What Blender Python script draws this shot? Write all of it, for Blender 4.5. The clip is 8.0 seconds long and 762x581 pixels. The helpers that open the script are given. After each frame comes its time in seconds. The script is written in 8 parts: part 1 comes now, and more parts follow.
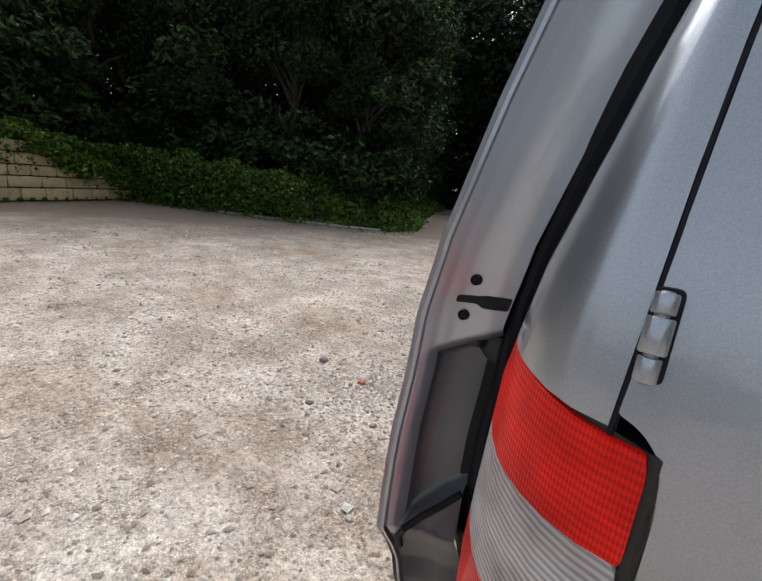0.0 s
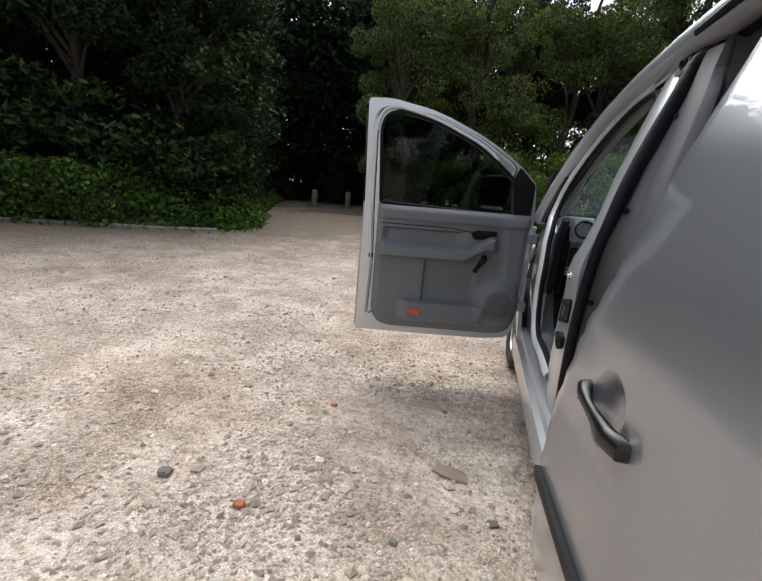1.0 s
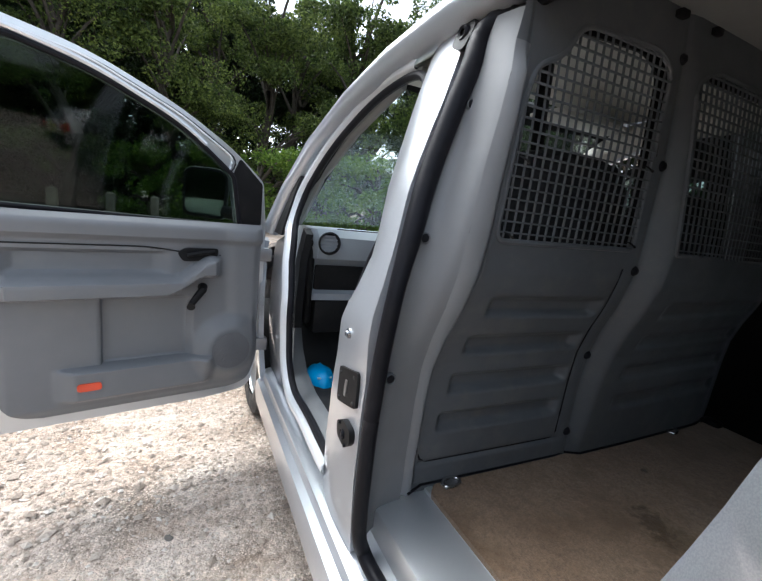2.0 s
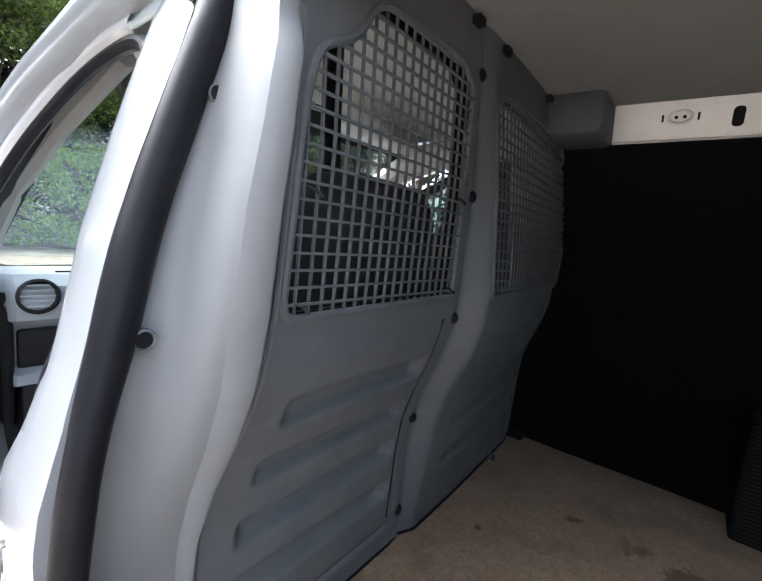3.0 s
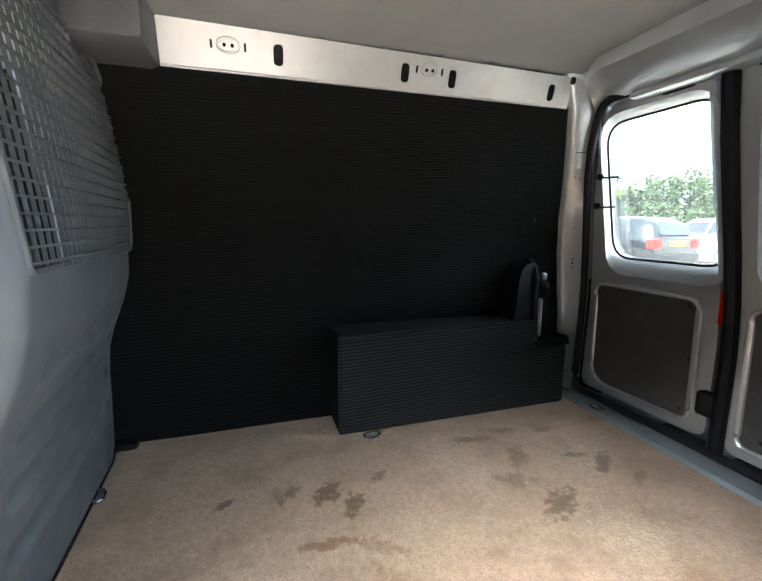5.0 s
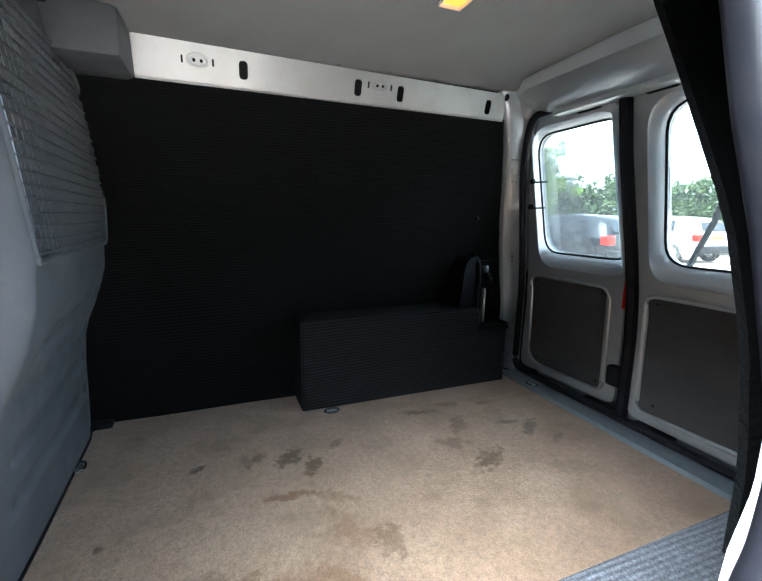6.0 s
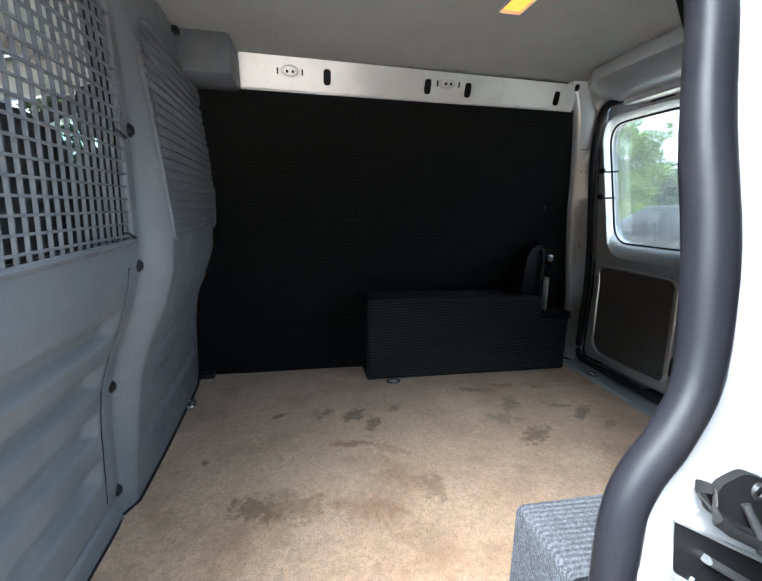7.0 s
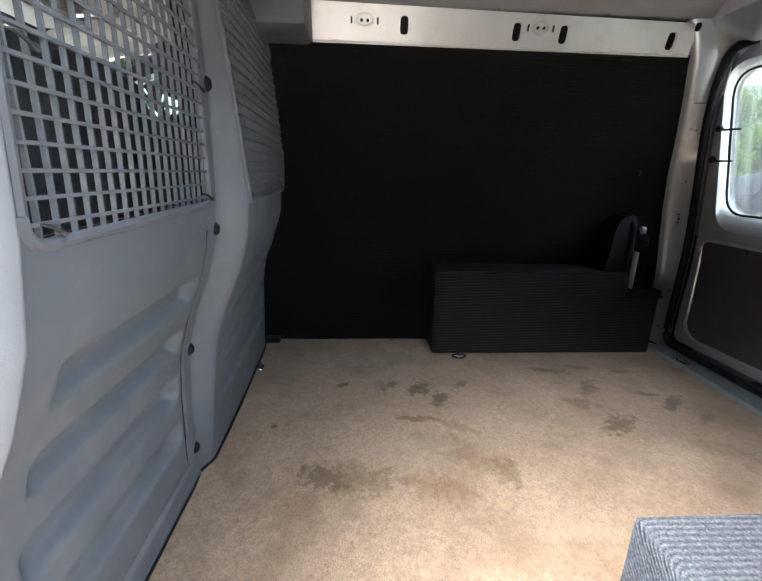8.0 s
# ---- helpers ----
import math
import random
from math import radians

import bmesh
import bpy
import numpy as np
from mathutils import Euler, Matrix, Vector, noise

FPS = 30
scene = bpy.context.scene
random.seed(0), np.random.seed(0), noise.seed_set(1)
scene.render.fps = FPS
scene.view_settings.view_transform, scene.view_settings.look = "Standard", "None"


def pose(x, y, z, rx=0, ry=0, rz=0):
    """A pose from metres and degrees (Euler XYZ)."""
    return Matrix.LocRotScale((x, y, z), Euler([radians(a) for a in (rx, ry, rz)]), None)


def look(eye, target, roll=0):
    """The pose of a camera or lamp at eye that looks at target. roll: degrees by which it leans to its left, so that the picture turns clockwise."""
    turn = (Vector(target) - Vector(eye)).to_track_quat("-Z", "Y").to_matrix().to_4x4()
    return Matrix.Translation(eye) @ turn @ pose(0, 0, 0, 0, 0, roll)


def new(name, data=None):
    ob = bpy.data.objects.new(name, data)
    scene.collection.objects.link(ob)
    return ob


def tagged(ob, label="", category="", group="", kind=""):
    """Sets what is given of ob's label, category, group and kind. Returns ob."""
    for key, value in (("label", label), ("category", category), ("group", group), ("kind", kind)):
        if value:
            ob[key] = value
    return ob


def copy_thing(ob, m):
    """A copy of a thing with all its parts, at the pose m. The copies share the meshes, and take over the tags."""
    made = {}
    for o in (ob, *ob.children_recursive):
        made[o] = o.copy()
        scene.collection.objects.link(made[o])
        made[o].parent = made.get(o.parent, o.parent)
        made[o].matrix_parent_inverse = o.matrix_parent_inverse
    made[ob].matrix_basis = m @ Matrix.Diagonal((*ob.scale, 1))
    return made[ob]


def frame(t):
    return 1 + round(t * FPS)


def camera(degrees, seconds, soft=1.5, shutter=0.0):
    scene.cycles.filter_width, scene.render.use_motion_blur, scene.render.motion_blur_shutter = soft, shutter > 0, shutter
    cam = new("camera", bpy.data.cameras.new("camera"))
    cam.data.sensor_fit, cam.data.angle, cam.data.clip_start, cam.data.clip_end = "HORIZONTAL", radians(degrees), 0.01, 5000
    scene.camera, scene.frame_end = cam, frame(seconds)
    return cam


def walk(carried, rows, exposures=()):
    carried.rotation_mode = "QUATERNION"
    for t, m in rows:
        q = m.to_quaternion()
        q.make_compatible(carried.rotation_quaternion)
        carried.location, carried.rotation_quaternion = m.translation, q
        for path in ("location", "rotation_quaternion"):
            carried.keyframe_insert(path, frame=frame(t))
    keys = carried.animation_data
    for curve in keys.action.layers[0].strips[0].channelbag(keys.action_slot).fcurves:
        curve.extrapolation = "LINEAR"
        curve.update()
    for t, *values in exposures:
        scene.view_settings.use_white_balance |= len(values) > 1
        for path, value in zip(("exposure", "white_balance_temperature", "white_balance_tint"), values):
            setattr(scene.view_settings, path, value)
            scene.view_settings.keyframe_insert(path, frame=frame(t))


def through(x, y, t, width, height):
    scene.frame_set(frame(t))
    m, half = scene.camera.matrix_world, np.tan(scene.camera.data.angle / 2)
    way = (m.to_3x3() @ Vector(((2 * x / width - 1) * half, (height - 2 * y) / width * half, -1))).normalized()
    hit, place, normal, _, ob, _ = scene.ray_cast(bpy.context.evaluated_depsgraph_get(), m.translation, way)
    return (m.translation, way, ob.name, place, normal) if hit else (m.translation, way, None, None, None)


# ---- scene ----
cam = camera(86.3, 8.0)
PATH = [
    (0, (-0.617, -0.278, 1.182), (-1.719, 1.313, 0.676), 5.8),
    (0.2, (-0.783, -0.187, 1.184), (-1.804, 1.462, 0.694), 5.4),
    (0.4, (-0.939, -0.072, 1.196), (-1.856, 1.637, 0.709), 5.1),
    (0.5, (-0.988, -0.02, 1.208), (-1.845, 1.721, 0.728), 4.9),
    (0.7, (-1.083, 0.108, 1.228), (-1.794, 1.912, 0.738), 5.2),
    (1, (-1.209, 0.381, 1.204), (-1.629, 2.274, 0.716), 4.8),
    (1.2, (-1.276, 0.549, 1.238), (-1.453, 2.485, 0.768), 4.8),
    (2.3, (-1.131, 1.218, 1.247), (0.016, 2.821, 0.907), 6.6),
    (2.5, (-1.06, 1.277, 1.273), (0.222, 2.781, 0.963), 6.2),
    (3, (-0.951, 1.359, 1.33), (0.619, 2.568, 1.063), 5.5),
    (3.5, (-0.9, 1.39, 1.327), (0.929, 2.166, 1.102), 4.4),
    (4, (-0.821, 1.419, 1.315), (1.14, 1.736, 1.079), 2.4),
    (4.5, (-0.745, 1.422, 1.298), (1.223, 1.209, 1.011), 0.9),
    (5, (-0.72, 1.438, 1.285), (1.159, 0.838, 0.956), 0.2),
    (5.2, (-0.722, 1.435, 1.276), (1.124, 0.737, 0.949), -0.2),
    (6.3, (-0.991, 1.446, 1.298), (0.836, 0.713, 0.946), 0.8),
    (6.5, (-1.037, 1.445, 1.298), (0.822, 0.8, 0.94), 1.1),
    (7, (-1.058, 1.442, 1.292), (0.863, 1.064, 0.887), 1.1),
    (7.5, (-0.991, 1.456, 1.263), (0.938, 1.257, 0.775), 1.2),
    (8, (-0.981, 1.492, 1.278), (0.936, 1.371, 0.72), 1.3),
]
walk(cam, [(t, look(eye, target, roll)) for t, eye, target, roll in PATH], exposures=[(0.0, 0.65, 6150, 7), (0.5, 0.75, 6350, 8), (1.2, 0.92, 6350, 7), (2.3, 2.1, 5900, 6), (2.8, 2.62, 5950, 7), (3.5, 3.72, 5950, 6), (4.0, 4.45, 6300, 4), (4.5, 4.66, 6200, 3), (5.2, 4.5, 5800, 4), (6.3, 4.0, 5350, 0), (7.0, 4.05, 5600, 2), (8.0, 4.1, 5900, 5)])

# ---- world and sun: an overcast day ----
world = bpy.data.worlds.new("sky")
scene.world = world
world.use_nodes = True
wn = world.node_tree.nodes
sky = wn.new("ShaderNodeTexSky")
sky.sky_type, sky.sun_disc = "NISHITA", False
SUN_UP, SUN_TURN = radians(56), radians(330)
sky.sun_elevation, sky.sun_rotation = SUN_UP, SUN_TURN
sky.air_density, sky.dust_density, sky.ozone_density = 1.0, 4.0, 1.0
soft_sky = wn.new("ShaderNodeHueSaturation")
soft_sky.inputs["Saturation"].default_value = 0.35
world.node_tree.links.new(sky.outputs[0], soft_sky.inputs["Color"])
world.node_tree.links.new(soft_sky.outputs[0], wn["Background"].inputs[0])
wn["Background"].inputs[1].default_value = 0.15

sun = new("sun", bpy.data.lights.new("sun", "SUN"))
sun.data.energy, sun.data.angle, sun.data.color = 0.75, radians(62), (1.0, 0.97, 0.92)
sun_way = Vector((math.sin(SUN_TURN) * math.cos(SUN_UP), math.cos(SUN_TURN) * math.cos(SUN_UP), math.sin(SUN_UP)))
sun.matrix_world = look(sun_way * 60, (0, 0, 0))


# ---- materials ----
class Nodes:
    """A small builder for one node material."""

    def __init__(self, name):
        self.mat = bpy.data.materials.new(name)
        self.mat.use_nodes = True
        self.tree = self.mat.node_tree
        self.bsdf = self.tree.nodes["Principled BSDF"]
        self.out = self.tree.nodes["Material Output"]

    def add(self, kind, **props):
        n = self.tree.nodes.new(kind)
        for k, v in props.items():
            if k in n.inputs:
                n.inputs[k].default_value = v
        return n

    def link(self, a, b):
        self.tree.links.new(a, b)

    def coords(self, scale=(1, 1, 1)):
        g = self.tree.nodes.new("ShaderNodeNewGeometry")
        m = self.tree.nodes.new("ShaderNodeMapping")
        m.inputs["Scale"].default_value = scale
        self.link(g.outputs["Position"], m.inputs["Vector"])
        return m.outputs[0]

    def noise(self, scale, detail=4, rough=0.6, stretch=(1, 1, 1)):
        n = self.tree.nodes.new("ShaderNodeTexNoise")
        n.inputs["Scale"].default_value = scale
        n.inputs["Detail"].default_value = detail
        n.inputs["Roughness"].default_value = rough
        self.link(self.coords(stretch), n.inputs["Vector"])
        return n.outputs["Fac"]

    def ramp(self, fac, stops):
        r = self.tree.nodes.new("ShaderNodeValToRGB")
        el = r.color_ramp.elements
        while len(el) < len(stops):
            el.new(0.5)
        for e, (p, c) in zip(el, stops):
            e.position, e.color = p, (*c, 1) if len(c) == 3 else c
        self.link(fac, r.inputs[0])
        return r.outputs[0]

    def mix(self, a, b, fac, mode="MIX"):
        m = self.tree.nodes.new("ShaderNodeMix")
        m.data_type, m.blend_type = "RGBA", mode
        for val, sock in ((fac, m.inputs[0]), (a, m.inputs[6]), (b, m.inputs[7])):
            if hasattr(val, "links"):
                self.link(val, sock)
            else:
                sock.default_value = val if not isinstance(val, tuple) else (*val, 1)
        return m.outputs[2]

    def color(self, val):
        if hasattr(val, "links"):
            self.link(val, self.bsdf.inputs["Base Color"])
        else:
            self.bsdf.inputs["Base Color"].default_value = (*val, 1)

    def set(self, **kw):
        for k, v in kw.items():
            k = k.replace("_", " ")
            if hasattr(v, "links"):
                self.link(v, self.bsdf.inputs[k])
            else:
                self.bsdf.inputs[k].default_value = v

    def bump(self, fac, strength=0.3, dist=0.01, under=None):
        b = self.tree.nodes.new("ShaderNodeBump")
        b.inputs["Strength"].default_value, b.inputs["Distance"].default_value = strength, dist
        self.link(fac, b.inputs["Height"])
        if under is not None:
            self.link(under, b.inputs["Normal"])
        self.link(b.outputs[0], self.bsdf.inputs["Normal"])
        return b.outputs[0]


def plain(name, rgb, rough=0.5, metal=0.0, vary=0.12, grain=180.0, bump=0.08, dist=0.002, dirt=0.0, coat=0.0, spec=0.5):
    """A surface of one colour with fine grain, soft uneven tone and a little dust."""
    n = Nodes(name)
    fine, wide = n.noise(grain, 3), n.noise(5.0, 5)
    lo = tuple(c * (1 - vary) for c in rgb)
    hi = tuple(min(1, c * (1 + vary)) for c in rgb)
    col = n.ramp(wide, [(0.3, lo), (0.7, hi)])
    if dirt:
        mask = n.ramp(n.noise(14.0, 7, 0.7), [(0.5, (0, 0, 0)), (0.72, (dirt, dirt, dirt))])
        col = n.mix(col, (0.32, 0.27, 0.21), mask)
    n.color(col)
    rg = n.ramp(n.noise(9.0, 5), [(0.3, (rough * 0.85,) * 3), (0.75, (min(1, rough * 1.2),) * 3)])
    n.set(Roughness=rg, Metallic=metal, Specular_IOR_Level=spec)
    if coat:
        n.set(Coat_Weight=coat, Coat_Roughness=0.06)
    if bump:
        n.bump(fine, bump, dist)
    return n.mat


def paint(name, rgb, flake=0.75):
    """Metallic car paint under clear coat, with rain spots and road dust low down."""
    n = Nodes(name)
    flakes = n.noise(900.0, 2)
    col = n.ramp(flakes, [(0.35, tuple(c * 0.9 for c in rgb)), (0.65, tuple(min(1, c * 1.08) for c in rgb))])
    dust = n.ramp(n.noise(3.5, 3, 0.5), [(0.4, (0, 0, 0)), (0.9, (0.16, 0.16, 0.16))])
    col = n.mix(col, (0.33, 0.31, 0.28), dust)
    spots = n.tree.nodes.new("ShaderNodeTexVoronoi")
    spots.inputs["Scale"].default_value = 55.0
    n.link(n.coords(), spots.inputs["Vector"])
    drop = n.ramp(spots.outputs["Distance"], [(0.06, (1, 1, 1)), (0.11, (0, 0, 0))])
    some = n.ramp(n.noise(23.0, 2), [(0.56, (0, 0, 0)), (0.6, (1, 1, 1))])
    wet = n.mix(drop, some, 1.0, "MULTIPLY")
    col = n.mix(col, (0.6, 0.6, 0.6), n.mix(wet, (0.15, 0.15, 0.15), 1.0, "MULTIPLY"))
    n.color(col)
    n.set(Metallic=flake, Roughness=n.ramp(n.noise(7.0, 6), [(0.3, (0.295,) * 3), (0.8, (0.35,) * 3)]))
    n.set(Coat_Weight=1.0, Coat_Roughness=0.025)
    return n.mat


def clear_glass(name, tint=(0.92, 0.96, 0.94), gloss=0.55):
    n = Nodes(name)
    t = n.tree.nodes.new("ShaderNodeBsdfTransparent")
    t.inputs[0].default_value = (*tint, 1)
    g = n.tree.nodes.new("ShaderNodeBsdfGlossy")
    g.inputs["Roughness"].default_value = 0.03
    f = n.tree.nodes.new("ShaderNodeFresnel")
    f.inputs["IOR"].default_value = 1.45
    k = n.tree.nodes.new("ShaderNodeMath")
    k.operation = "MULTIPLY"
    k.inputs[1].default_value = gloss * 1.6
    n.link(f.outputs[0], k.inputs[0])
    m = n.tree.nodes.new("ShaderNodeMixShader")
    n.link(k.outputs[0], m.inputs[0])
    n.link(t.outputs[0], m.inputs[1])
    n.link(g.outputs[0], m.inputs[2])
    n.link(m.outputs[0], n.out.inputs[0])
    return n.mat


def wet_glass(name):
    """Rear window glass with small rain drops on it."""
    mat = clear_glass(name, (0.9, 0.95, 0.93), 0.5)
    tree = mat.node_tree
    g = tree.nodes.new("ShaderNodeNewGeometry")
    v = tree.nodes.new("ShaderNodeTexVoronoi")
    v.inputs["Scale"].default_value = 95.0
    r = tree.nodes.new("ShaderNodeValToRGB")
    r.color_ramp.elements[0].position, r.color_ramp.elements[0].color = 0.10, (0.5, 0.55, 0.53, 1)
    r.color_ramp.elements[1].position, r.color_ramp.elements[1].color = 0.2, (0.93, 0.97, 0.95, 1)
    tree.links.new(g.outputs["Position"], v.inputs["Vector"])
    tree.links.new(v.outputs["Distance"], r.inputs[0])
    tr = [n for n in tree.nodes if n.type == "BSDF_TRANSPARENT"][0]
    tree.links.new(r.outputs[0], tr.inputs[0])
    # a film of water and dirt that scatters some of the daylight
    film = tree.nodes.new("ShaderNodeBsdfTranslucent")
    film.inputs[0].default_value = (0.9, 0.93, 0.92, 1)
    mist = tree.nodes.new("ShaderNodeMixShader")
    mist.inputs[0].default_value = 0.018
    end = tree.nodes["Material Output"]
    tree.links.new(end.inputs[0].links[0].from_socket, mist.inputs[1])
    tree.links.new(film.outputs[0], mist.inputs[2])
    tree.links.new(mist.outputs[0], end.inputs[0])
    return mat


def leafy(name, dark, light, rough=0.45, through=0.25):
    """Leaves: each one its own green, thin enough to let a little light through."""
    n = Nodes(name)
    g = n.tree.nodes.new("ShaderNodeNewGeometry")
    o = n.tree.nodes.new("ShaderNodeObjectInfo")
    mid = tuple((a + b) / 2 for a, b in zip(dark, light))
    per_leaf = n.ramp(g.outputs["Random Per Island"], [(0.0, dark), (0.6, mid), (1.0, light)])
    col = n.mix(per_leaf, n.ramp(o.outputs["Random"], [(0.0, (0.75, 0.8, 0.75)), (1.0, (1.15, 1.1, 0.9))]), 1.0, "MULTIPLY")
    n.color(col)
    n.set(Roughness=rough, Specular_IOR_Level=0.25)
    t = n.tree.nodes.new("ShaderNodeBsdfTranslucent")
    n.link(col, t.inputs[0])
    m = n.tree.nodes.new("ShaderNodeMixShader")
    m.inputs[0].default_value = through
    n.link(n.bsdf.outputs[0], m.inputs[1])
    n.link(t.outputs[0], m.inputs[2])
    n.link(m.outputs[0], n.out.inputs[0])
    return n.mat


def ribbed_carpet(name, rgb, pitch=0.0062, deep=0.45, relief=0.9, heather=0.0):
    """Ribbed automotive carpet: fuzzy rows that run along the load bay."""
    n = Nodes(name)
    w = n.tree.nodes.new("ShaderNodeTexWave")
    w.wave_type, w.bands_direction = "BANDS", "Z"
    w.inputs["Scale"].default_value = 0.314 / pitch
    w.inputs["Distortion"].default_value = 1.2
    w.inputs["Detail"].default_value = 2
    w.inputs["Detail Scale"].default_value = 9.0
    tilt = n.tree.nodes.new("ShaderNodeMapping")
    tilt.inputs["Rotation"].default_value = (radians(2), radians(45), 0)
    g = n.tree.nodes.new("ShaderNodeNewGeometry")
    n.link(g.outputs["Position"], tilt.inputs[0])
    n.link(tilt.outputs[0], w.inputs["Vector"])
    fuzz = n.noise(420.0, 3)
    col = n.ramp(w.outputs["Fac"], [(0.1, tuple(c * deep for c in rgb)), (0.8, rgb)])
    if heather:
        col = n.mix(col, n.ramp(n.noise(190.0, 5, 0.8), [(0.38, (1 - heather,) * 3), (0.62, (1 + heather,) * 3)]), 1.0, "MULTIPLY")
    n.color(n.mix(col, n.ramp(fuzz, [(0.35, (0.55, 0.55, 0.55)), (0.7, (1.5, 1.5, 1.5))]), 1.0, "MULTIPLY"))
    n.set(Roughness=1.0, Specular_IOR_Level=0.03)
    n.bump(n.mix(w.outputs["Fac"], fuzz, 0.35), relief, 0.004)
    return n.mat


def tan_carpet(name):
    """Worn tan carpet with oil stains, scuffs and pile."""
    n = Nodes(name)
    pile = n.noise(240.0, 4)
    col = n.ramp(n.noise(2.6, 6), [(0.3, (0.182, 0.115, 0.071)), (0.5, (0.24, 0.161, 0.103)), (0.7, (0.288, 0.206, 0.138))])
    speck = n.ramp(n.mix(pile, n.noise(75.0, 5, 0.75), 0.5), [(0.36, (0.58, 0.56, 0.54)), (0.6, (1.22, 1.2, 1.18))])
    col = n.mix(col, speck, 1.0, "MULTIPLY")
    brown = n.ramp(n.noise(7.0, 5, 0.65, (1.0, 0.75, 1)), [(0.48, (0, 0, 0)), (0.68, (0.7, 0.7, 0.7))])
    col = n.mix(col, (0.135, 0.078, 0.037), brown)
    scuff = n.ramp(n.noise(16.0, 6, 0.7, (1.0, 0.4, 1)), [(0.60, (0, 0, 0)), (0.8, (0.6, 0.6, 0.6))])
    col = n.mix(col, (0.12, 0.1, 0.075), scuff)
    # single stains, each at its own place on the floor
    for x, y, r, squash, turn, dark, tone in STAINS:
        r *= 1.25
        g = n.tree.nodes.new("ShaderNodeNewGeometry")
        m = n.tree.nodes.new("ShaderNodeMapping")
        m.vector_type = "TEXTURE"
        m.inputs["Location"].default_value = (x, y, 0.54)
        m.inputs["Rotation"].default_value = (0, 0, radians(turn))
        m.inputs["Scale"].default_value = (r, r * squash, r)
        n.link(g.outputs["Position"], m.inputs[0])
        warp = n.tree.nodes.new("ShaderNodeTexNoise")
        warp.inputs["Scale"].default_value, warp.inputs["Detail"].default_value = 42.0, 7
        warp.inputs["Roughness"].default_value = 0.65
        n.link(g.outputs["Position"], warp.inputs["Vector"])
        length = n.tree.nodes.new("ShaderNodeVectorMath")
        length.operation = "LENGTH"
        n.link(m.outputs[0], length.inputs[0])
        add = n.tree.nodes.new("ShaderNodeMath")
        add.operation = "MULTIPLY_ADD"
        add.inputs[1].default_value, add.inputs[2].default_value = 2.4, -1.2
        n.link(warp.outputs["Fac"], add.inputs[0])
        tot = n.tree.nodes.new("ShaderNodeMath")
        n.link(length.outputs["Value"], tot.inputs[0])
        n.link(add.outputs[0], tot.inputs[1])
        mask = n.ramp(tot.outputs[0], [(0.3, (dark,) * 3), (0.58, (dark * 0.7,) * 3), (0.76, (0, 0, 0))])
        col = n.mix(col, tone, mask)
    n.color(col)
    n.set(Roughness=0.97, Sheen_Weight=0.2)
    n.bump(n.mix(pile, n.noise(40.0, 4), 0.5), 0.75, 0.005)
    return n.mat


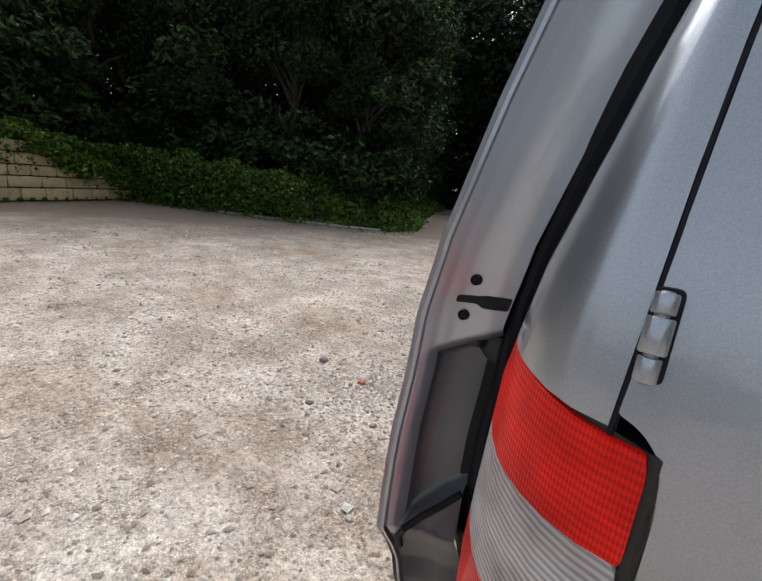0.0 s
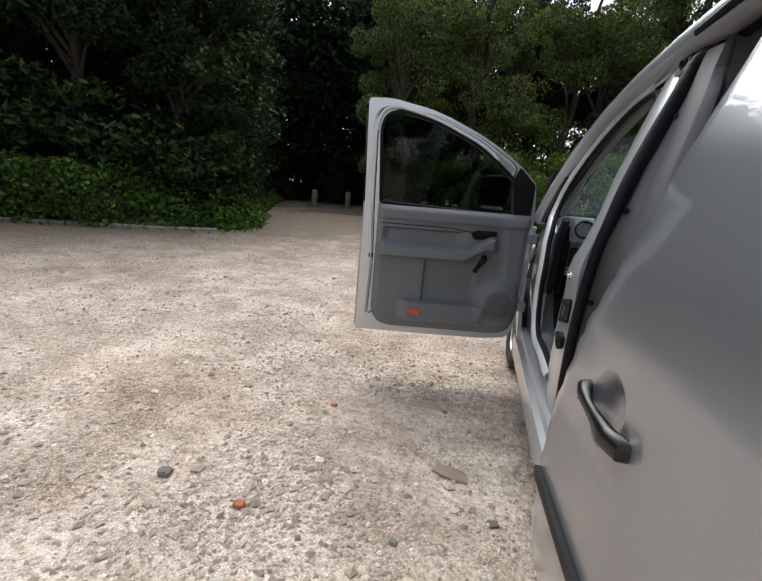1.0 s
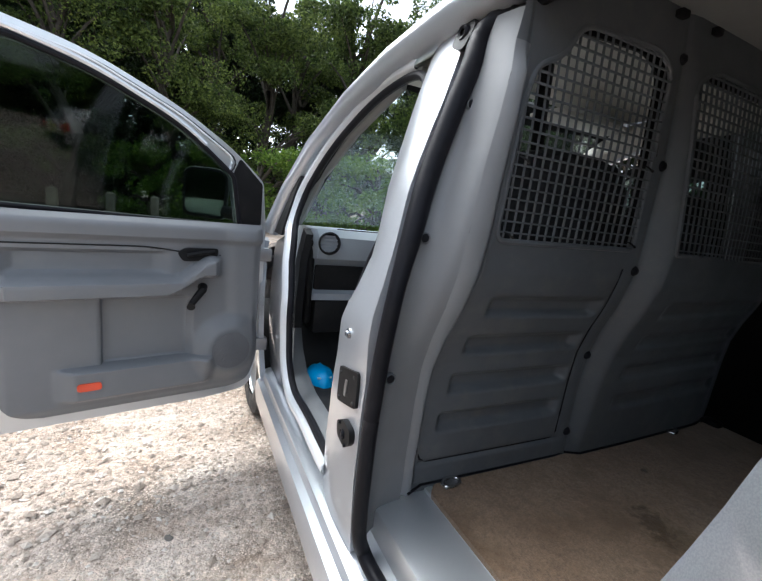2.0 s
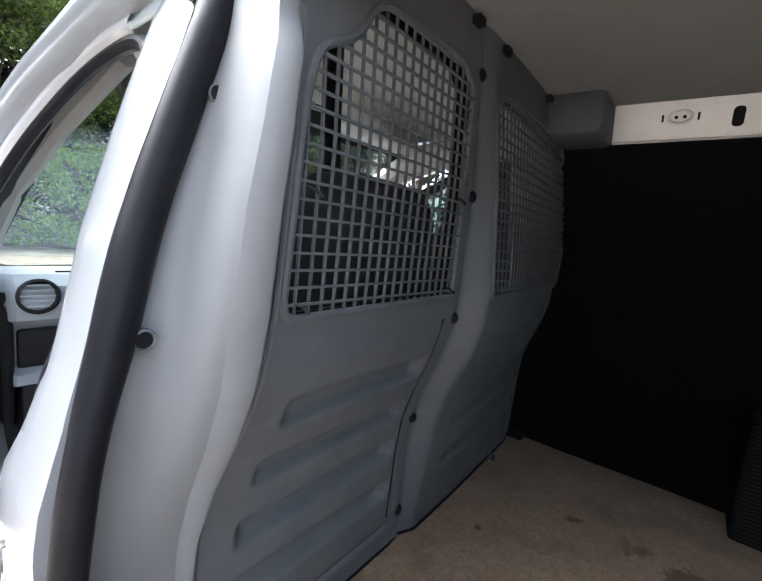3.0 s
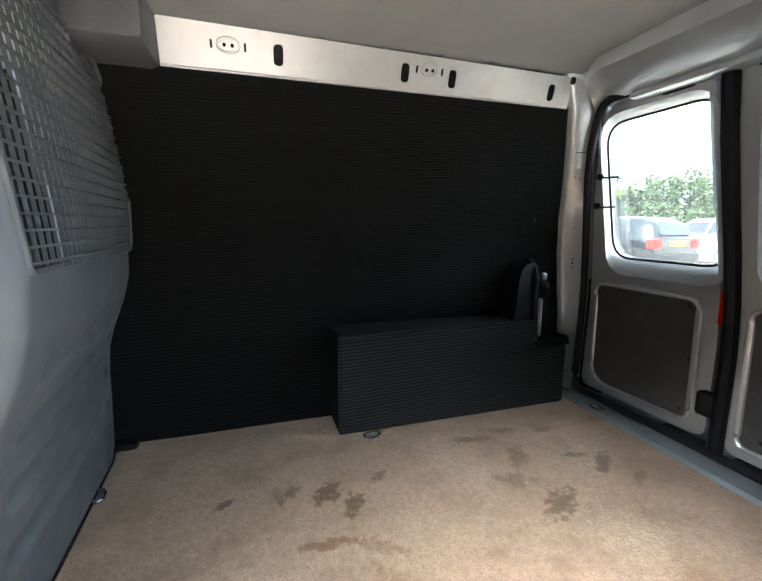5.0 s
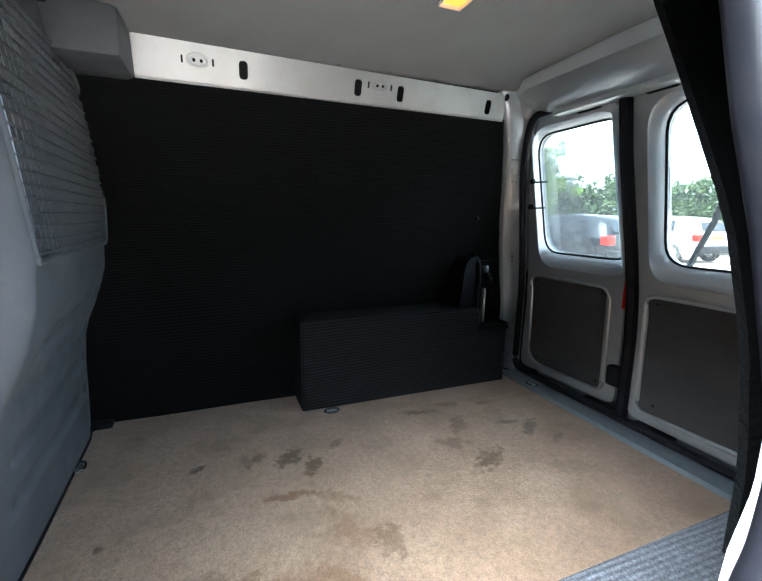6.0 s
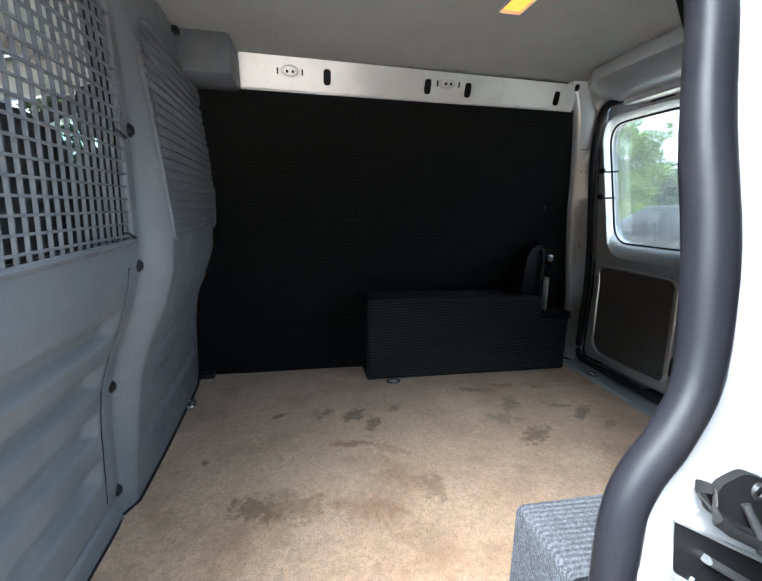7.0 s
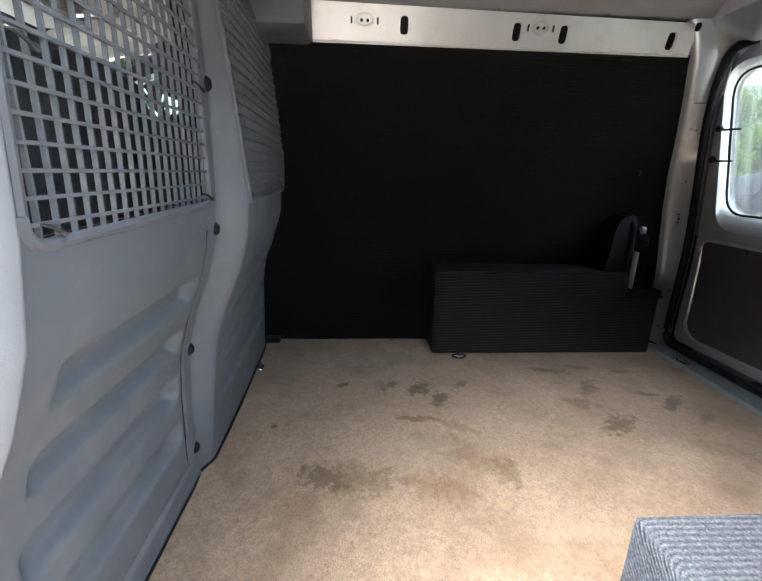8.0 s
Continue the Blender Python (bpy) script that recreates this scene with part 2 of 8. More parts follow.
def gravel_ground(name):
    """Compacted pale gravel and dust, with damp darker patches and coarser stone drifts."""
    n = Nodes(name)
    v = n.tree.nodes.new("ShaderNodeTexVoronoi")
    v.inputs["Scale"].default_value = 46.0
    n.link(n.coords(), v.inputs["Vector"])
    v2 = n.tree.nodes.new("ShaderNodeTexVoronoi")
    v2.inputs["Scale"].default_value = 130.0
    n.link(n.coords(), v2.inputs["Vector"])
    wide = n.noise(1.3, 9, 0.68)
    dust = n.ramp(wide, [(0.36, (0.42, 0.338, 0.273)), (0.5, (0.57, 0.477, 0.405)), (0.62, (0.71, 0.62, 0.542))])
    fine = n.ramp(n.noise(32.0, 9, 0.85), [(0.38, (0.4, 0.36, 0.33)), (0.46, (0.9, 0.89, 0.88)), (0.58, (1.3, 1.29, 1.28))])
    col = n.mix(dust, fine, 1.0, "MULTIPLY")
    pebble = n.ramp(v.outputs["Color"], [(0.15, (0.13, 0.11, 0.09)), (0.45, (0.4, 0.35, 0.29)), (0.9, (0.66, 0.61, 0.55))])
    sep = n.ramp(v.outputs["Distance"], [(0.25, (1, 1, 1)), (0.42, (0, 0, 0))])
    chip = n.ramp(v2.outputs["Color"], [(0.18, (0.35, 0.33, 0.31)), (0.4, (0.9, 0.89, 0.87)), (0.85, (1.25, 1.23, 1.2))])
    rim = n.ramp(v2.outputs["Distance"], [(0.3, (1, 1, 1)), (0.62, (0.33, 0.31, 0.29))])
    stony = n.ramp(n.noise(3.1, 7, 0.7), [(0.45, (0.08, 0.08, 0.08)), (0.62, (0.7, 0.7, 0.7))])
    col = n.mix(col, n.mix(chip, rim, 1.0, "MULTIPLY"), stony, "MULTIPLY")
    drift = n.ramp(n.noise(2.3, 6, 0.7), [(0.42, (0, 0, 0)), (0.58, (0.9, 0.9, 0.9))])
    col = n.mix(col, pebble, n.mix(sep, drift, 1.0, "MULTIPLY"))
    brown = n.ramp(n.noise(4.5, 9, 0.75, (1.0, 1.7, 1)), [(0.52, (0, 0, 0)), (0.66, (0.6, 0.6, 0.6))])
    col = n.mix(col, (0.26, 0.195, 0.14), brown)
    tan = n.ramp(n.noise(0.8, 8, 0.72), [(0.5, (0, 0, 0)), (0.62, (0.55, 0.55, 0.55))])
    col = n.mix(col, n.mix(col, (0.78, 0.66, 0.55), 1.0, "MULTIPLY"), tan)
    # soil and old leaves mixed into the gravel along the verge
    g = n.tree.nodes.new("ShaderNodeNewGeometry")
    far = n.tree.nodes.new("ShaderNodeVectorMath")
    far.operation = "DOT_PRODUCT"
    far.inputs[1].default_value = (-0.8, 0.6, 0)
    n.link(g.outputs["Position"], far.inputs[0])
    wob = n.tree.nodes.new("ShaderNodeMath")
    wob.operation = "MULTIPLY_ADD"
    wob.inputs[1].default_value = 5.0
    n.link(n.noise(0.9, 8, 0.7), wob.inputs[0])
    n.link(far.outputs["Value"], wob.inputs[2])
    span = n.tree.nodes.new("ShaderNodeMapRange")
    span.inputs["From Min"].default_value, span.inputs["From Max"].default_value = 8.5, 12.5
    span.inputs["To Max"].default_value = 0.92
    n.link(wob.outputs[0], span.inputs["Value"])
    col = n.mix(col, (0.17, 0.13, 0.095), span.outputs[0])
    n.color(col)
    n.set(Roughness=0.95)
    h = n.mix(n.mix(v.outputs["Distance"], v2.outputs["Distance"], 0.4), n.noise(18.0, 7, 0.7), 0.55)
    n.bump(h, 1.0, 0.024)
    return n.mat


def stone_face(name, a, b, c):
    """Weathered stone; every block has its own tone."""
    n = Nodes(name)
    o = n.tree.nodes.new("ShaderNodeObjectInfo")
    tone = n.ramp(o.outputs["Random"], [(0.0, a), (0.5, b), (1.0, c)])
    moss = n.ramp(n.noise(5.0, 7, 0.7), [(0.5, (0, 0, 0)), (0.7, (0.6, 0.6, 0.6))])
    col = n.mix(tone, (0.13, 0.13, 0.075), moss)
    col = n.mix(col, n.ramp(n.noise(38.0, 6), [(0.3, (0.7, 0.7, 0.7)), (0.7, (1.15, 1.15, 1.15))]), 1.0, "MULTIPLY")
    n.color(col)
    n.set(Roughness=0.92)
    n.bump(n.noise(30.0, 7, 0.7), 0.7, 0.02)
    return n.mat


def pebbles(name):
    n = Nodes(name)
    g = n.tree.nodes.new("ShaderNodeNewGeometry")
    tone = n.ramp(g.outputs["Random Per Island"], [(0.0, (0.27, 0.22, 0.18)), (0.2, (0.39, 0.32, 0.26)), (0.6, (0.47, 0.39, 0.32)), (0.85, (0.6, 0.53, 0.46)), (1.0, (0.76, 0.71, 0.65))])
    n.color(n.mix(tone, n.ramp(n.noise(120.0, 4), [(0.3, (0.75, 0.75, 0.75)), (0.7, (1.1, 1.1, 1.1))]), 1.0, "MULTIPLY"))
    n.set(Roughness=0.9)
    n.bump(n.noise(160.0, 4), 0.4, 0.003)
    return n.mat


def red_lens(name, rgb, ribs=0.0):
    """Moulded lamp lens with rows of small prisms behind the skin."""
    n = Nodes(name)
    g = n.tree.nodes.new("ShaderNodeNewGeometry")
    def rows(axis, count):
        w = n.tree.nodes.new("ShaderNodeTexWave")
        w.wave_type, w.bands_direction = "BANDS", axis
        w.inputs["Scale"].default_value = count
        n.link(g.outputs["Position"], w.inputs["Vector"])
        return w.outputs["Fac"]
    a, b = rows("Z", 52.0), rows("X", 120.0)
    grid = n.mix(a, b, 0.5) if not ribs else a
    col = n.ramp(grid, [(0.3, tuple(c * (0.6 if ribs else 0.62) for c in rgb)), (0.65, rgb)])
    wide = n.ramp(n.noise(14.0, 3, 0.5, (1, 1, 1.6)), [(0.35, (0.7, 0.66, 0.66)), (0.65, (1.15, 1.15, 1.15))] if ribs else [(0.35, (0.75, 0.6, 0.6)), (0.65, (1.15, 1.5, 1.3))])
    col = n.mix(col, wide, 1.0, "MULTIPLY")
    n.color(col)
    n.set(Roughness=0.4, Specular_IOR_Level=0.08, Coat_Weight=0.22, Coat_Roughness=0.03)
    n.bump(grid, 0.35, 0.002)
    return n.mat


# x, y, radius, squash, turn in degrees, strength, tone
OLIVE, RUST, SOOT = (0.075, 0.040, 0.005), (0.12, 0.048, 0.007), (0.045, 0.024, 0.005)
STAINS = [(0.335, 1.535, 0.030, 0.5, -50, 0.9, SOOT), (0.335, 1.40, 0.055, 0.25, 10, 0.45, OLIVE), (0.33, 1.365, 0.045, 0.45, -35, 0.75, OLIVE),
          (0.31, 1.27, 0.062, 0.5, -40, 1.0, OLIVE), (0.285, 1.245, 0.035, 0.5, -40, 0.8, SOOT), (0.24, 1.205, 0.052, 0.6, -20, 0.95, OLIVE), (0.33, 1.115, 0.05, 0.4, -45, 0.7, OLIVE),
          (0.118, 1.30, 0.085, 0.22, 85, 0.75, RUST), (0.075, 1.18, 0.07, 0.4, 60, 0.4, RUST), (-0.13, 1.57, 0.08, 0.5, 75, 0.6, SOOT), (-0.13, 1.51, 0.13, 0.55, 80, 0.45, OLIVE),
          (-0.165, 1.30, 0.12, 0.4, 70, 0.4, RUST), (-0.118, 1.095, 0.06, 0.7, 0, 0.55, OLIVE), (-0.05, 1.18, 0.08, 0.6, 30, 0.35, RUST),
          (0.436, 0.74, 0.075, 0.32, 80, 0.85, OLIVE), (0.46, 0.61, 0.06, 0.3, 80, 0.75, RUST), (0.30, 0.645, 0.075, 0.45, -40, 0.7, OLIVE), (0.075, 0.67, 0.09, 0.45, -55, 0.85, OLIVE),
          (0.20, 0.735, 0.07, 0.5, 80, 0.5, OLIVE), (0.19, 0.41, 0.085, 0.3, -45, 0.7, SOOT), (0.25, 0.46, 0.06, 0.25, 80, 0.6, SOOT), (0.43, 0.19, 0.06, 0.5, 80, 0.6, RUST), (0.10, 0.36, 0.05, 0.3, -60, 0.5, SOOT),
          (0.09, 1.738, 0.018, 0.8, 0, 0.8, SOOT), (0.42, 0.45, 0.055, 0.3, 85, 0.6, RUST), (-0.05, 0.45, 0.09, 0.4, 70, 0.3, OLIVE)]

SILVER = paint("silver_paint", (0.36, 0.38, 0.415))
# lighter copies of the van's silver: sky light on jambs and pillars, as colour
LIT_SILVER = paint("lit_silver_paint", (0.6, 0.62, 0.65), 0.15)
HALF_LIT_SILVER = paint("half_lit_silver_paint", (0.46, 0.48, 0.515), 0.5)
WHITE_PAINT = paint("white_paint", (0.8, 0.8, 0.8), 0.0)
DARK_PAINT = plain("dark_car_paint", (0.005, 0.006, 0.008), 0.1, 0.0, 0.1, 200, 0, spec=0.4)
CAR_GLASS = plain("dark_car_glass", (0.008, 0.009, 0.01), 0.06, 0.0, 0.1, 200, 0)
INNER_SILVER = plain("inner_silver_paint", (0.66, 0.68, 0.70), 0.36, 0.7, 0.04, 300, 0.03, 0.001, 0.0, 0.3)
GREY_PLASTIC = plain("grey_moulded_plastic", (0.097, 0.103, 0.112), 0.55, 0.0, 0.07, 700, 0.22, 0.0012, 0.12)
TRIM_PLASTIC = plain("pale_grey_pillar_plastic", (0.185, 0.189, 0.2), 0.55, 0.0, 0.07, 700, 0.22, 0.0012, 0.06)
DOOR_PLASTIC = plain("light_grey_door_plastic", (0.165, 0.17, 0.18), 0.5, 0.0, 0.06, 700, 0.2, 0.0012, 0.06)
SILL_PLASTIC = plain("mid_grey_sill_plastic", (0.2, 0.205, 0.215), 0.55, 0.0, 0.06, 700, 0.2, 0.0012, 0.1)
GLOSS_BLACK = plain("glossy_black_plastic", (0.007, 0.007, 0.008), 0.3, 0.0, 0.1, 300, 0.05, 0.0006, 0.0, spec=0.5)
DASH_PLASTIC = plain("blue_grey_dash_plastic", (0.3, 0.33, 0.36), 0.5, 0.0, 0.06, 600, 0.2, 0.0012)
BLACK_PLASTIC = plain("matt_black_plastic", (0.005, 0.005, 0.006), 0.6, 0.0, 0.15, 500, 0.15, 0.001, 0.0, spec=0.12)
DARK_PLASTIC = plain("black_plastic", (0.012, 0.012, 0.013), 0.5, 0.0, 0.15, 500, 0.15, 0.001, 0.02, spec=0.15)
RUBBER = plain("black_rubber", (0.011, 0.011, 0.014), 0.4, 0.0, 0.2, 260, 0.1, 0.001, 0.02, spec=0.1)
TYRE = plain("tyre_rubber", (0.025, 0.025, 0.026), 0.85, 0.0, 0.2, 120, 0.3, 0.004, 0.35)
DARK_PANEL = plain("dark_panel_board", (0.06, 0.058, 0.058), 0.75, 0.0, 0.12, 300, 0.3, 0.002, 0.05)
# one carpet with light put into its colour: shaded lining, paler lit boxes
SHADED_CARPET = ribbed_carpet("ribbed_carpet_shaded", (0.0115, 0.012, 0.0123), 0.0086, 0.88, 0.4)
HALF_LIT_CARPET = ribbed_carpet("ribbed_carpet_half_lit", (0.030, 0.0315, 0.0325), 0.0086, 0.55, 0.9)
LIT_CARPET = ribbed_carpet("ribbed_carpet_lit", (0.068, 0.071, 0.08), 0.0058, 0.72, 0.6, 0.25)
FLOOR_CARPET = tan_carpet("stained_tan_carpet")
HEADLINER = plain("pale_headliner", (0.28, 0.28, 0.272), 0.9, 0.0, 0.05, 320, 0.3, 0.002)
CAB_LINING = plain("beige_cab_lining", (0.46, 0.44, 0.4), 0.9, 0.0, 0.05, 320, 0.3, 0.002)
RAIL_METAL = plain("pale_painted_steel", (0.62, 0.62, 0.61), 0.35, 0.35, 0.06, 260, 0.05, 0.001, 0.2, 0.2)
SILL_PAINT = plain("blue_grey_sill_paint", (0.15, 0.175, 0.19), 0.4, 0.1, 0.1, 200, 0.08, 0.001, 0.25)
ARM_STEEL = plain("dull_dark_steel", (0.035, 0.036, 0.038), 0.5, 0.5, 0.2, 120, 0.2, 0.002, 0.25)
# the door's silver with the pocket's shade put into the colour
POCKET_SHADE = plain("shaded_silver_paint", (0.10, 0.104, 0.11), 0.4, 0.4, 0.12, 200, 0.05, 0.001, 0.1, 0.3)
GALV = plain("galvanised_steel", (0.3, 0.3, 0.31), 0.38, 0.9, 0.15, 150, 0.1, 0.001, 0.2)
CHROME = plain("worn_chrome", (0.62, 0.62, 0.63), 0.2, 1.0, 0.1, 200, 0.05, 0.001, 0.1)
SEAT_CLOTH = plain("dark_seat_cloth", (0.025, 0.027, 0.03), 0.95, 0.0, 0.25, 420, 0.5, 0.002)
CAB_CARPET = plain("black_cab_carpet", (0.015, 0.015, 0.016), 0.95, 0.0, 0.3, 300, 0.5, 0.003)
GLASS = clear_glass("window_glass", (0.9, 0.95, 0.93), 0.1)
DOOR_GLASS = clear_glass("door_window_glass", (0.42, 0.49, 0.47), 0.3)
RAIN_GLASS = wet_glass("rainy_rear_glass")
MIRROR = plain("mirror_face", (0.85, 0.86, 0.87), 0.02, 1.0, 0.02, 40, 0)
RED_LENS = red_lens("red_lamp_lens", (0.86, 0.010, 0.005))
CLEAR_LENS = red_lens("clear_lamp_lens", (0.54, 0.5, 0.49), 1.0)
ORANGE = plain("orange_reflector", (0.75, 0.06, 0.015), 0.2, 0.0, 0.1, 300, 0.2, 0.001, 0, 0.6)
BLUE = plain("bright_blue_plastic", (0.0, 0.33, 0.72), 0.4, 0.0, 0.1, 80, 0.15, 0.004)
WHITE = plain("white_plastic", (0.75, 0.75, 0.72), 0.5)
YELLOW = plain("yellow_plate", (0.75, 0.55, 0.02), 0.4)
ALLOY = plain("wheel_alloy", (0.42, 0.43, 0.44), 0.35, 0.8, 0.1, 200, 0.05, 0.001, 0.3)
GROUND = gravel_ground("pale_gravel")
PEBBLE = pebbles("loose_pebbles")
SANDSTONE = stone_face("weathered_sandstone", (0.47, 0.34, 0.17), (0.64, 0.49, 0.27), (0.53, 0.41, 0.24))
MORTAR = plain("old_mortar", (0.14, 0.115, 0.085), 0.95, 0, 0.3, 60, 0.6, 0.01)
KERB = plain("concrete_kerb", (0.24, 0.22, 0.19), 0.9, 0, 0.2, 70, 0.5, 0.006, 0.3)
EARTH = plain("dark_leaf_litter", (0.06, 0.045, 0.032), 0.95, 0, 0.5, 45, 0.9, 0.03)
PATH_EARTH = plain("trodden_earth", (0.115, 0.088, 0.065), 0.95, 0, 0.3, 50, 0.7, 0.012)
BARK = plain("grey_brown_bark", (0.055, 0.045, 0.034), 0.95, 0, 0.4, 28, 0.9, 0.02)
POST_WOOD = plain("weathered_post_wood", (0.21, 0.18, 0.14), 0.9, 0, 0.3, 40, 0.6, 0.006)
RED_BRICK = plain("broken_red_brick", (0.42, 0.13, 0.07), 0.9, 0, 0.25, 80, 0.5, 0.005)
BROWN_STONE = plain("brown_flat_stone", (0.27, 0.2, 0.15), 0.9, 0, 0.25, 80, 0.5, 0.005)
DARK_STONE = plain("dark_grey_stone", (0.17, 0.155, 0.14), 0.9, 0, 0.25, 80, 0.5, 0.005)
PALE_STONE = plain("pale_stone", (0.5, 0.46, 0.41), 0.9, 0, 0.15, 80, 0.4, 0.004)
IVY = leafy("ivy_leaves", (0.008, 0.022, 0.005), (0.15, 0.27, 0.04), 0.45, 0.2)
# near-black greens: the wood's shade and black gaps are put into the leaf colour
LEAF = leafy("shaded_tree_leaves", (0.005, 0.012, 0.003), (0.024, 0.048, 0.011), 0.55, 0.12)
LEAF_MID = leafy("part_shaded_leaves", (0.003, 0.008, 0.002), (0.055, 0.105, 0.025), 0.5, 0.15)
LEAF_WARM = leafy("olive_tree_leaves", (0.022, 0.045, 0.012), (0.17, 0.22, 0.06), 0.5, 0.4)
LEAF_FAR = leafy("far_tree_leaves", (0.018, 0.032, 0.014), (0.07, 0.1, 0.045), 0.6, 0.3)
LEAF_BRIGHT = leafy("bright_bush_leaves", (0.06, 0.12, 0.02), (0.2, 0.3, 0.05), 0.5, 0.35)
GRASS = leafy("verge_grass", (0.06, 0.1, 0.02), (0.16, 0.22, 0.05), 0.6, 0.3)

lamp_nodes = Nodes("warm_lamp_diffuser")
lamp_nodes.color((0.6, 0.24, 0.05))
lamp_nodes.set(Emission_Color=(1.0, 0.27, 0.03, 1), Emission_Strength=0.16)
LAMP_GLOW = lamp_nodes.mat


# ---- mesh helpers ----
def part(name, bm, material, parent=None, label="", angle=35):
    """One mesh object from a bmesh given in world metres, under a thing or under a part."""
    me = bpy.data.meshes.new(name)
    bm.normal_update()
    bm.to_mesh(me)
    bm.free()
    me.materials.append(material)
    me.polygons.foreach_set("use_smooth", [True] * len(me.polygons))
    me.set_sharp_from_angle(angle=radians(angle))
    ob = new(name, me)
    if parent is not None:
        ob.parent = parent
        if parent.type == "EMPTY":
            ob.matrix_parent_inverse = Matrix.Translation(-parent.location)
    return tagged(ob, label)


def thing(name, at, label, category, group="", kind=""):
    ob = new(name)
    ob.location = at
    ob.empty_display_size = 0.1
    return tagged(ob, label, category, group, kind)


def flat(bm, rows, close=False):
    """Quads between rows of points of equal length."""
    vs = [[bm.verts.new(p) for p in row] for row in rows]
    for a, b in zip(vs, vs[1:]):
        n = len(a)
        for i in range(n if close else n - 1):
            j = (i + 1) % n
            bm.faces.new((a[i], a[j], b[j], b[i]))
    return vs


def box(bm, lo, hi, bevel=0.0, seg=2, m=None):
    made = bmesh.ops.create_cube(bm, size=1.0)["verts"]
    lo, hi = Vector(lo), Vector(hi)
    for v in made:
        v.co = Vector([(lo[i] + hi[i]) / 2 + v.co[i] * (hi[i] - lo[i]) for i in range(3)])
    edges = list({e for v in made for e in v.link_edges})
    if bevel:
        done = bmesh.ops.bevel(bm, geom=edges, offset=bevel, segments=seg, affect="EDGES", profile=0.5)
        made = done["verts"]
    if m is not None:
        bmesh.ops.transform(bm, matrix=m, verts=list({v for v in made if v.is_valid}))
    return bm


def boxed(lo, hi, bevel=0.004, m=None):
    return box(bmesh.new(), lo, hi, bevel, 2, m)


def tube(bm, pts, r, n=10, squash=1.0, up=Vector((0, 0, 1)), cap=True):
    """A bar along points; r may be one radius or one for each point."""
    pts = [Vector(p) for p in pts]
    rows = []
    for i, p in enumerate(pts):
        d = (pts[min(i + 1, len(pts) - 1)] - pts[max(i - 1, 0)]).normalized()
        side = d.cross(up)
        side = side.normalized() if side.length > 1e-4 else Vector((1, 0, 0))
        top = side.cross(d).normalized()
        rr = r[i] if isinstance(r, (list, tuple)) else r
        rows.append([p + side * (math.cos(a) * rr) + top * (math.sin(a) * rr * squash) for a in [2 * math.pi * k / n for k in range(n)]])
    vs = flat(bm, rows, True)
    if cap:
        bm.faces.new(list(reversed(vs[0])))
        bm.faces.new(vs[-1])
    return bm


def lathe(bm, profile, centre, axis="x", n=28, sign=1):
    """Turn (radius, height) pairs round an axis."""
    c = Vector(centre)
    rows = []
    for r, h in profile:
        row = []
        for k in range(n):
            a = 2 * math.pi * k / n
            u, v = r * math.cos(a), r * math.sin(a) * sign
            row.append(c + {"x": Vector((h, u, v)), "y": Vector((u, h, v)), "z": Vector((u, v, h))}[axis])
        rows.append(row)
    flat(bm, rows, True)
    return bm


def rounded(pts, r, seg=5):
    """A polygon (a, b) with rounded corners; r may be one radius or one for each corner."""
    out, n = [], len(pts)
    for i, p in enumerate(pts):
        p = Vector(p)
        a, b = Vector(pts[i - 1]) - p, Vector(pts[(i + 1) % n]) - p
        rr = r[i] if isinstance(r, (list, tuple)) else r
        rr = min(rr, a.length * 0.48, b.length * 0.48)
        if rr <= 1e-5:
            out.append(tuple(p))
            continue
        s, e = p + a.normalized() * rr, p + b.normalized() * rr
        for k in range(seg + 1):
            t = k / seg
            out.append(tuple(s * (1 - t) ** 2 + p * 2 * t * (1 - t) + e * t * t))
    return out


def shell(outer, holes, front, back, da=0.0, db=0.0):
    """A plate with holes, cut from the polygon outer in (a, b) and laid on the surfaces front(a, b) and back(a, b)."""
    f = bmesh.new()
    for loop in [outer] + list(holes):
        vs = [f.verts.new((a, b, 0)) for a, b in loop]
        for i in range(len(vs)):
            f.edges.new((vs[i], vs[(i + 1) % len(vs)]))
    bmesh.ops.triangle_fill(f, use_beauty=True, use_dissolve=False, edges=list(f.edges))
    for axis, step in ((0, da), (1, db)):
        if step:
            lo = min(v.co[axis] for v in f.verts)
            hi = max(v.co[axis] for v in f.verts)
            k = lo + step
            while k < hi - step * 0.3:
                co, no = [0, 0, 0], [0, 0, 0]
                co[axis], no[axis] = k, 1
                bmesh.ops.bisect_plane(f, geom=list(f.verts) + list(f.edges) + list(f.faces), dist=1e-5, plane_co=co, plane_no=no)
                k += step
    bm = bmesh.new()
    f.verts.index_update()
    one = [bm.verts.new(front(v.co.x, v.co.y)) for v in f.verts]
    two = [bm.verts.new(back(v.co.x, v.co.y)) for v in f.verts]
    for face in f.faces:
        ids = [v.index for v in face.verts]
        bm.faces.new([one[i] for i in ids])
        bm.faces.new([two[i] for i in reversed(ids)])
    for e in f.edges:
        if len(e.link_faces) == 1:
            i, j = e.verts[0].index, e.verts[1].index
            bm.faces.new((one[i], one[j], two[j], two[i]))
    f.free()
    bmesh.ops.recalc_face_normals(bm, faces=list(bm.faces))
    return bm


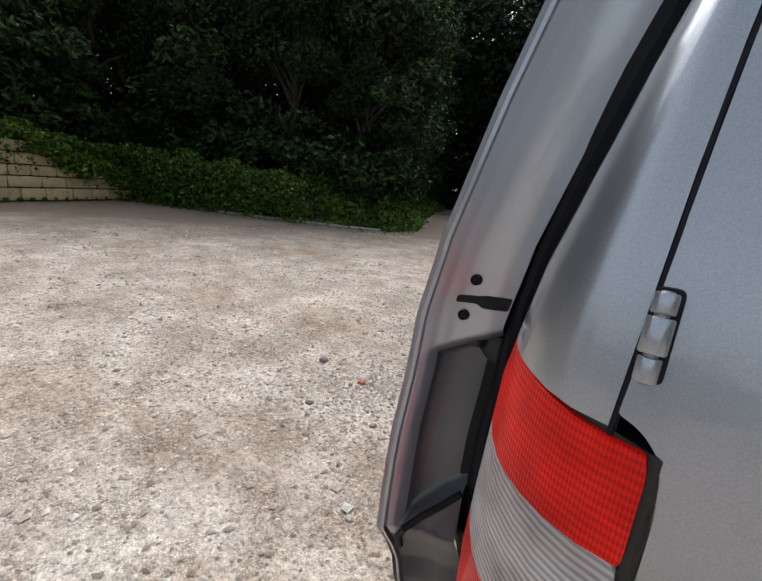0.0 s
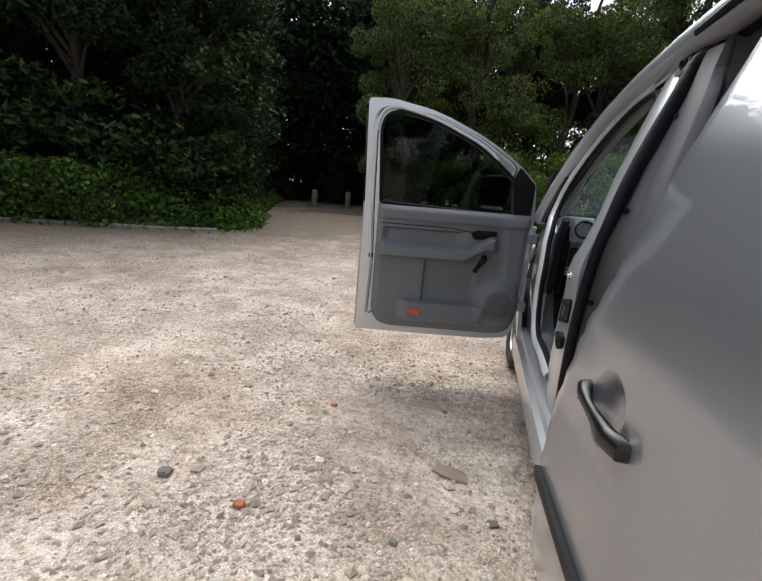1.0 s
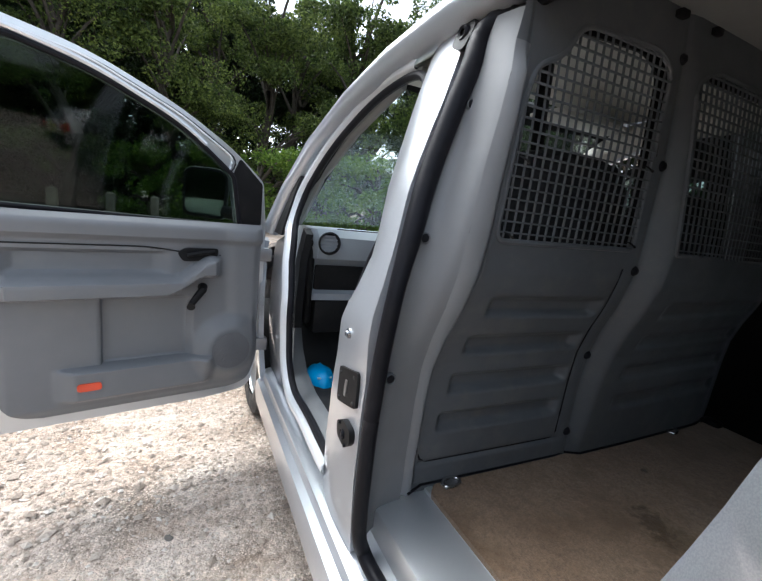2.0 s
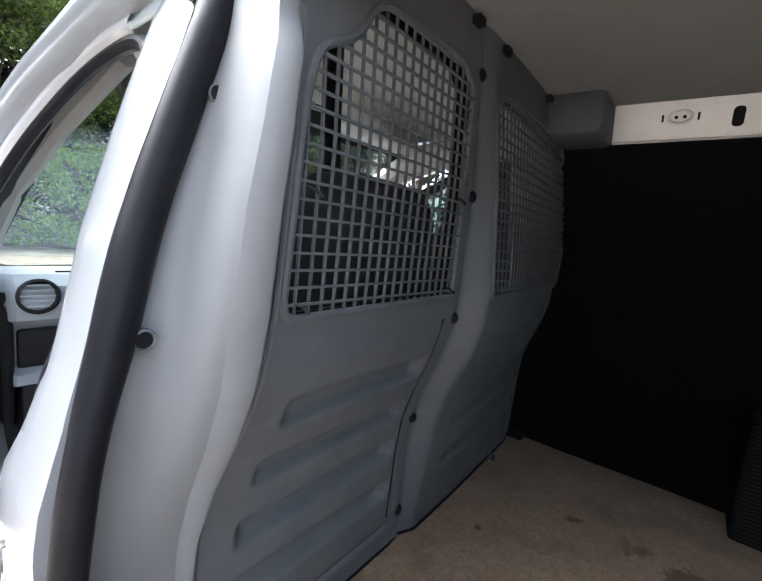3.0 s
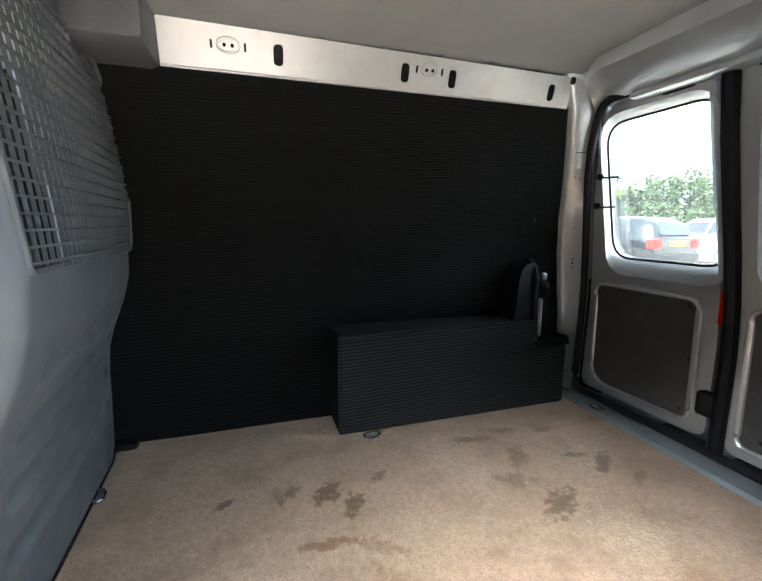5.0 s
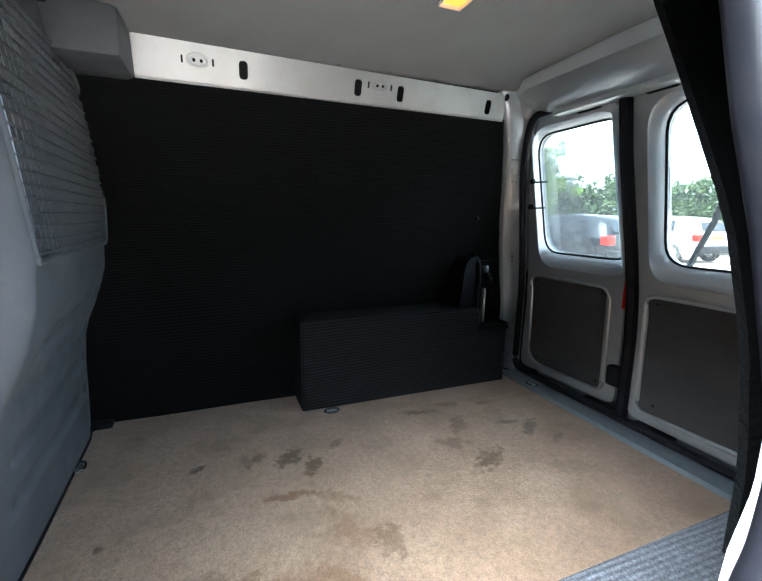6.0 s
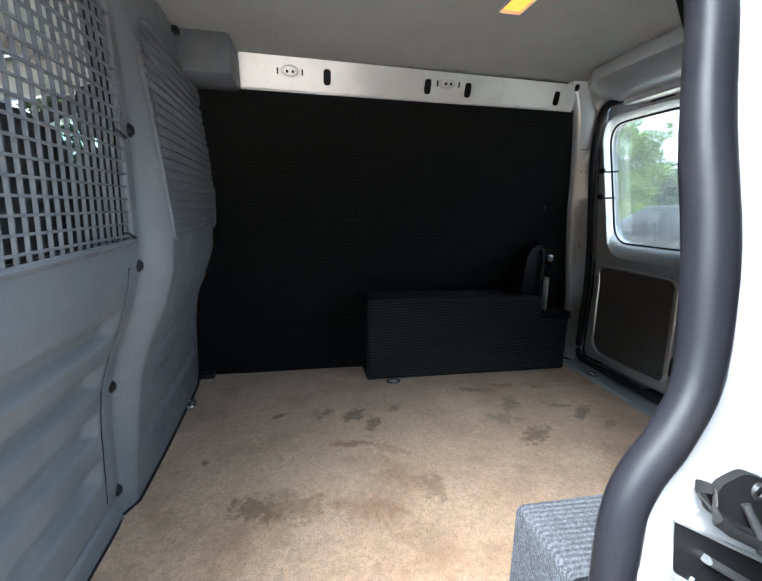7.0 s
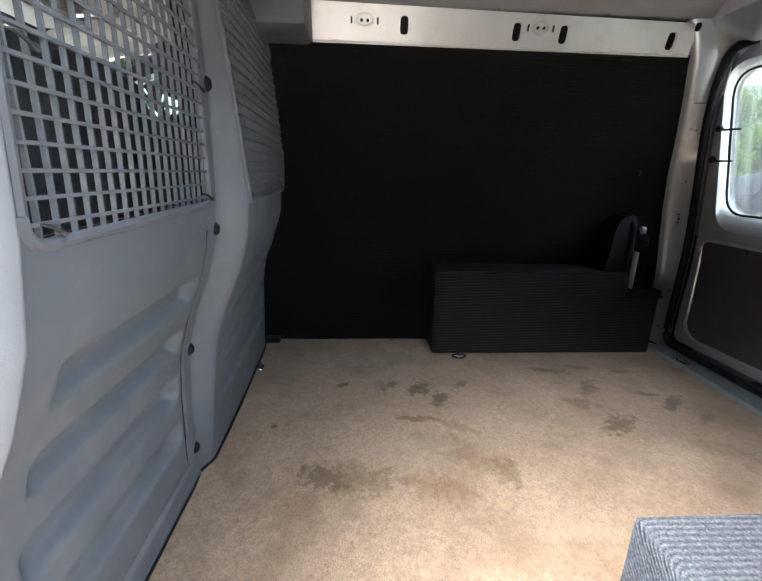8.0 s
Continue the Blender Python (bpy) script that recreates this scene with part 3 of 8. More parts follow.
def sweep(profile, rows_at):
    """Carry a closed profile through a list of functions (a, b) -> point."""
    bm = bmesh.new()
    vs = flat(bm, [[f(a, b) for a, b in profile] for f in rows_at], True)
    bm.faces.new(list(reversed(vs[0])))
    bm.faces.new(vs[-1])
    bmesh.ops.recalc_face_normals(bm, faces=list(bm.faces))
    return bm


def lerp(x, xs, ys):
    return float(np.interp(x, xs, ys))


def smooth(a, b, x):
    t = min(1.0, max(0.0, (x - a) / (b - a)))
    return t * t * (3 - 2 * t)


def leaves(name, centres, size, material, parent=None, droop=0.5, aspect=0.62, seed=1, label=""):
    """Many small folded leaves in one mesh."""
    rng = np.random.default_rng(seed)
    c = np.asarray(centres, float)
    n = len(c)
    way = rng.normal(size=(n, 3))
    way[:, 2] = way[:, 2] * 0.6 - droop
    way /= np.linalg.norm(way, axis=1)[:, None]
    other = rng.normal(size=(n, 3))
    side = np.cross(way, other)
    side /= np.linalg.norm(side, axis=1)[:, None] + 1e-9
    up = np.cross(side, way)
    s = (size * rng.uniform(0.6, 1.35, n))[:, None]
    v = np.empty((n, 4, 3))
    v[:, 0] = c - way * s * 0.5
    v[:, 1] = c + side * s * aspect * 0.5 + up * s * 0.12
    v[:, 2] = c + way * s * 0.5
    v[:, 3] = c - side * s * aspect * 0.5 + up * s * 0.12
    me = bpy.data.meshes.new(name)
    ids = np.arange(n * 4).reshape(n, 4)
    tris = np.concatenate([ids[:, [0, 1, 2]], ids[:, [0, 2, 3]]], axis=1).reshape(-1, 3)
    me.from_pydata(v.reshape(-1, 3).tolist(), [], tris.tolist())
    me.materials.append(material)
    me.polygons.foreach_set("use_smooth", [False] * len(me.polygons))
    ob = new(name, me)
    if parent is not None:
        ob.parent = parent
        if parent.type == "EMPTY":
            ob.matrix_parent_inverse = Matrix.Translation(-parent.location)
    return tagged(ob, label)


# ---- the van: body ----
van = thing("van", (0, 2.2, 0), "small silver panel van parked on gravel, doors open", "van")


def X(z):
    """Half width of the body at a height."""
    return lerp(z, [0.18, 0.30, 0.45, 0.62, 0.80, 1.0, 1.12, 1.3, 1.5, 1.65, 1.72, 1.78],
                [0.83, 0.865, 0.885, 0.897, 0.90, 0.89, 0.868, 0.815, 0.745, 0.69, 0.655, 0.60])


def taper(y):
    return 0.15 * (1 - smooth(0.82, 0.95, y))


def side_at(sign, inset=0.0, jamb=None):
    def f(y, z):
        x = X(z) - (taper(y) if sign < 0 else 0.5 * taper(y)) - inset
        if jamb:
            x -= 0.09 * smooth(jamb, jamb + 0.04, y)
        return Vector((sign * x, y, z))
    return f


def arch(cy, r, n=12):
    """The upper half of a wheel opening, from the front foot to the back foot."""
    return [(cy + r * math.cos(math.pi * k / n), 0.31 + r * math.sin(math.pi * k / n)) for k in range(n + 1)]


# the edge of the side opening at its back, by height
SEAL_Z = [0.44, 0.60, 0.80, 0.96, 1.006, 1.04, 1.069, 1.099, 1.15, 1.26, 1.37, 1.50, 1.58, 1.64]
SEAL_Y = [1.184, 1.186, 1.184, 1.182, 1.18, 1.172, 1.154, 1.125, 1.092, 1.066, 1.052, 1.022, 1.015, 1.045]


def back_edge(z):
    return lerp(z, SEAL_Z, SEAL_Y)


REAR_AXLE, FRONT_AXLE = 0.72, 3.40
quarter = [(0.2, 1.72)] + [(0.2, z) for z in (1.4, 1.04, 0.7, 0.42)] + list(reversed(arch(REAR_AXLE, 0.36)))[0:] + [(1.12, 0.31), (1.15, 0.44)]
quarter += [(back_edge(z) - 0.03, z) for z in SEAL_Z] + [(1.08, 1.72)]
part("rear_quarter_panel", shell(quarter, [], side_at(-1, 0, 0.90), side_at(-1, 0.03, 0.90), 0.12, 0.08), LIT_SILVER, van)
right_outline = [(0.2, 1.72), (0.2, 1.04), (0.2, 0.42)] + list(reversed(arch(REAR_AXLE, 0.36))) + [(1.2, 0.28), (2.0, 0.28), (2.0, 1.72)]
part("side_panel", shell(right_outline, [], side_at(1), side_at(1, 0.03), 0.15, 0.08), SILVER, van)


def corner(sign, inner=0.625, yr=-0.012):
    """The rounded corner between the back and the side: s runs from the back to the side."""
    def f(s, z):
        xo = X(z) - (taper(0.2) if sign < 0 else 0.5 * taper(0.2))
        inn = inner - 0.055 * max(0.0, z - 1.03) - 0.05 * max(0.0, z - 1.25)
        a = max(0.0, min(1.0, s)) * math.pi / 2
        x = inn + (xo - inn) * math.sin(a) ** 0.9
        lean = 0.16 * smooth(0.85, 1.8, z)
        return Vector((sign * x, yr + lean * (1 - s) + (0.2 - yr) * (1 - math.cos(a)) ** 0.9, z))
    return f


def pushed(f, d):
    return lambda s, z: f(s, z) + Vector((-math.copysign(d, f(s, z).x) * s, d * (1 - s) + 0.0, 0))


for sign in (-1, 1):
    c = corner(sign)
    part("corner_post", shell([(0, 1.045), (0.35, 1.05), (1, 1.05), (1, 1.72), (0, 1.72)], [], c, pushed(c, 0.025), 0.12, 0.08), SILVER, van)
    c = corner(sign, 0.592, -0.02)
    lamp_case = part("tail_lamp", shell(rounded([(-0.02, 0.42), (1.0, 0.42), (1.0, 1.052), (0.3, 1.052), (-0.02, 1.036)], [0.02, 0.02, 0.01, 0.1, 0.03]), [],
                     pushed(c, 0.006), pushed(c, 0.05), 0.14, 0.1), GLOSS_BLACK, van, "black lamp housing")
    for nm, lo, hi, m, lb in (("upper_lens", 0.964, 1.036, RED_LENS, "red ribbed lens"), ("middle_lens", 0.852, 0.964, CLEAR_LENS, "clear ribbed lens"),
                              ("lower_lens", 0.455, 0.852, RED_LENS, "red ribbed lens")):
        o = [(0.018, lo), (0.5, lo - 0.01), (0.97, lo - 0.014), (0.97, hi + (-0.014 if hi < 1.0 else 0.005)), (0.5, hi + (-0.01 if hi < 1.0 else 0.009)), (0.018, hi + (0.002 if hi > 1.0 else 0))]
        part(nm, shell(rounded(o, [0.01, 0.0, 0.01, 0.01, 0.0, 0.022]), [], pushed(c, 0.0), pushed(c, 0.011), 0.1, 0.05), m, lamp_case, lb)

# roof skin, with a low crown
def roof(x, y):
    k = 1 - (x / 0.66) ** 4
    front = smooth(1.9, 2.65, y)
    return Vector((x, y, 1.765 + 0.08 * k - 0.035 * front - 0.03 * (1 - smooth(0.05, 0.3, y))))


roof_outline = rounded([(-0.655, 0.10), (0.655, 0.10), (0.655, 2.2), (0.60, 2.56), (-0.60, 2.56), (-0.655, 2.2)], [0.08, 0.08, 0.05, 0.1, 0.1, 0.05])
part("roof", shell(roof_outline, [], roof, lambda x, y: roof(x, y) - Vector((0, 0, 0.012)), 0.06, 0.2), SILVER, van)
for sign in (-1, 1):
    rail = [(sign * (X(z) - (taper(y) * 0.6 if sign < 0 else 0) - 0.02), y, z) for y, z in
            ((0.20, 1.70), (0.5, 1.722), (1.2, 1.73), (1.7, 1.728), (2.0, 1.715), (2.3, 1.69), (2.57, 1.615), (2.83, 1.475), (2.96, 1.29), (3.06, 1.09))]
    part("roof_side_rail", tube(bmesh.new(), rail, [0.045, 0.05, 0.05, 0.05, 0.048, 0.044, 0.04, 0.038, 0.038, 0.04], 12), HALF_LIT_SILVER, van)
    if sign < 0:
        groove = [Vector(p) + Vector((-0.043, 0, -0.012)) for p in rail[1:4] + [(rail[3][0], 1.86, 1.722)]]
        part("door_rail", tube(bmesh.new(), groove, 0.014, 8), DARK_PLASTIC, van, "dark sliding door rail")

# middle pillar between the front door and the side opening
B_REAR = ([0.42, 0.62, 0.73, 0.86, 0.985, 1.1, 1.19, 1.282, 1.354, 1.425, 1.497, 1.579, 1.70], [1.85, 1.843, 1.838, 1.836, 1.832, 1.845, 1.866, 1.893, 1.906, 1.914, 1.918, 1.934, 1.955])
B_FRONT = ([0.42, 0.534, 0.711, 0.852, 0.972, 1.06, 1.135, 1.2, 1.30, 1.432, 1.55, 1.70], [2.08, 2.065, 2.042, 2.03, 2.003, 1.962, 1.95, 1.968, 2.005, 2.04, 2.068, 2.095])
# the edge of the side opening at its front, by height
FRONT_SEAL = ([0.50, 0.60, 0.77, 0.90, 1.03, 1.12, 1.20, 1.29, 1.355, 1.43, 1.49, 1.56, 1.64], [1.812, 1.808, 1.80, 1.798, 1.797, 1.805, 1.821, 1.842, 1.855, 1.863, 1.868, 1.873, 1.885])
pillar = [(lerp(z, *B_REAR), z) for z in B_REAR[0]] + [(lerp(z, *B_FRONT), z) for z in reversed(B_FRONT[0])]


def pillar_skin(inset):
    def f(y, z):
        mid = (lerp(z, *B_REAR) + lerp(z, *B_FRONT)) / 2
        half = (lerp(z, *B_FRONT) - lerp(z, *B_REAR)) / 2
        k = max(-1, min(1, (y - mid) / half))
        swell = 0.012 * smooth(0.85, 0.98, z) * (1 - smooth(1.0, 1.15, z))
        return Vector((-(X(z) - 0.035 - inset + swell - 0.008 * k * k), y, z))
    return f


b_pillar = part("middle_pillar", shell(pillar, [], pillar_skin(0.0), pillar_skin(0.028), 0.025, 0.05), HALF_LIT_SILVER, van, "silver door pillar")
plate = rounded([(1.852, 0.80), (1.955, 0.777), (1.962, 0.862), (1.859, 0.885)], 0.010)
def on_pillar(d):
    return lambda y, z: pillar_skin(0.0)(y, z) + Vector((-d, 0, 0))
part("striker_plate", shell(plate, [], on_pillar(0.007), on_pillar(-0.004), 0.03), DARK_PLASTIC, b_pillar, "black contact plate")
slot = rounded([(1.901, 0.808), (1.913, 0.808), (1.913, 0.848), (1.901, 0.848)], 0.005)
part("contact_strip", shell(slot, [], on_pillar(0.009), on_pillar(0.004), 0.02), GALV, b_pillar, "steel contacts")
cup = rounded([(1.852, 0.715), (1.875, 0.692), (1.918, 0.705), (1.925, 0.738), (1.89, 0.758), (1.854, 0.745)], 0.012)
guide = part("guide_cup", shell(cup, [], on_pillar(0.014), on_pillar(-0.004), 0.03), DARK_PLASTIC, b_pillar, "black guide cup")
for y, z, r in ((1.887, 0.722, 0.012), (1.905, 0.744, 0.005), (1.873, 0.701, 0.005)):
    part("guide_screw", lathe(bmesh.new(), [(0.0, -0.004), (r * 0.4, -0.004), (r * 0.6, -0.001), (r, -0.003), (r, 0.004)], pillar_skin(-0.014)(y, z), "x", 14), RUBBER, guide)
for y, z in ((1.872, 0.868), (1.948, 0.85), (1.942, 0.79), (1.866, 0.808)):
    part("plate_screw", lathe(bmesh.new(), [(0.0, -0.003), (0.004, -0.002), (0.005, 0.002)], pillar_skin(-0.007)(y, z), "x", 10), ARM_STEEL, b_pillar)
part("striker_bolt", lathe(bmesh.new(), [(0.0, -0.010), (0.006, -0.009), (0.007, -0.004), (0.012, -0.003), (0.013, 0.004)], pillar_skin(0)(1.925, 0.955), "x", 14), CHROME, b_pillar, "worn steel bolt head")
cup = rounded([(1.905, 1.60), (1.955, 1.615), (1.965, 1.665), (1.93, 1.685), (1.895, 1.65)], 0.015)
part("upper_guide", shell(cup, [], on_pillar(0.016), on_pillar(-0.004), 0.03), DARK_PLASTIC, b_pillar, "black door guide")
part("guide_ring", lathe(bmesh.new(), [(0.008, -0.022), (0.014, -0.024), (0.018, -0.018), (0.018, -0.01)], pillar_skin(0)(1.932, 1.645), "x", 16), RUBBER, b_pillar)


def seal_bar(name, pts, r, mat=RUBBER, squash=0.75, label=""):
    return part(name, tube(bmesh.new(), pts, r, 12, squash), mat, van, label)


# rubber seal round the side opening
inset = 0.085
ring = [Vector((-(X(z) - inset), back_edge(z), z)) for z in SEAL_Z]
ring += [Vector((-(X(1.68) - inset), y, z)) for y, z in ((1.12, 1.68), (1.3, 1.695), (1.5, 1.70), (1.7, 1.70), (1.82, 1.69))]
ring += [Vector((-(X(z) - 0.05), lerp(z, *FRONT_SEAL), z)) for z in reversed(FRONT_SEAL[0])]
ring += [Vector((x, y, z)) for x, y, z in ((-0.822, 1.815, 0.45), (-0.815, 1.78, 0.432), (-0.81, 1.72, 0.428), (-0.81, 1.5, 0.428), (-0.80, 1.26, 0.43), (-0.80, 1.2, 0.436))]
fine = []
for a, b, c2, d in zip([ring[0]] + ring, ring, ring[1:], ring[2:] + [ring[-1]]):
    for k in range(4):
        t = k / 4
        fine.append(0.5 * ((2 * b) + (c2 - a) * t + (2 * a - 5 * b + 4 * c2 - d) * t * t + (3 * b - a - 3 * c2 + d) * t ** 3))
seal_bar("opening_seal", fine, [0.018 + 0.005 * smooth(1.08, 1.25, p.z)  for p in fine], RUBBER, 1.0, "black rubber door seal")

# sill under the doors, with steps
sill = [(-0.66, 0.20), (-0.84, 0.19), (-0.885, 0.24), (-0.892, 0.31), (-0.885, 0.355), (-0.862, 0.365), (-0.858, 0.40), (-0.835, 0.412), (-0.80, 0.415), (-0.785, 0.44), (-0.75, 0.455), (-0.66, 0.455)]
for sign in (-1, 1):
    part("sill", sweep([(a * -sign, b) for a, b in sill], [lambda a, b, y=y: Vector((a, y, b)) for y in (1.1, 1.5, 2.0, 2.5, 2.95, 3.02)]), HALF_LIT_SILVER, van, "silver stepped door sill")
part("step_well", sweep([(-0.80, 0.43), (-0.78, 0.45), (-0.63, 0.46), (-0.625, 0.53), (-0.60, 0.53), (-0.60, 0.40), (-0.80, 0.40)],
     [lambda a, b, y=y: Vector((a, y, b)) for y in (1.14, 1.5, 1.9)]), INNER_SILVER, van, "grey painted entry step")
part("floor_track", sweep(rounded([(-0.85, 0.39), (-0.80, 0.39), (-0.80, 0.41), (-0.85, 0.41)], 0.004), [lambda a, b, y=y: Vector((a, y, b + 0.012)) for y in (1.12, 1.5)]), DARK_PLASTIC, van, "dark lower door track")

# front wings, bonnet and nose
def wing_side(sign, inset=0.0):
    def f(y, z):
        nose = 0.17 * smooth(3.55, 4.4, y) ** 1.5
        return Vector((sign * (X(z) - nose - inset), y, z))
    return f


wing = [(2.98, 0.30), (3.02, 0.31)] + [] + list(reversed(arch(FRONT_AXLE, 0.355))) + [(4.05, 0.32), (4.2, 0.45), (4.2, 0.76), (3.95, 0.87), (3.5, 0.98), (3.12, 1.05), (3.05, 1.04), (3.0, 0.8)]
for sign in (-1, 1):
    part("front_wing", shell(wing, [], wing_side(sign), wing_side(sign, 0.025), 0.12, 0.1), SILVER, van)


def bonnet(x, y):
    k = (y - 3.1) / 1.2
    return Vector((x * (1 - 0.14 * max(0, k) ** 2), y - 0.1 * (x / 0.8) ** 2, 1.10 - 0.10 * k - 0.16 * k * k - 0.06 * (abs(x) / 0.8) ** 3))


part("bonnet", shell(rounded([(-0.8, 3.24), (0.8, 3.24), (0.8, 4.2), (-0.8, 4.2)], 0.05), [], bonnet, lambda x, y: bonnet(x, y) - Vector((0, 0, 0.02)), 0.16, 0.12), SILVER, van)
nose = [(0.18, 4.20), (0.25, 4.33), (0.42, 4.38), (0.58, 4.36), (0.72, 4.30), (0.84, 4.17)]
bm = bmesh.new()
flat(bm, [[Vector((x * (1 - 0.02 * i), y - 0.34 * (abs(x) / 0.8) ** 3, z)) for x in [k * 0.1 - 0.8 for k in range(17)]] for i, (z, y) in enumerate(nose)])
part("front_bumper", bm, SILVER, van)
for sign in (-1, 1):
    part("headlamp", boxed((sign * 0.62 - 0.13, 4.0, 0.66), (sign * 0.62 + 0.13, 4.2, 0.85), 0.05), CLEAR_LENS, van, "clear headlamp")


def wheel(y, sign):
    c = (sign * (0.74 if y < 1 else 0.77), y, 0.31)
    tyre = part("tyre", lathe(bmesh.new(), [(0.2, -0.09), (0.27, -0.1), (0.305, -0.085), (0.312, -0.05), (0.312, 0.05), (0.305, 0.085), (0.27, 0.1), (0.2, 0.09)], c, "x", 36), TYRE, van, "dusty black tyre")
    part("wheel_rim", lathe(bmesh.new(), [(0.2, -0.08), (0.19, -0.03), (0.2, sign * 0.07), (0.17, sign * 0.05), (0.09, sign * 0.04), (0.04, sign * 0.065), (0.0, sign * 0.068)], c, "x", 30), ALLOY, tyre, "silver wheel trim")


for sign in (-1, 1):
    for y in (REAR_AXLE, FRONT_AXLE):
        wheel(y, sign)
part("underbody", boxed((-0.72, 0.15, 0.22), (0.72, 4.1, 0.30), 0.02), DARK_PLASTIC, van)
for sign in (-1, 1):
    for cy in (REAR_AXLE, FRONT_AXLE):
        bm = bmesh.new()
        flat(bm, [[Vector((sign * x, cy + 0.355 * math.cos(a), 0.31 + 0.355 * math.sin(a))) for x in ((0.72 if cy < 1 else 0.86), 0.62)] for a in [math.pi * k / 14 for k in range(15)]])
        part("wheel_arch_liner", bm, DARK_PLASTIC, van)

# windscreen
def screen(a, b):
    return Vector((a * (0.73 - 0.13 * b), 3.33 - 0.72 * b - 0.10 * a * a, 1.08 + 0.655 * b))


glass = part("windscreen", shell(rounded([(-1, 0), (1, 0), (1, 1), (-1, 1)], 0.12), [], screen, lambda a, b: screen(a, b) - Vector((0, 0.004, 0.004)), 0.25, 0.25), GLASS, van, "clear windscreen glass")
glass.visible_shadow = False
part("screen_surround", shell(rounded([(-1.06, -0.05), (1.06, -0.05), (1.06, 1.06), (-1.06, 1.06)], 0.14), [rounded([(-0.97, 0.04), (0.97, 0.04), (0.97, 0.96), (-0.97, 0.96)], 0.12)],
     screen, lambda a, b: screen(a, b) - Vector((0, 0.03, 0.02)), 0.25, 0.25), DARK_PLASTIC, van, "black windscreen edge")
for sx in (-0.25, 0.35):
    part("wiper", tube(bmesh.new(), [(sx, 3.36, 1.085), (sx + 0.25, 3.33, 1.10), (sx + 0.5, 3.27, 1.11)], 0.008, 6), DARK_PLASTIC, van)

# the right front door, shut
win = rounded([(2.08, 1.12), (2.98, 1.10), (2.75, 1.32), (2.45, 1.5), (2.2, 1.60), (2.08, 1.61)], [0.03, 0.02, 0.05, 0.1, 0.05, 0.05])
door_r = [(2.005, 0.30), (2.99, 0.30), (3.03, 0.8), (3.06, 1.06), (2.8, 1.33), (2.48, 1.53), (2.2, 1.64), (2.005, 1.69)]
shut = part("driver_door", shell(door_r, [win], side_at(1), side_at(1, 0.06), 0.15, 0.08), SILVER, van)
g = part("door_window", shell(win, [], side_at(1, 0.02), side_at(1, 0.025), 0, 0.08), DOOR_GLASS, shut, "dark door glass")
g.visible_shadow = False
part("door_handle", tube(bmesh.new(), [(0.905, 2.1, 0.93), (0.935, 2.13, 0.93), (0.935, 2.25, 0.92), (0.905, 2.29, 0.92)], 0.014, 8), DARK_PLASTIC, shut)
part("door_frame_lining", shell([(y, z) for y, z in door_r if z > 1.0] + [(2.005, 1.0)], [win], side_at(1, 0.061), side_at(1, 0.068), 0.15, 0.08), DARK_PLASTIC, shut, "dark inner window frame")
part("door_card", shell(rounded([(2.06, 0.4), (2.95, 0.4), (2.97, 1.08), (2.06, 1.1)], 0.05), [], side_at(1, 0.07), side_at(1, 0.12), 0, 0.1), SILL_PLASTIC, shut)

# rear bumper
bm = bmesh.new()
prof = [(0.25, 0.02), (0.27, -0.07), (0.38, -0.095), (0.47, -0.09), (0.50, -0.04), (0.50, 0.02)]
flat(bm, [[Vector((x, y + 0.16 * (abs(x) / 0.86) ** 6, z)) for x in [k * 0.0715 - 0.858 for k in range(25)]] for z, y in prof])
part("rear_bumper", bm, DARK_PLASTIC, van, "dark grey plastic bumper")


# ---- the van: sliding door, slid back along the side ----
def slid(inset=0.0):
    def f(y, z):
        return Vector((-(X(z) + lerp(y, [0.2, 1.25], [0.016, 0.098 + 0.014 * smooth(1.1, 1.4, z)]) - inset), y, z))
    return f


FRONT_EDGE = ([0.36, 0.45, 0.69, 0.82, 0.97, 1.05, 1.1, 1.215, 1.305, 1.39, 1.5, 1.6, 1.68], [1.325, 1.32, 1.29, 1.258, 1.217, 1.19, 1.178, 1.158, 1.148, 1.144, 1.138, 1.13, 1.125])
REAR_EDGE = ([0.40, 0.46, 0.52, 0.58, 0.63, 0.68, 0.75, 0.9, 1.1, 1.5, 1.66, 1.68], [0.30, 0.275, 0.262, 0.232, 0.20, 0.203, 0.21, 0.235, 0.245, 0.25, 0.30, 0.33])
door_outline = [(lerp(z, *FRONT_EDGE), z) for z in np.linspace(0.36, 1.68, 45)] + [(lerp(z, *REAR_EDGE), z) for z in np.linspace(1.68, 0.40, 45)] + [(0.42, 0.37)]


def rolled(y, z):
    """The outer skin, with its edges rolled inwards."""
    edge = min(lerp(z, *FRONT_EDGE) - y, y - lerp(z, *REAR_EDGE))
    return slid(0.012 * (1 - smooth(0.0, 0.02, edge)))(y, z)


DISH = [(1.027 + 0.060 * math.cos(2 * math.pi * k / 28), 0.895 + 0.064 * math.sin(2 * math.pi * k / 28)) for k in range(28)]
sliding = part("sliding_door", shell(door_outline, [DISH], rolled, slid(0.018), 0.018, 0.018), SILVER, van, "silver sliding door, slid open")
inner_edge = [(y - 0.20 if y > 0.7 else y + 0.085, z) for y, z in door_outline]
part("inner_panel", shell([(y, max(0.4, min(1.66, z))) for y, z in inner_edge], [], slid(0.106), slid(0.124), 0.12, 0.1), DARK_PLASTIC, sliding, "dark inner lining panel")
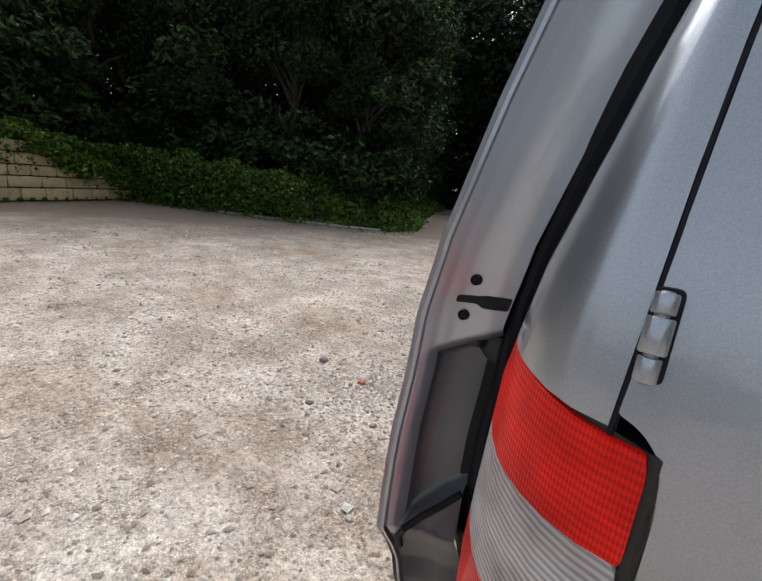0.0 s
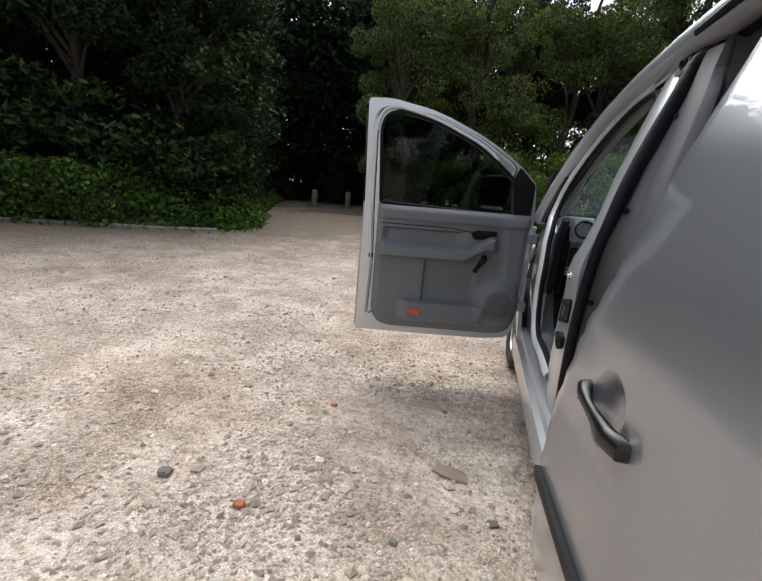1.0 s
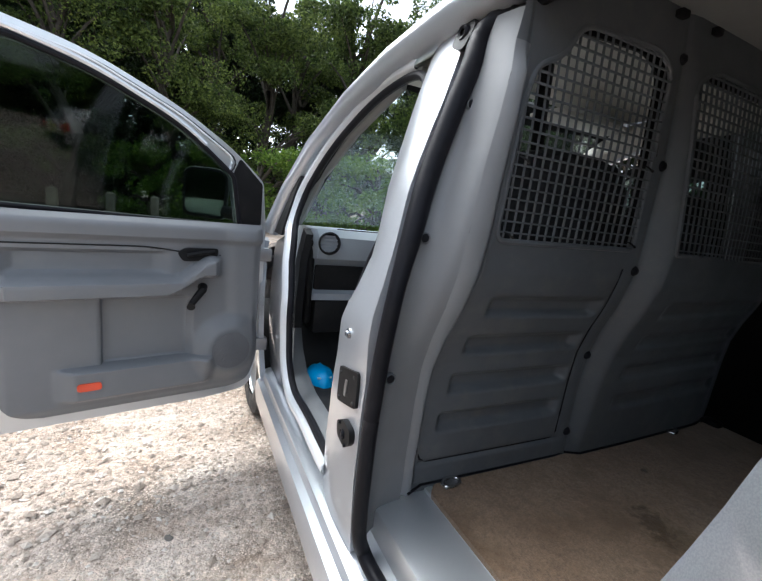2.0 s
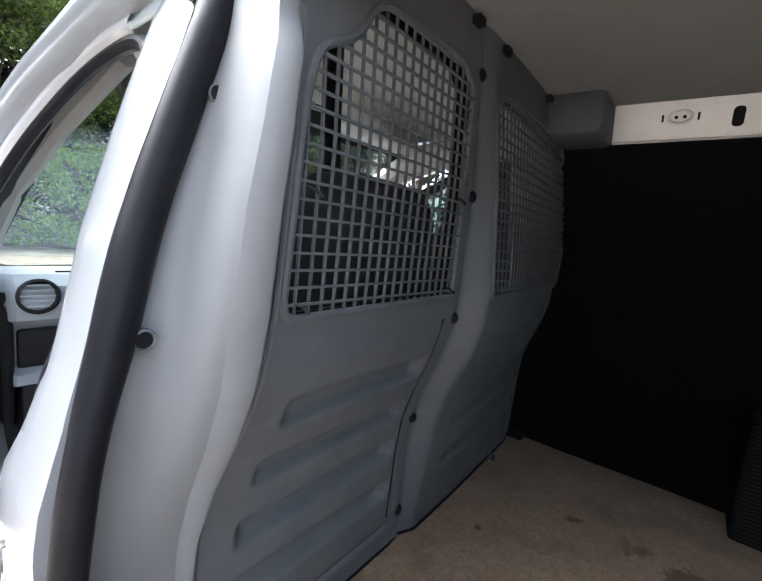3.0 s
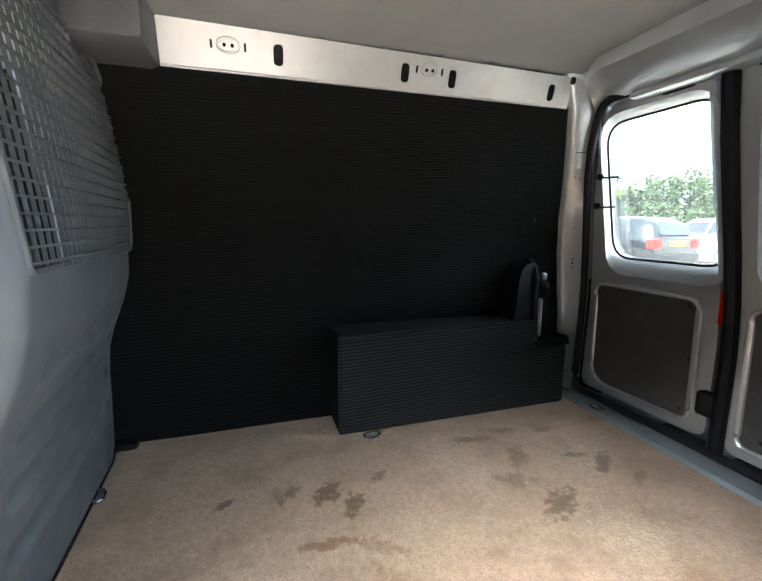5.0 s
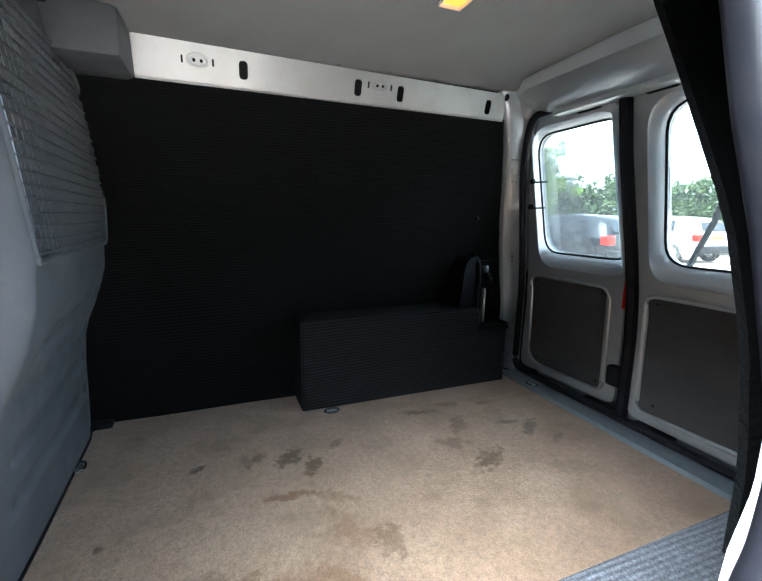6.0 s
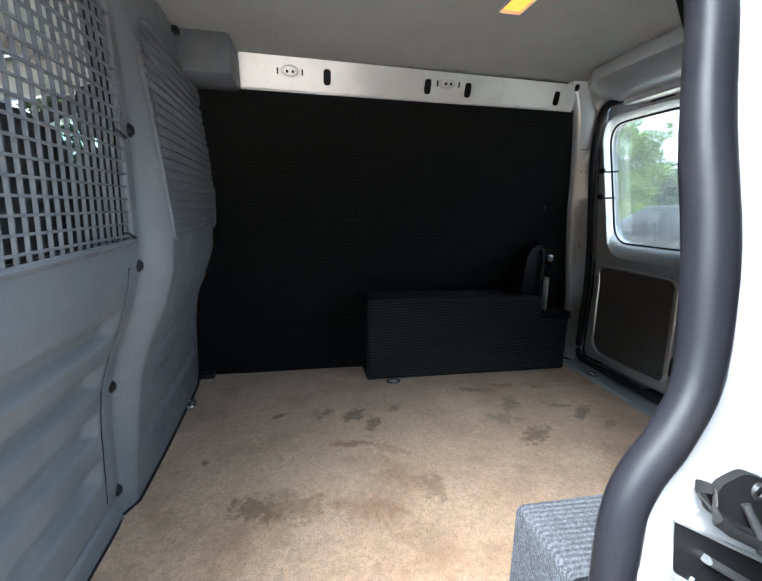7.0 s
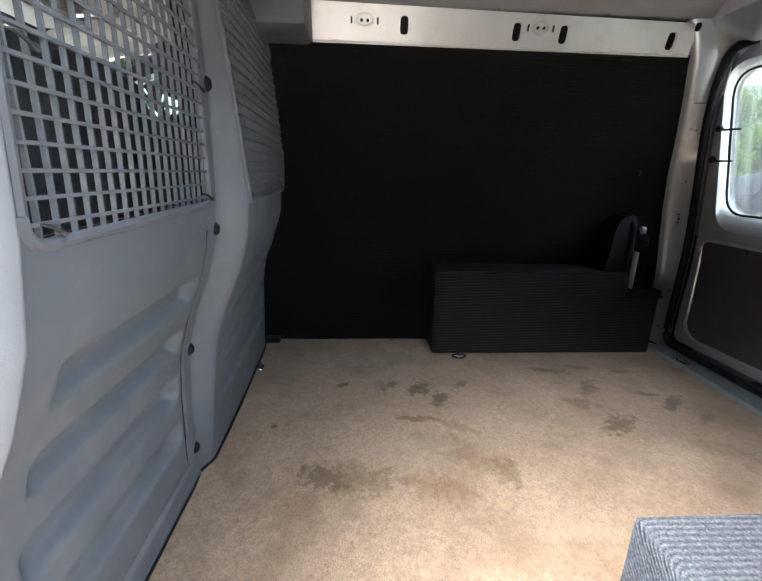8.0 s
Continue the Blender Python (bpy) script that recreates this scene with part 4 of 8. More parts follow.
# the back jamb of the sliding door: a folded face with a deep pocket below the latch slot
def jamb_y(ins, z):
    fold = lerp(ins, [0.004, 0.010, 0.026, 0.034, 0.065, 0.098, 0.124], [0, 0.006, 0.016, 0.022, 0.04, 0.047, 0.058])
    low, top = 0.635 + 1.1 * (ins - 0.034), 0.935 + 0.5 * (ins - 0.034)
    pocket = smooth(low - 0.016, low + 0.016, z) * (1 - smooth(top - 0.014, top + 0.014, z)) * smooth(0.027, 0.040, ins)
    return lerp(z, *REAR_EDGE) + fold + 0.035 * pocket


JAMB_INS = [0.004, 0.007, 0.010, 0.018, 0.026, 0.029, 0.032, 0.035, 0.038, 0.042, 0.05, 0.065, 0.08, 0.098, 0.112, 0.124]
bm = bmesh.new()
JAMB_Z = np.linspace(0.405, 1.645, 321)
# faces in the pocket and low on the jamb get the painted-in shade
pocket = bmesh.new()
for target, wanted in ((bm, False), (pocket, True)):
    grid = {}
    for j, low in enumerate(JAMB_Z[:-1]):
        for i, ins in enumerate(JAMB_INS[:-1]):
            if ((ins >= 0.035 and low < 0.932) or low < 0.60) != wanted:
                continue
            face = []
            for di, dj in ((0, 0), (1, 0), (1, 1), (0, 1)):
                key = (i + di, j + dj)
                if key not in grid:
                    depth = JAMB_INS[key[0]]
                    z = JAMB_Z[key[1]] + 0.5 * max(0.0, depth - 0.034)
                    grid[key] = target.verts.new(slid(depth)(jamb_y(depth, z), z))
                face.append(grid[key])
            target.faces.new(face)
part("door_jamb", bm, HALF_LIT_SILVER, sliding, "folded silver door edge", 60)
part("jamb_pocket", pocket, POCKET_SHADE, sliding, "pressed silver pocket with shade in its colour", 60)
lip = [slid(ins)(jamb_y(ins, z) - 0.004, z) for ins, z in ((0.026, 0.565), (0.030, 0.60), (0.045, 0.632), (0.07, 0.662), (0.095, 0.69), (0.122, 0.72))]
part("jamb_lip", tube(bmesh.new(), lip, 0.006, 8), RUBBER, sliding, "black rubber lip")
part("arm_hole", lathe(bmesh.new(), [(0.0, -0.004), (0.026, -0.004), (0.029, 0.0), (0.029, 0.02)], slid(0.098)(0.332, 0.957), "y", 20), RUBBER, sliding, "black round opening")
for z in (1.06, 1.004):
    bm = lathe(bmesh.new(), [(0.0, -0.004), (0.004, -0.004), (0.0055, -0.006), (0.0075, -0.004), (0.0085, 0.004)], slid(0.065)(lerp(z, *REAR_EDGE) + 0.036, z), "y", 14)
    part("jamb_plug", bm, RUBBER, sliding, "round black plug")
y0 = lerp(1.03, *REAR_EDGE)
def on_jamb(d):
    return lambda ins, z: slid(ins)(lerp(z, *REAR_EDGE) + lerp(ins, [0.004, 0.010, 0.026, 0.034, 0.065, 0.098, 0.124], [0, 0.006, 0.016, 0.022, 0.04, 0.047, 0.058]) - d, z)


part("latch_slot", shell(rounded([(0.048, 1.023), (0.078, 1.024), (0.086, 1.019), (0.122, 1.020), (0.122, 1.040), (0.086, 1.039), (0.078, 1.036), (0.048, 1.034)], 0.004), [], on_jamb(0.0015), on_jamb(-0.004), 0.01), CAB_CARPET, sliding, "dark latch slot")
arm = part("roller_arm", tube(bmesh.new(), [(-0.845, 0.338, 0.962), (-0.825, 0.322, 0.958), (-0.803, 0.320, 0.950), (-0.780, 0.332, 0.938), (-0.755, 0.352, 0.920), (-0.725, 0.385, 0.90)], [0.006, 0.007, 0.007, 0.007, 0.007, 0.006], 10, 3.0), ARM_STEEL, sliding, "dull steel roller arm")
part("roller", lathe(bmesh.new(), [(0.0, -0.012), (0.018, -0.012), (0.02, 0.0), (0.018, 0.012), (0.0, 0.012)], (-0.835, 0.318, 0.963), "z", 14), ARM_STEEL, arm)
part("arm_bolt", lathe(bmesh.new(), [(0.0, -0.012), (0.006, -0.011), (0.0075, -0.004), (0.005, 0.004)], (-0.742, 0.352, 0.935), "y", 12), GALV, arm, "steel bolt")
part("arm_cable", tube(bmesh.new(), [(-0.80, 0.335, 0.925), (-0.808, 0.35, 0.88), (-0.818, 0.36, 0.82), (-0.822, 0.37, 0.74)], 0.0022, 6), WHITE, arm, "thin pale cable")
seal_path = [slid(0.136)(lerp(z, *REAR_EDGE) + 0.078, z) for z in np.linspace(0.5, 1.64, 16)]
part("jamb_seal", tube(bmesh.new(), seal_path, [0.014 + 0.013 * smooth(1.05, 1.35, p.z) for p in seal_path], 10), RUBBER, sliding)
front_seal = [slid(0.016)(lerp(z, *FRONT_EDGE) - 0.006, z) for z in np.linspace(0.40, 1.64, 16)]
part("front_seal", tube(bmesh.new(), front_seal, 0.005, 8), RUBBER, sliding)
part("rub_strip", shell(rounded([(0.34, 0.588), (1.272, 0.588), (1.268, 0.618), (0.34, 0.618)], 0.010), [], slid(-0.013), slid(-0.001), 0.1), DARK_PLASTIC, sliding, "black rub strip")
# handle: a round dish with a bar across it
def dish(a, b):
    r = math.hypot(a / 0.060, b / 0.064)
    return slid(0.02 * max(0, 1 - r * r) ** 1.3)(1.027 + a, 0.895 + b)


bm = bmesh.new()
flat(bm, [[dish(0.060 * r * math.cos(t), 0.064 * r * math.sin(t)) for t in [2 * math.pi * k / 28 for k in range(28)]] for r in (0.02, 0.25, 0.5, 0.7, 0.85, 0.95, 1.0)], True)
part("handle_dish", bm, SILVER, sliding)
bar = [slid(0.0)(1.104, 0.894), slid(-0.009)(1.10, 0.894), slid(-0.015)(1.082, 0.892), slid(-0.017)(1.050, 0.888), slid(-0.017)(1.012, 0.885), slid(-0.016)(0.966, 0.882), slid(-0.006)(0.942, 0.880), slid(0.004)(0.938, 0.880)]
part("door_handle", tube(bmesh.new(), bar, [0.013, 0.014, 0.0115, 0.0085, 0.010, 0.0145, 0.015, 0.012], 14, 1.25), GLOSS_BLACK, sliding, "black grip handle")
part("key_lock", lathe(bmesh.new(), [(0.0, -0.003), (0.005, -0.003), (0.006, 0.004)], slid(-0.0225)(1.081, 0.890), "x", 14), CHROME, sliding, "chrome key lock")

# bracket and track in the pillar behind the opening
def jamb_at(d):
    return lambda y, z: side_at(-1, 0.0, 0.90)(y, z) + Vector((-d, 0, 0))


bracket = part("stop_bracket", shell(rounded([(1.075, 1.050), (1.046, 1.059), (1.016, 1.047), (0.966, 0.992), (0.962, 0.976), (0.974, 0.970), (1.002, 0.984), (1.081, 1.030)], [0.008, 0.008, 0.01, 0.01, 0.008, 0.008, 0.004, 0.008]), [], jamb_at(0.008), jamb_at(-0.01), 0.03, 0.03), DARK_PLASTIC, van, "black steel stop bracket")
part("bracket_eye", lathe(bmesh.new(), [(0.0, 0.0), (0.004, 0.0), (0.0045, -0.002), (0.008, -0.0025), (0.009, 0.002)], jamb_at(0.008)(1.032, 1.040), "x", 16), ARM_STEEL, bracket, "worn steel eyelet")
band = [Vector(p) for p in ((-0.800, 1.084, 1.048), (-0.811, 1.095, 1.052), (-0.818, 1.103, 1.048), (-0.822, 1.102, 1.037), (-0.823, 1.086, 1.025), (-0.824, 1.055, 1.008), (-0.823, 1.032, 0.996), (-0.818, 1.018, 0.990), (-0.806, 1.004, 0.986))]
part("bracket_lip", tube(bmesh.new(), band, 0.0016, 10, 3.0), ARM_STEEL, bracket, "worn steel strap")
inner = [p + Vector((0.012, -0.002, 0.004)) for p in band[1:7]]
part("bracket_floor", tube(bmesh.new(), inner, 0.007, 8, 0.35), DARK_PLASTIC, bracket)
part("bracket_pin", tube(bmesh.new(), [(-0.806, 1.052, 1.034), (-0.816, 1.049, 1.018), (-0.824, 1.047, 1.006)], 0.004, 10), ARM_STEEL, bracket, "worn steel pin")
part("bracket_roller", lathe(bmesh.new(), [(0.0, -0.006), (0.006, -0.0055), (0.0085, -0.003), (0.0085, 0.003)], (-0.824, 1.044, 1.002), "x", 18), ARM_STEEL, bracket, "worn steel roller")
for y, z in ((1.083, 1.065), (0.941, 0.945), (1.091, 1.022), (1.085, 1.005)):
    part("rivet", lathe(bmesh.new(), [(0.0, -0.0012), (0.003, -0.001), (0.004, 0.001)], jamb_at(0.0)(y, z), "x", 10), LIT_SILVER, bracket)
part("centre_track", sweep([(0.0, 0.0), (-0.006, 0.022), (-0.03, 0.026), (-0.03, 0.018), (-0.012, 0.014), (-0.012, -0.012), (-0.03, -0.016), (-0.03, -0.022), (-0.004, -0.02)],
     [lambda a, b, y=y: Vector((-(X(0.945) - taper(y) - 0.09 * smooth(0.90, 0.94, y)) + a + 0.02, y, 0.945 + b)) for y in (0.25, 0.5, 0.7, 0.84)]), GALV, van, "steel middle door track")
mouth = [(1.118, 1.020), (1.082, 1.001), (0.88, 0.890), (0.88, 0.835), (1.094, 0.955), (1.117, 0.972)]
part("track_mouth", shell(rounded(mouth, [0.004, 0.02, 0.002, 0.002, 0.008, 0.008]), [], jamb_at(0.0015), jamb_at(-0.02), 0.03, 0.03), DARK_PLASTIC, van, "dark mouth of the door track")
part("track_edge", tube(bmesh.new(), [jamb_at(0.002)(y, z) for y, z in ((1.119, 0.975), (1.1195, 1.021), (1.082, 1.0025), (1.0, 0.9575), (0.94, 0.9245), (0.88, 0.8915))], 0.0022, 8), INNER_SILVER, van, "folded silver track edge")
part("track_foot", tube(bmesh.new(), [jamb_at(0.002)(y, z) for y, z in ((1.119, 0.975), (1.112, 0.962), (1.096, 0.953), (1.092, 0.960))], 0.0022, 8), INNER_SILVER, van)
part("track_runner", tube(bmesh.new(), [jamb_at(0.005)(y, z) for y, z in ((1.084, 0.981), (1.04, 0.952), (0.997, 0.923), (0.90, 0.862))], 0.0065, 8, 0.6), GALV, van, "worn steel runner")

# ---- the van: front passenger door, wide open ----
HINGE, OUT = Vector((-0.915, 3.02, 0)), Vector((-0.9746, -0.224, 0))
INN = Vector((0.224, -0.9746, 0))


def on_door(d):
    """Points on the open door: u from the hinge to the latch, height z, d towards the cab side."""
    def f(u, z):
        lean = 0.035 * smooth(1.0, 1.7, z)
        return HINGE + OUT * u + INN * (d + lean) + Vector((0, 0, z))
    return f


frame_line = rounded([(1.008, 0.316), (1.004, 0.76), (0.998, 1.09), (1.012, 1.685), (0.89, 1.692), (0.628, 1.647), (0.347, 1.537), (0.134, 1.414), (0.0, 1.30), (-0.025, 1.11), (-0.028, 0.57), (0.017, 0.335), (0.2, 0.314)],
                     [0.012, 0.1, 0.1, 0.02, 0.05, 0.1, 0.1, 0.08, 0.02, 0.03, 0.1, 0.05, 0.05])
window_line = rounded([(0.905, 1.125), (0.93, 1.54), (0.905, 1.605), (0.835, 1.632), (0.622, 1.59), (0.338, 1.472), (0.132, 1.31), (0.095, 1.10)], [0.01, 0.1, 0.03, 0.03, 0.1, 0.1, 0.02, 0.01])
front_door = part("front_door", shell(frame_line, [window_line], on_door(0.015), on_door(-0.03), 0.08, 0.08), INNER_SILVER, van, "silver front passenger door, wide open")
skin = [(u + (0.012 if u > 0.5 else 0), z) for u, z in frame_line]
part("outer_skin", shell(skin, [window_line], on_door(-0.05), on_door(-0.062), 0.1, 0.1), SILVER, front_door)
edge = [(u, z) for u, z in frame_line]
bm = bmesh.new()
flat(bm, [[on_door(d)(u, z) for u, z in edge] for d in (-0.03, -0.042, -0.052)], True)
part("door_edge", bm, INNER_SILVER, front_door)
g = part("door_window", shell(window_line, [], on_door(-0.012), on_door(-0.017)), DOOR_GLASS, front_door, "dark tinted door glass")
g.visible_shadow = False
bead = rounded([(0.46 + (u - 0.46) * 1.05, 1.36 + (z - 1.36) * 1.085) for u, z in window_line], 0.0)
part("window_bead", tube(bmesh.new(), [on_door(0.017)(u, z) for u, z in bead if z > 1.13 and u > 0.22], 0.011, 8), INNER_SILVER, front_door)
rim = [on_door(0.018)(u, z) for u, z in window_line]
part("window_rubber", tube(bmesh.new(), rim + [rim[0]], 0.010, 8), RUBBER, front_door)
outer_rim = [on_door(-0.055)(u + 0.004, z + 0.006) for u, z in frame_line if z > 1.08]
part("edge_seal", tube(bmesh.new(), outer_rim, 0.011, 8), RUBBER, front_door, "black weather seal")
frame_seal = [on_door(0.017)(u, z) for u, z in rounded([(0.955, 0.40), (0.94, 0.76), (0.955, 1.1), (0.965, 1.63), (0.87, 1.662), (0.62, 1.62), (0.34, 1.505), (0.12, 1.37)], 0.06)]
part("frame_fold", tube(bmesh.new(), frame_seal, 0.009, 10, 0.6), INNER_SILVER, front_door, "bright folded silver edge")
groove_line = [p - OUT * 0.013 + INN * 0.0005 for p in frame_seal]
part("frame_groove", tube(bmesh.new(), groove_line, 0.003, 6), DARK_PLASTIC, front_door)
part("mirror_corner", shell(rounded([(0.0, 1.11), (0.1, 1.105), (0.135, 1.32), (0.11, 1.385), (0.005, 1.29)], 0.012), [], on_door(0.02), on_door(0.004)), DARK_PLASTIC, front_door, "black mirror mounting")


def card(u, z):
    """Relief of the moulded door card, in metres towards the cab."""
    d = 0.034
    edge_d = min(u - 0.005, 0.915 - u, z - 0.362, 1.112 - z)
    d += 0.014 * smooth(0.0, 0.035, edge_d)
    # upper roll
    d += 0.02 * smooth(1.02, 1.045, z) * (1 - smooth(1.09, 1.12, z))
    # arm rest that drops towards the latch and rises to the pull
    top = 0.885 + 0.085 * smooth(0.36, 0.22, u)
    low = 0.815 + 0.075 * smooth(0.40, 0.24, u)
    along = smooth(0.17, 0.22, u) * (1 - smooth(0.86, 0.90, u))
    d += 0.075 * smooth(low - 0.012, low + 0.012, z) * (1 - smooth(top - 0.015, top + 0.012, z)) * along
    # hollow above the arm rest
    d -= 0.028 * smooth(top, top + 0.03, z) * (1 - smooth(0.975, 0.99, z)) * smooth(0.36, 0.44, u) * (1 - smooth(0.84, 0.89, u))
    # map pocket
    pocket = smooth(0.28, 0.31, u) * (1 - smooth(0.60, 0.61, u)) * smooth(0.535, 0.55, z) * (1 - smooth(0.79, 0.81, z))
    d -= 0.029 * pocket
    lip = smooth(0.19, 0.25, u) * (1 - smooth(0.68, 0.76, u)) * smooth(0.40, 0.43, z) * (1 - smooth(0.535, 0.548, z))
    d += 0.042 * lip
    # speaker swell
    r = math.hypot(u - 0.135, (z - 0.56))
    d += 0.045 * (1 - smooth(0.085, 0.17, r))
    # raised front part
    d += 0.012 * smooth(0.16, 0.10, u - 0.06 * (z - 0.8)) * smooth(0.62, 0.7, z) * (1 - smooth(1.05, 1.1, z))
    return d


bm = bmesh.new()
us, zs = np.linspace(0.004, 0.917, 116), np.linspace(0.36, 1.113, 98)
card_rows = []
for z in zs:
    lim = 0.13 - math.sqrt(max(0.0, 0.13 ** 2 - max(0.0, 0.49 - z) ** 2))
    card_rows.append([on_door(card(u, z))(min(0.917 - lim, max(0.004 + lim, u)), z) for u in us])
flat(bm, card_rows)
door_card = part("door_card", bm, DOOR_PLASTIC, front_door, "grey moulded door card")
part("card_joint", tube(bmesh.new(), [on_door(card(u, 1.005) + 0.001)(u, 1.005 - 0.03 * smooth(0.5, 0.2, u)) for u in np.linspace(0.18, 0.89, 20)], 0.003, 6), DARK_PLASTIC, door_card)
part("pull_recess", shell(rounded([(0.20, 0.955), (0.33, 0.95), (0.35, 0.985), (0.32, 1.005), (0.19, 1.005)], 0.015), [], on_door(0.06), on_door(0.03)), DARK_PLASTIC, door_card, "black opening lever recess")
part("opening_lever", tube(bmesh.new(), [on_door(0.065)(0.21, 0.99), on_door(0.072)(0.26, 0.988), on_door(0.065)(0.315, 0.975)], 0.009, 8), DARK_PLASTIC, door_card)
part("window_crank", tube(bmesh.new(), [on_door(0.05)(0.25, 0.84), on_door(0.076)(0.255, 0.835), on_door(0.08)(0.30, 0.775), on_door(0.098)(0.305, 0.768)], [0.02, 0.017, 0.013, 0.017], 10), DARK_PLASTIC, door_card, "black window crank")
part("reflector", shell(rounded([(0.61, 0.465), (0.685, 0.465), (0.685, 0.495), (0.61, 0.495)], 0.012), [], on_door(0.095), on_door(0.045)), ORANGE, door_card, "orange-red safety reflector")
bm = bmesh.new()
lathe_c = (0.135, 0.56)
flat(bm, [[on_door(0.1055 - 0.006 * (r / 0.08) ** 2)(lathe_c[0] + r * math.cos(t), lathe_c[1] + r * math.sin(t)) for t in [2 * math.pi * k / 32 for k in range(32)]] for r in (0.001, 0.03, 0.06, 0.076, 0.082)], True)
grille = plain("speaker_grille_plastic", (0.12, 0.122, 0.13), 0.6, 0.0, 0.1, 260, 0.9, 0.004)
part("speaker_grille", bm, grille, door_card, "perforated grey speaker grille")
part("latch_hole", shell(rounded([(0.925, 0.785), (0.955, 0.785), (0.955, 0.81), (0.925, 0.81)], 0.004), [], on_door(0.0175), on_door(0.012)), DARK_PLASTIC, front_door, "dark latch hole")
for z in (0.98, 0.55):
    part("door_hinge", boxed((-0.03, -0.02, z - 0.03), (0.05, 0.02, z + 0.03), 0.006, Matrix.Translation((-0.905, 3.0, 0))), GALV, front_door, "steel door hinge")
# the side mirror on the outside of the open door
mc = Vector((-1.135, 3.19, 1.225))
face_n = Vector((-0.25, -0.968, 0)).normalized()
face_s = Vector((-face_n.y, face_n.x, 0))
def mirror_pt(a, b, d):
    return mc + face_s * a + Vector((0, 0, b)) + face_n * d


mirror_line = rounded([(-0.10, -0.105), (0.085, -0.115), (0.10, 0.09), (0.06, 0.115), (-0.095, 0.115)], [0.04, 0.03, 0.04, 0.04, 0.05])
bm = bmesh.new()
flat(bm, [[mirror_pt(a * k, b * k, d) for a, b in mirror_line] for k, d in ((0.94, 0.004), (1.0, 0.0), (1.03, -0.03), (0.98, -0.07), (0.75, -0.105), (0.3, -0.12))], True)
mirror = part("side_mirror", bm, SILVER, front_door, "silver side mirror housing")
bm = bmesh.new()
flat(bm, [[mirror_pt(a * k, b * k, d) for a, b in mirror_line] for k, d in ((0.88, 0.002), (0.89, 0.008), (0.99, 0.008), (1.012, 0.002), (1.02, -0.012))], True)
part("mirror_rim", bm, DARK_PLASTIC, mirror, "black mirror rim")
part("mirror_glass", shell([(a * 0.9, b * 0.9) for a, b in mirror_line], [], lambda a, b: mirror_pt(a, b, 0.006), lambda a, b: mirror_pt(a, b, 0.001)), MIRROR, mirror, "mirror glass")
part("mirror_arm", tube(bmesh.new(), [(-1.05, 3.17, 1.15), (-0.99, 3.09, 1.14), (-0.96, 3.06, 1.15)], 0.03, 8), DARK_PLASTIC, mirror)

# ---- the van: back doors, shut ----
def lean(z):
    return 0.16 * smooth(0.85, 1.8, z)


def back_at(y):
    return lambda x, z: Vector((x, y - 0.04 + lean(z), z))


# half width of the back opening's seal by height
RING_Z = [0.57, 0.90, 1.087, 1.305, 1.485, 1.613, 1.69]
RING_X = [0.660, 0.652, 0.630, 0.592, 0.556, 0.520, 0.484]


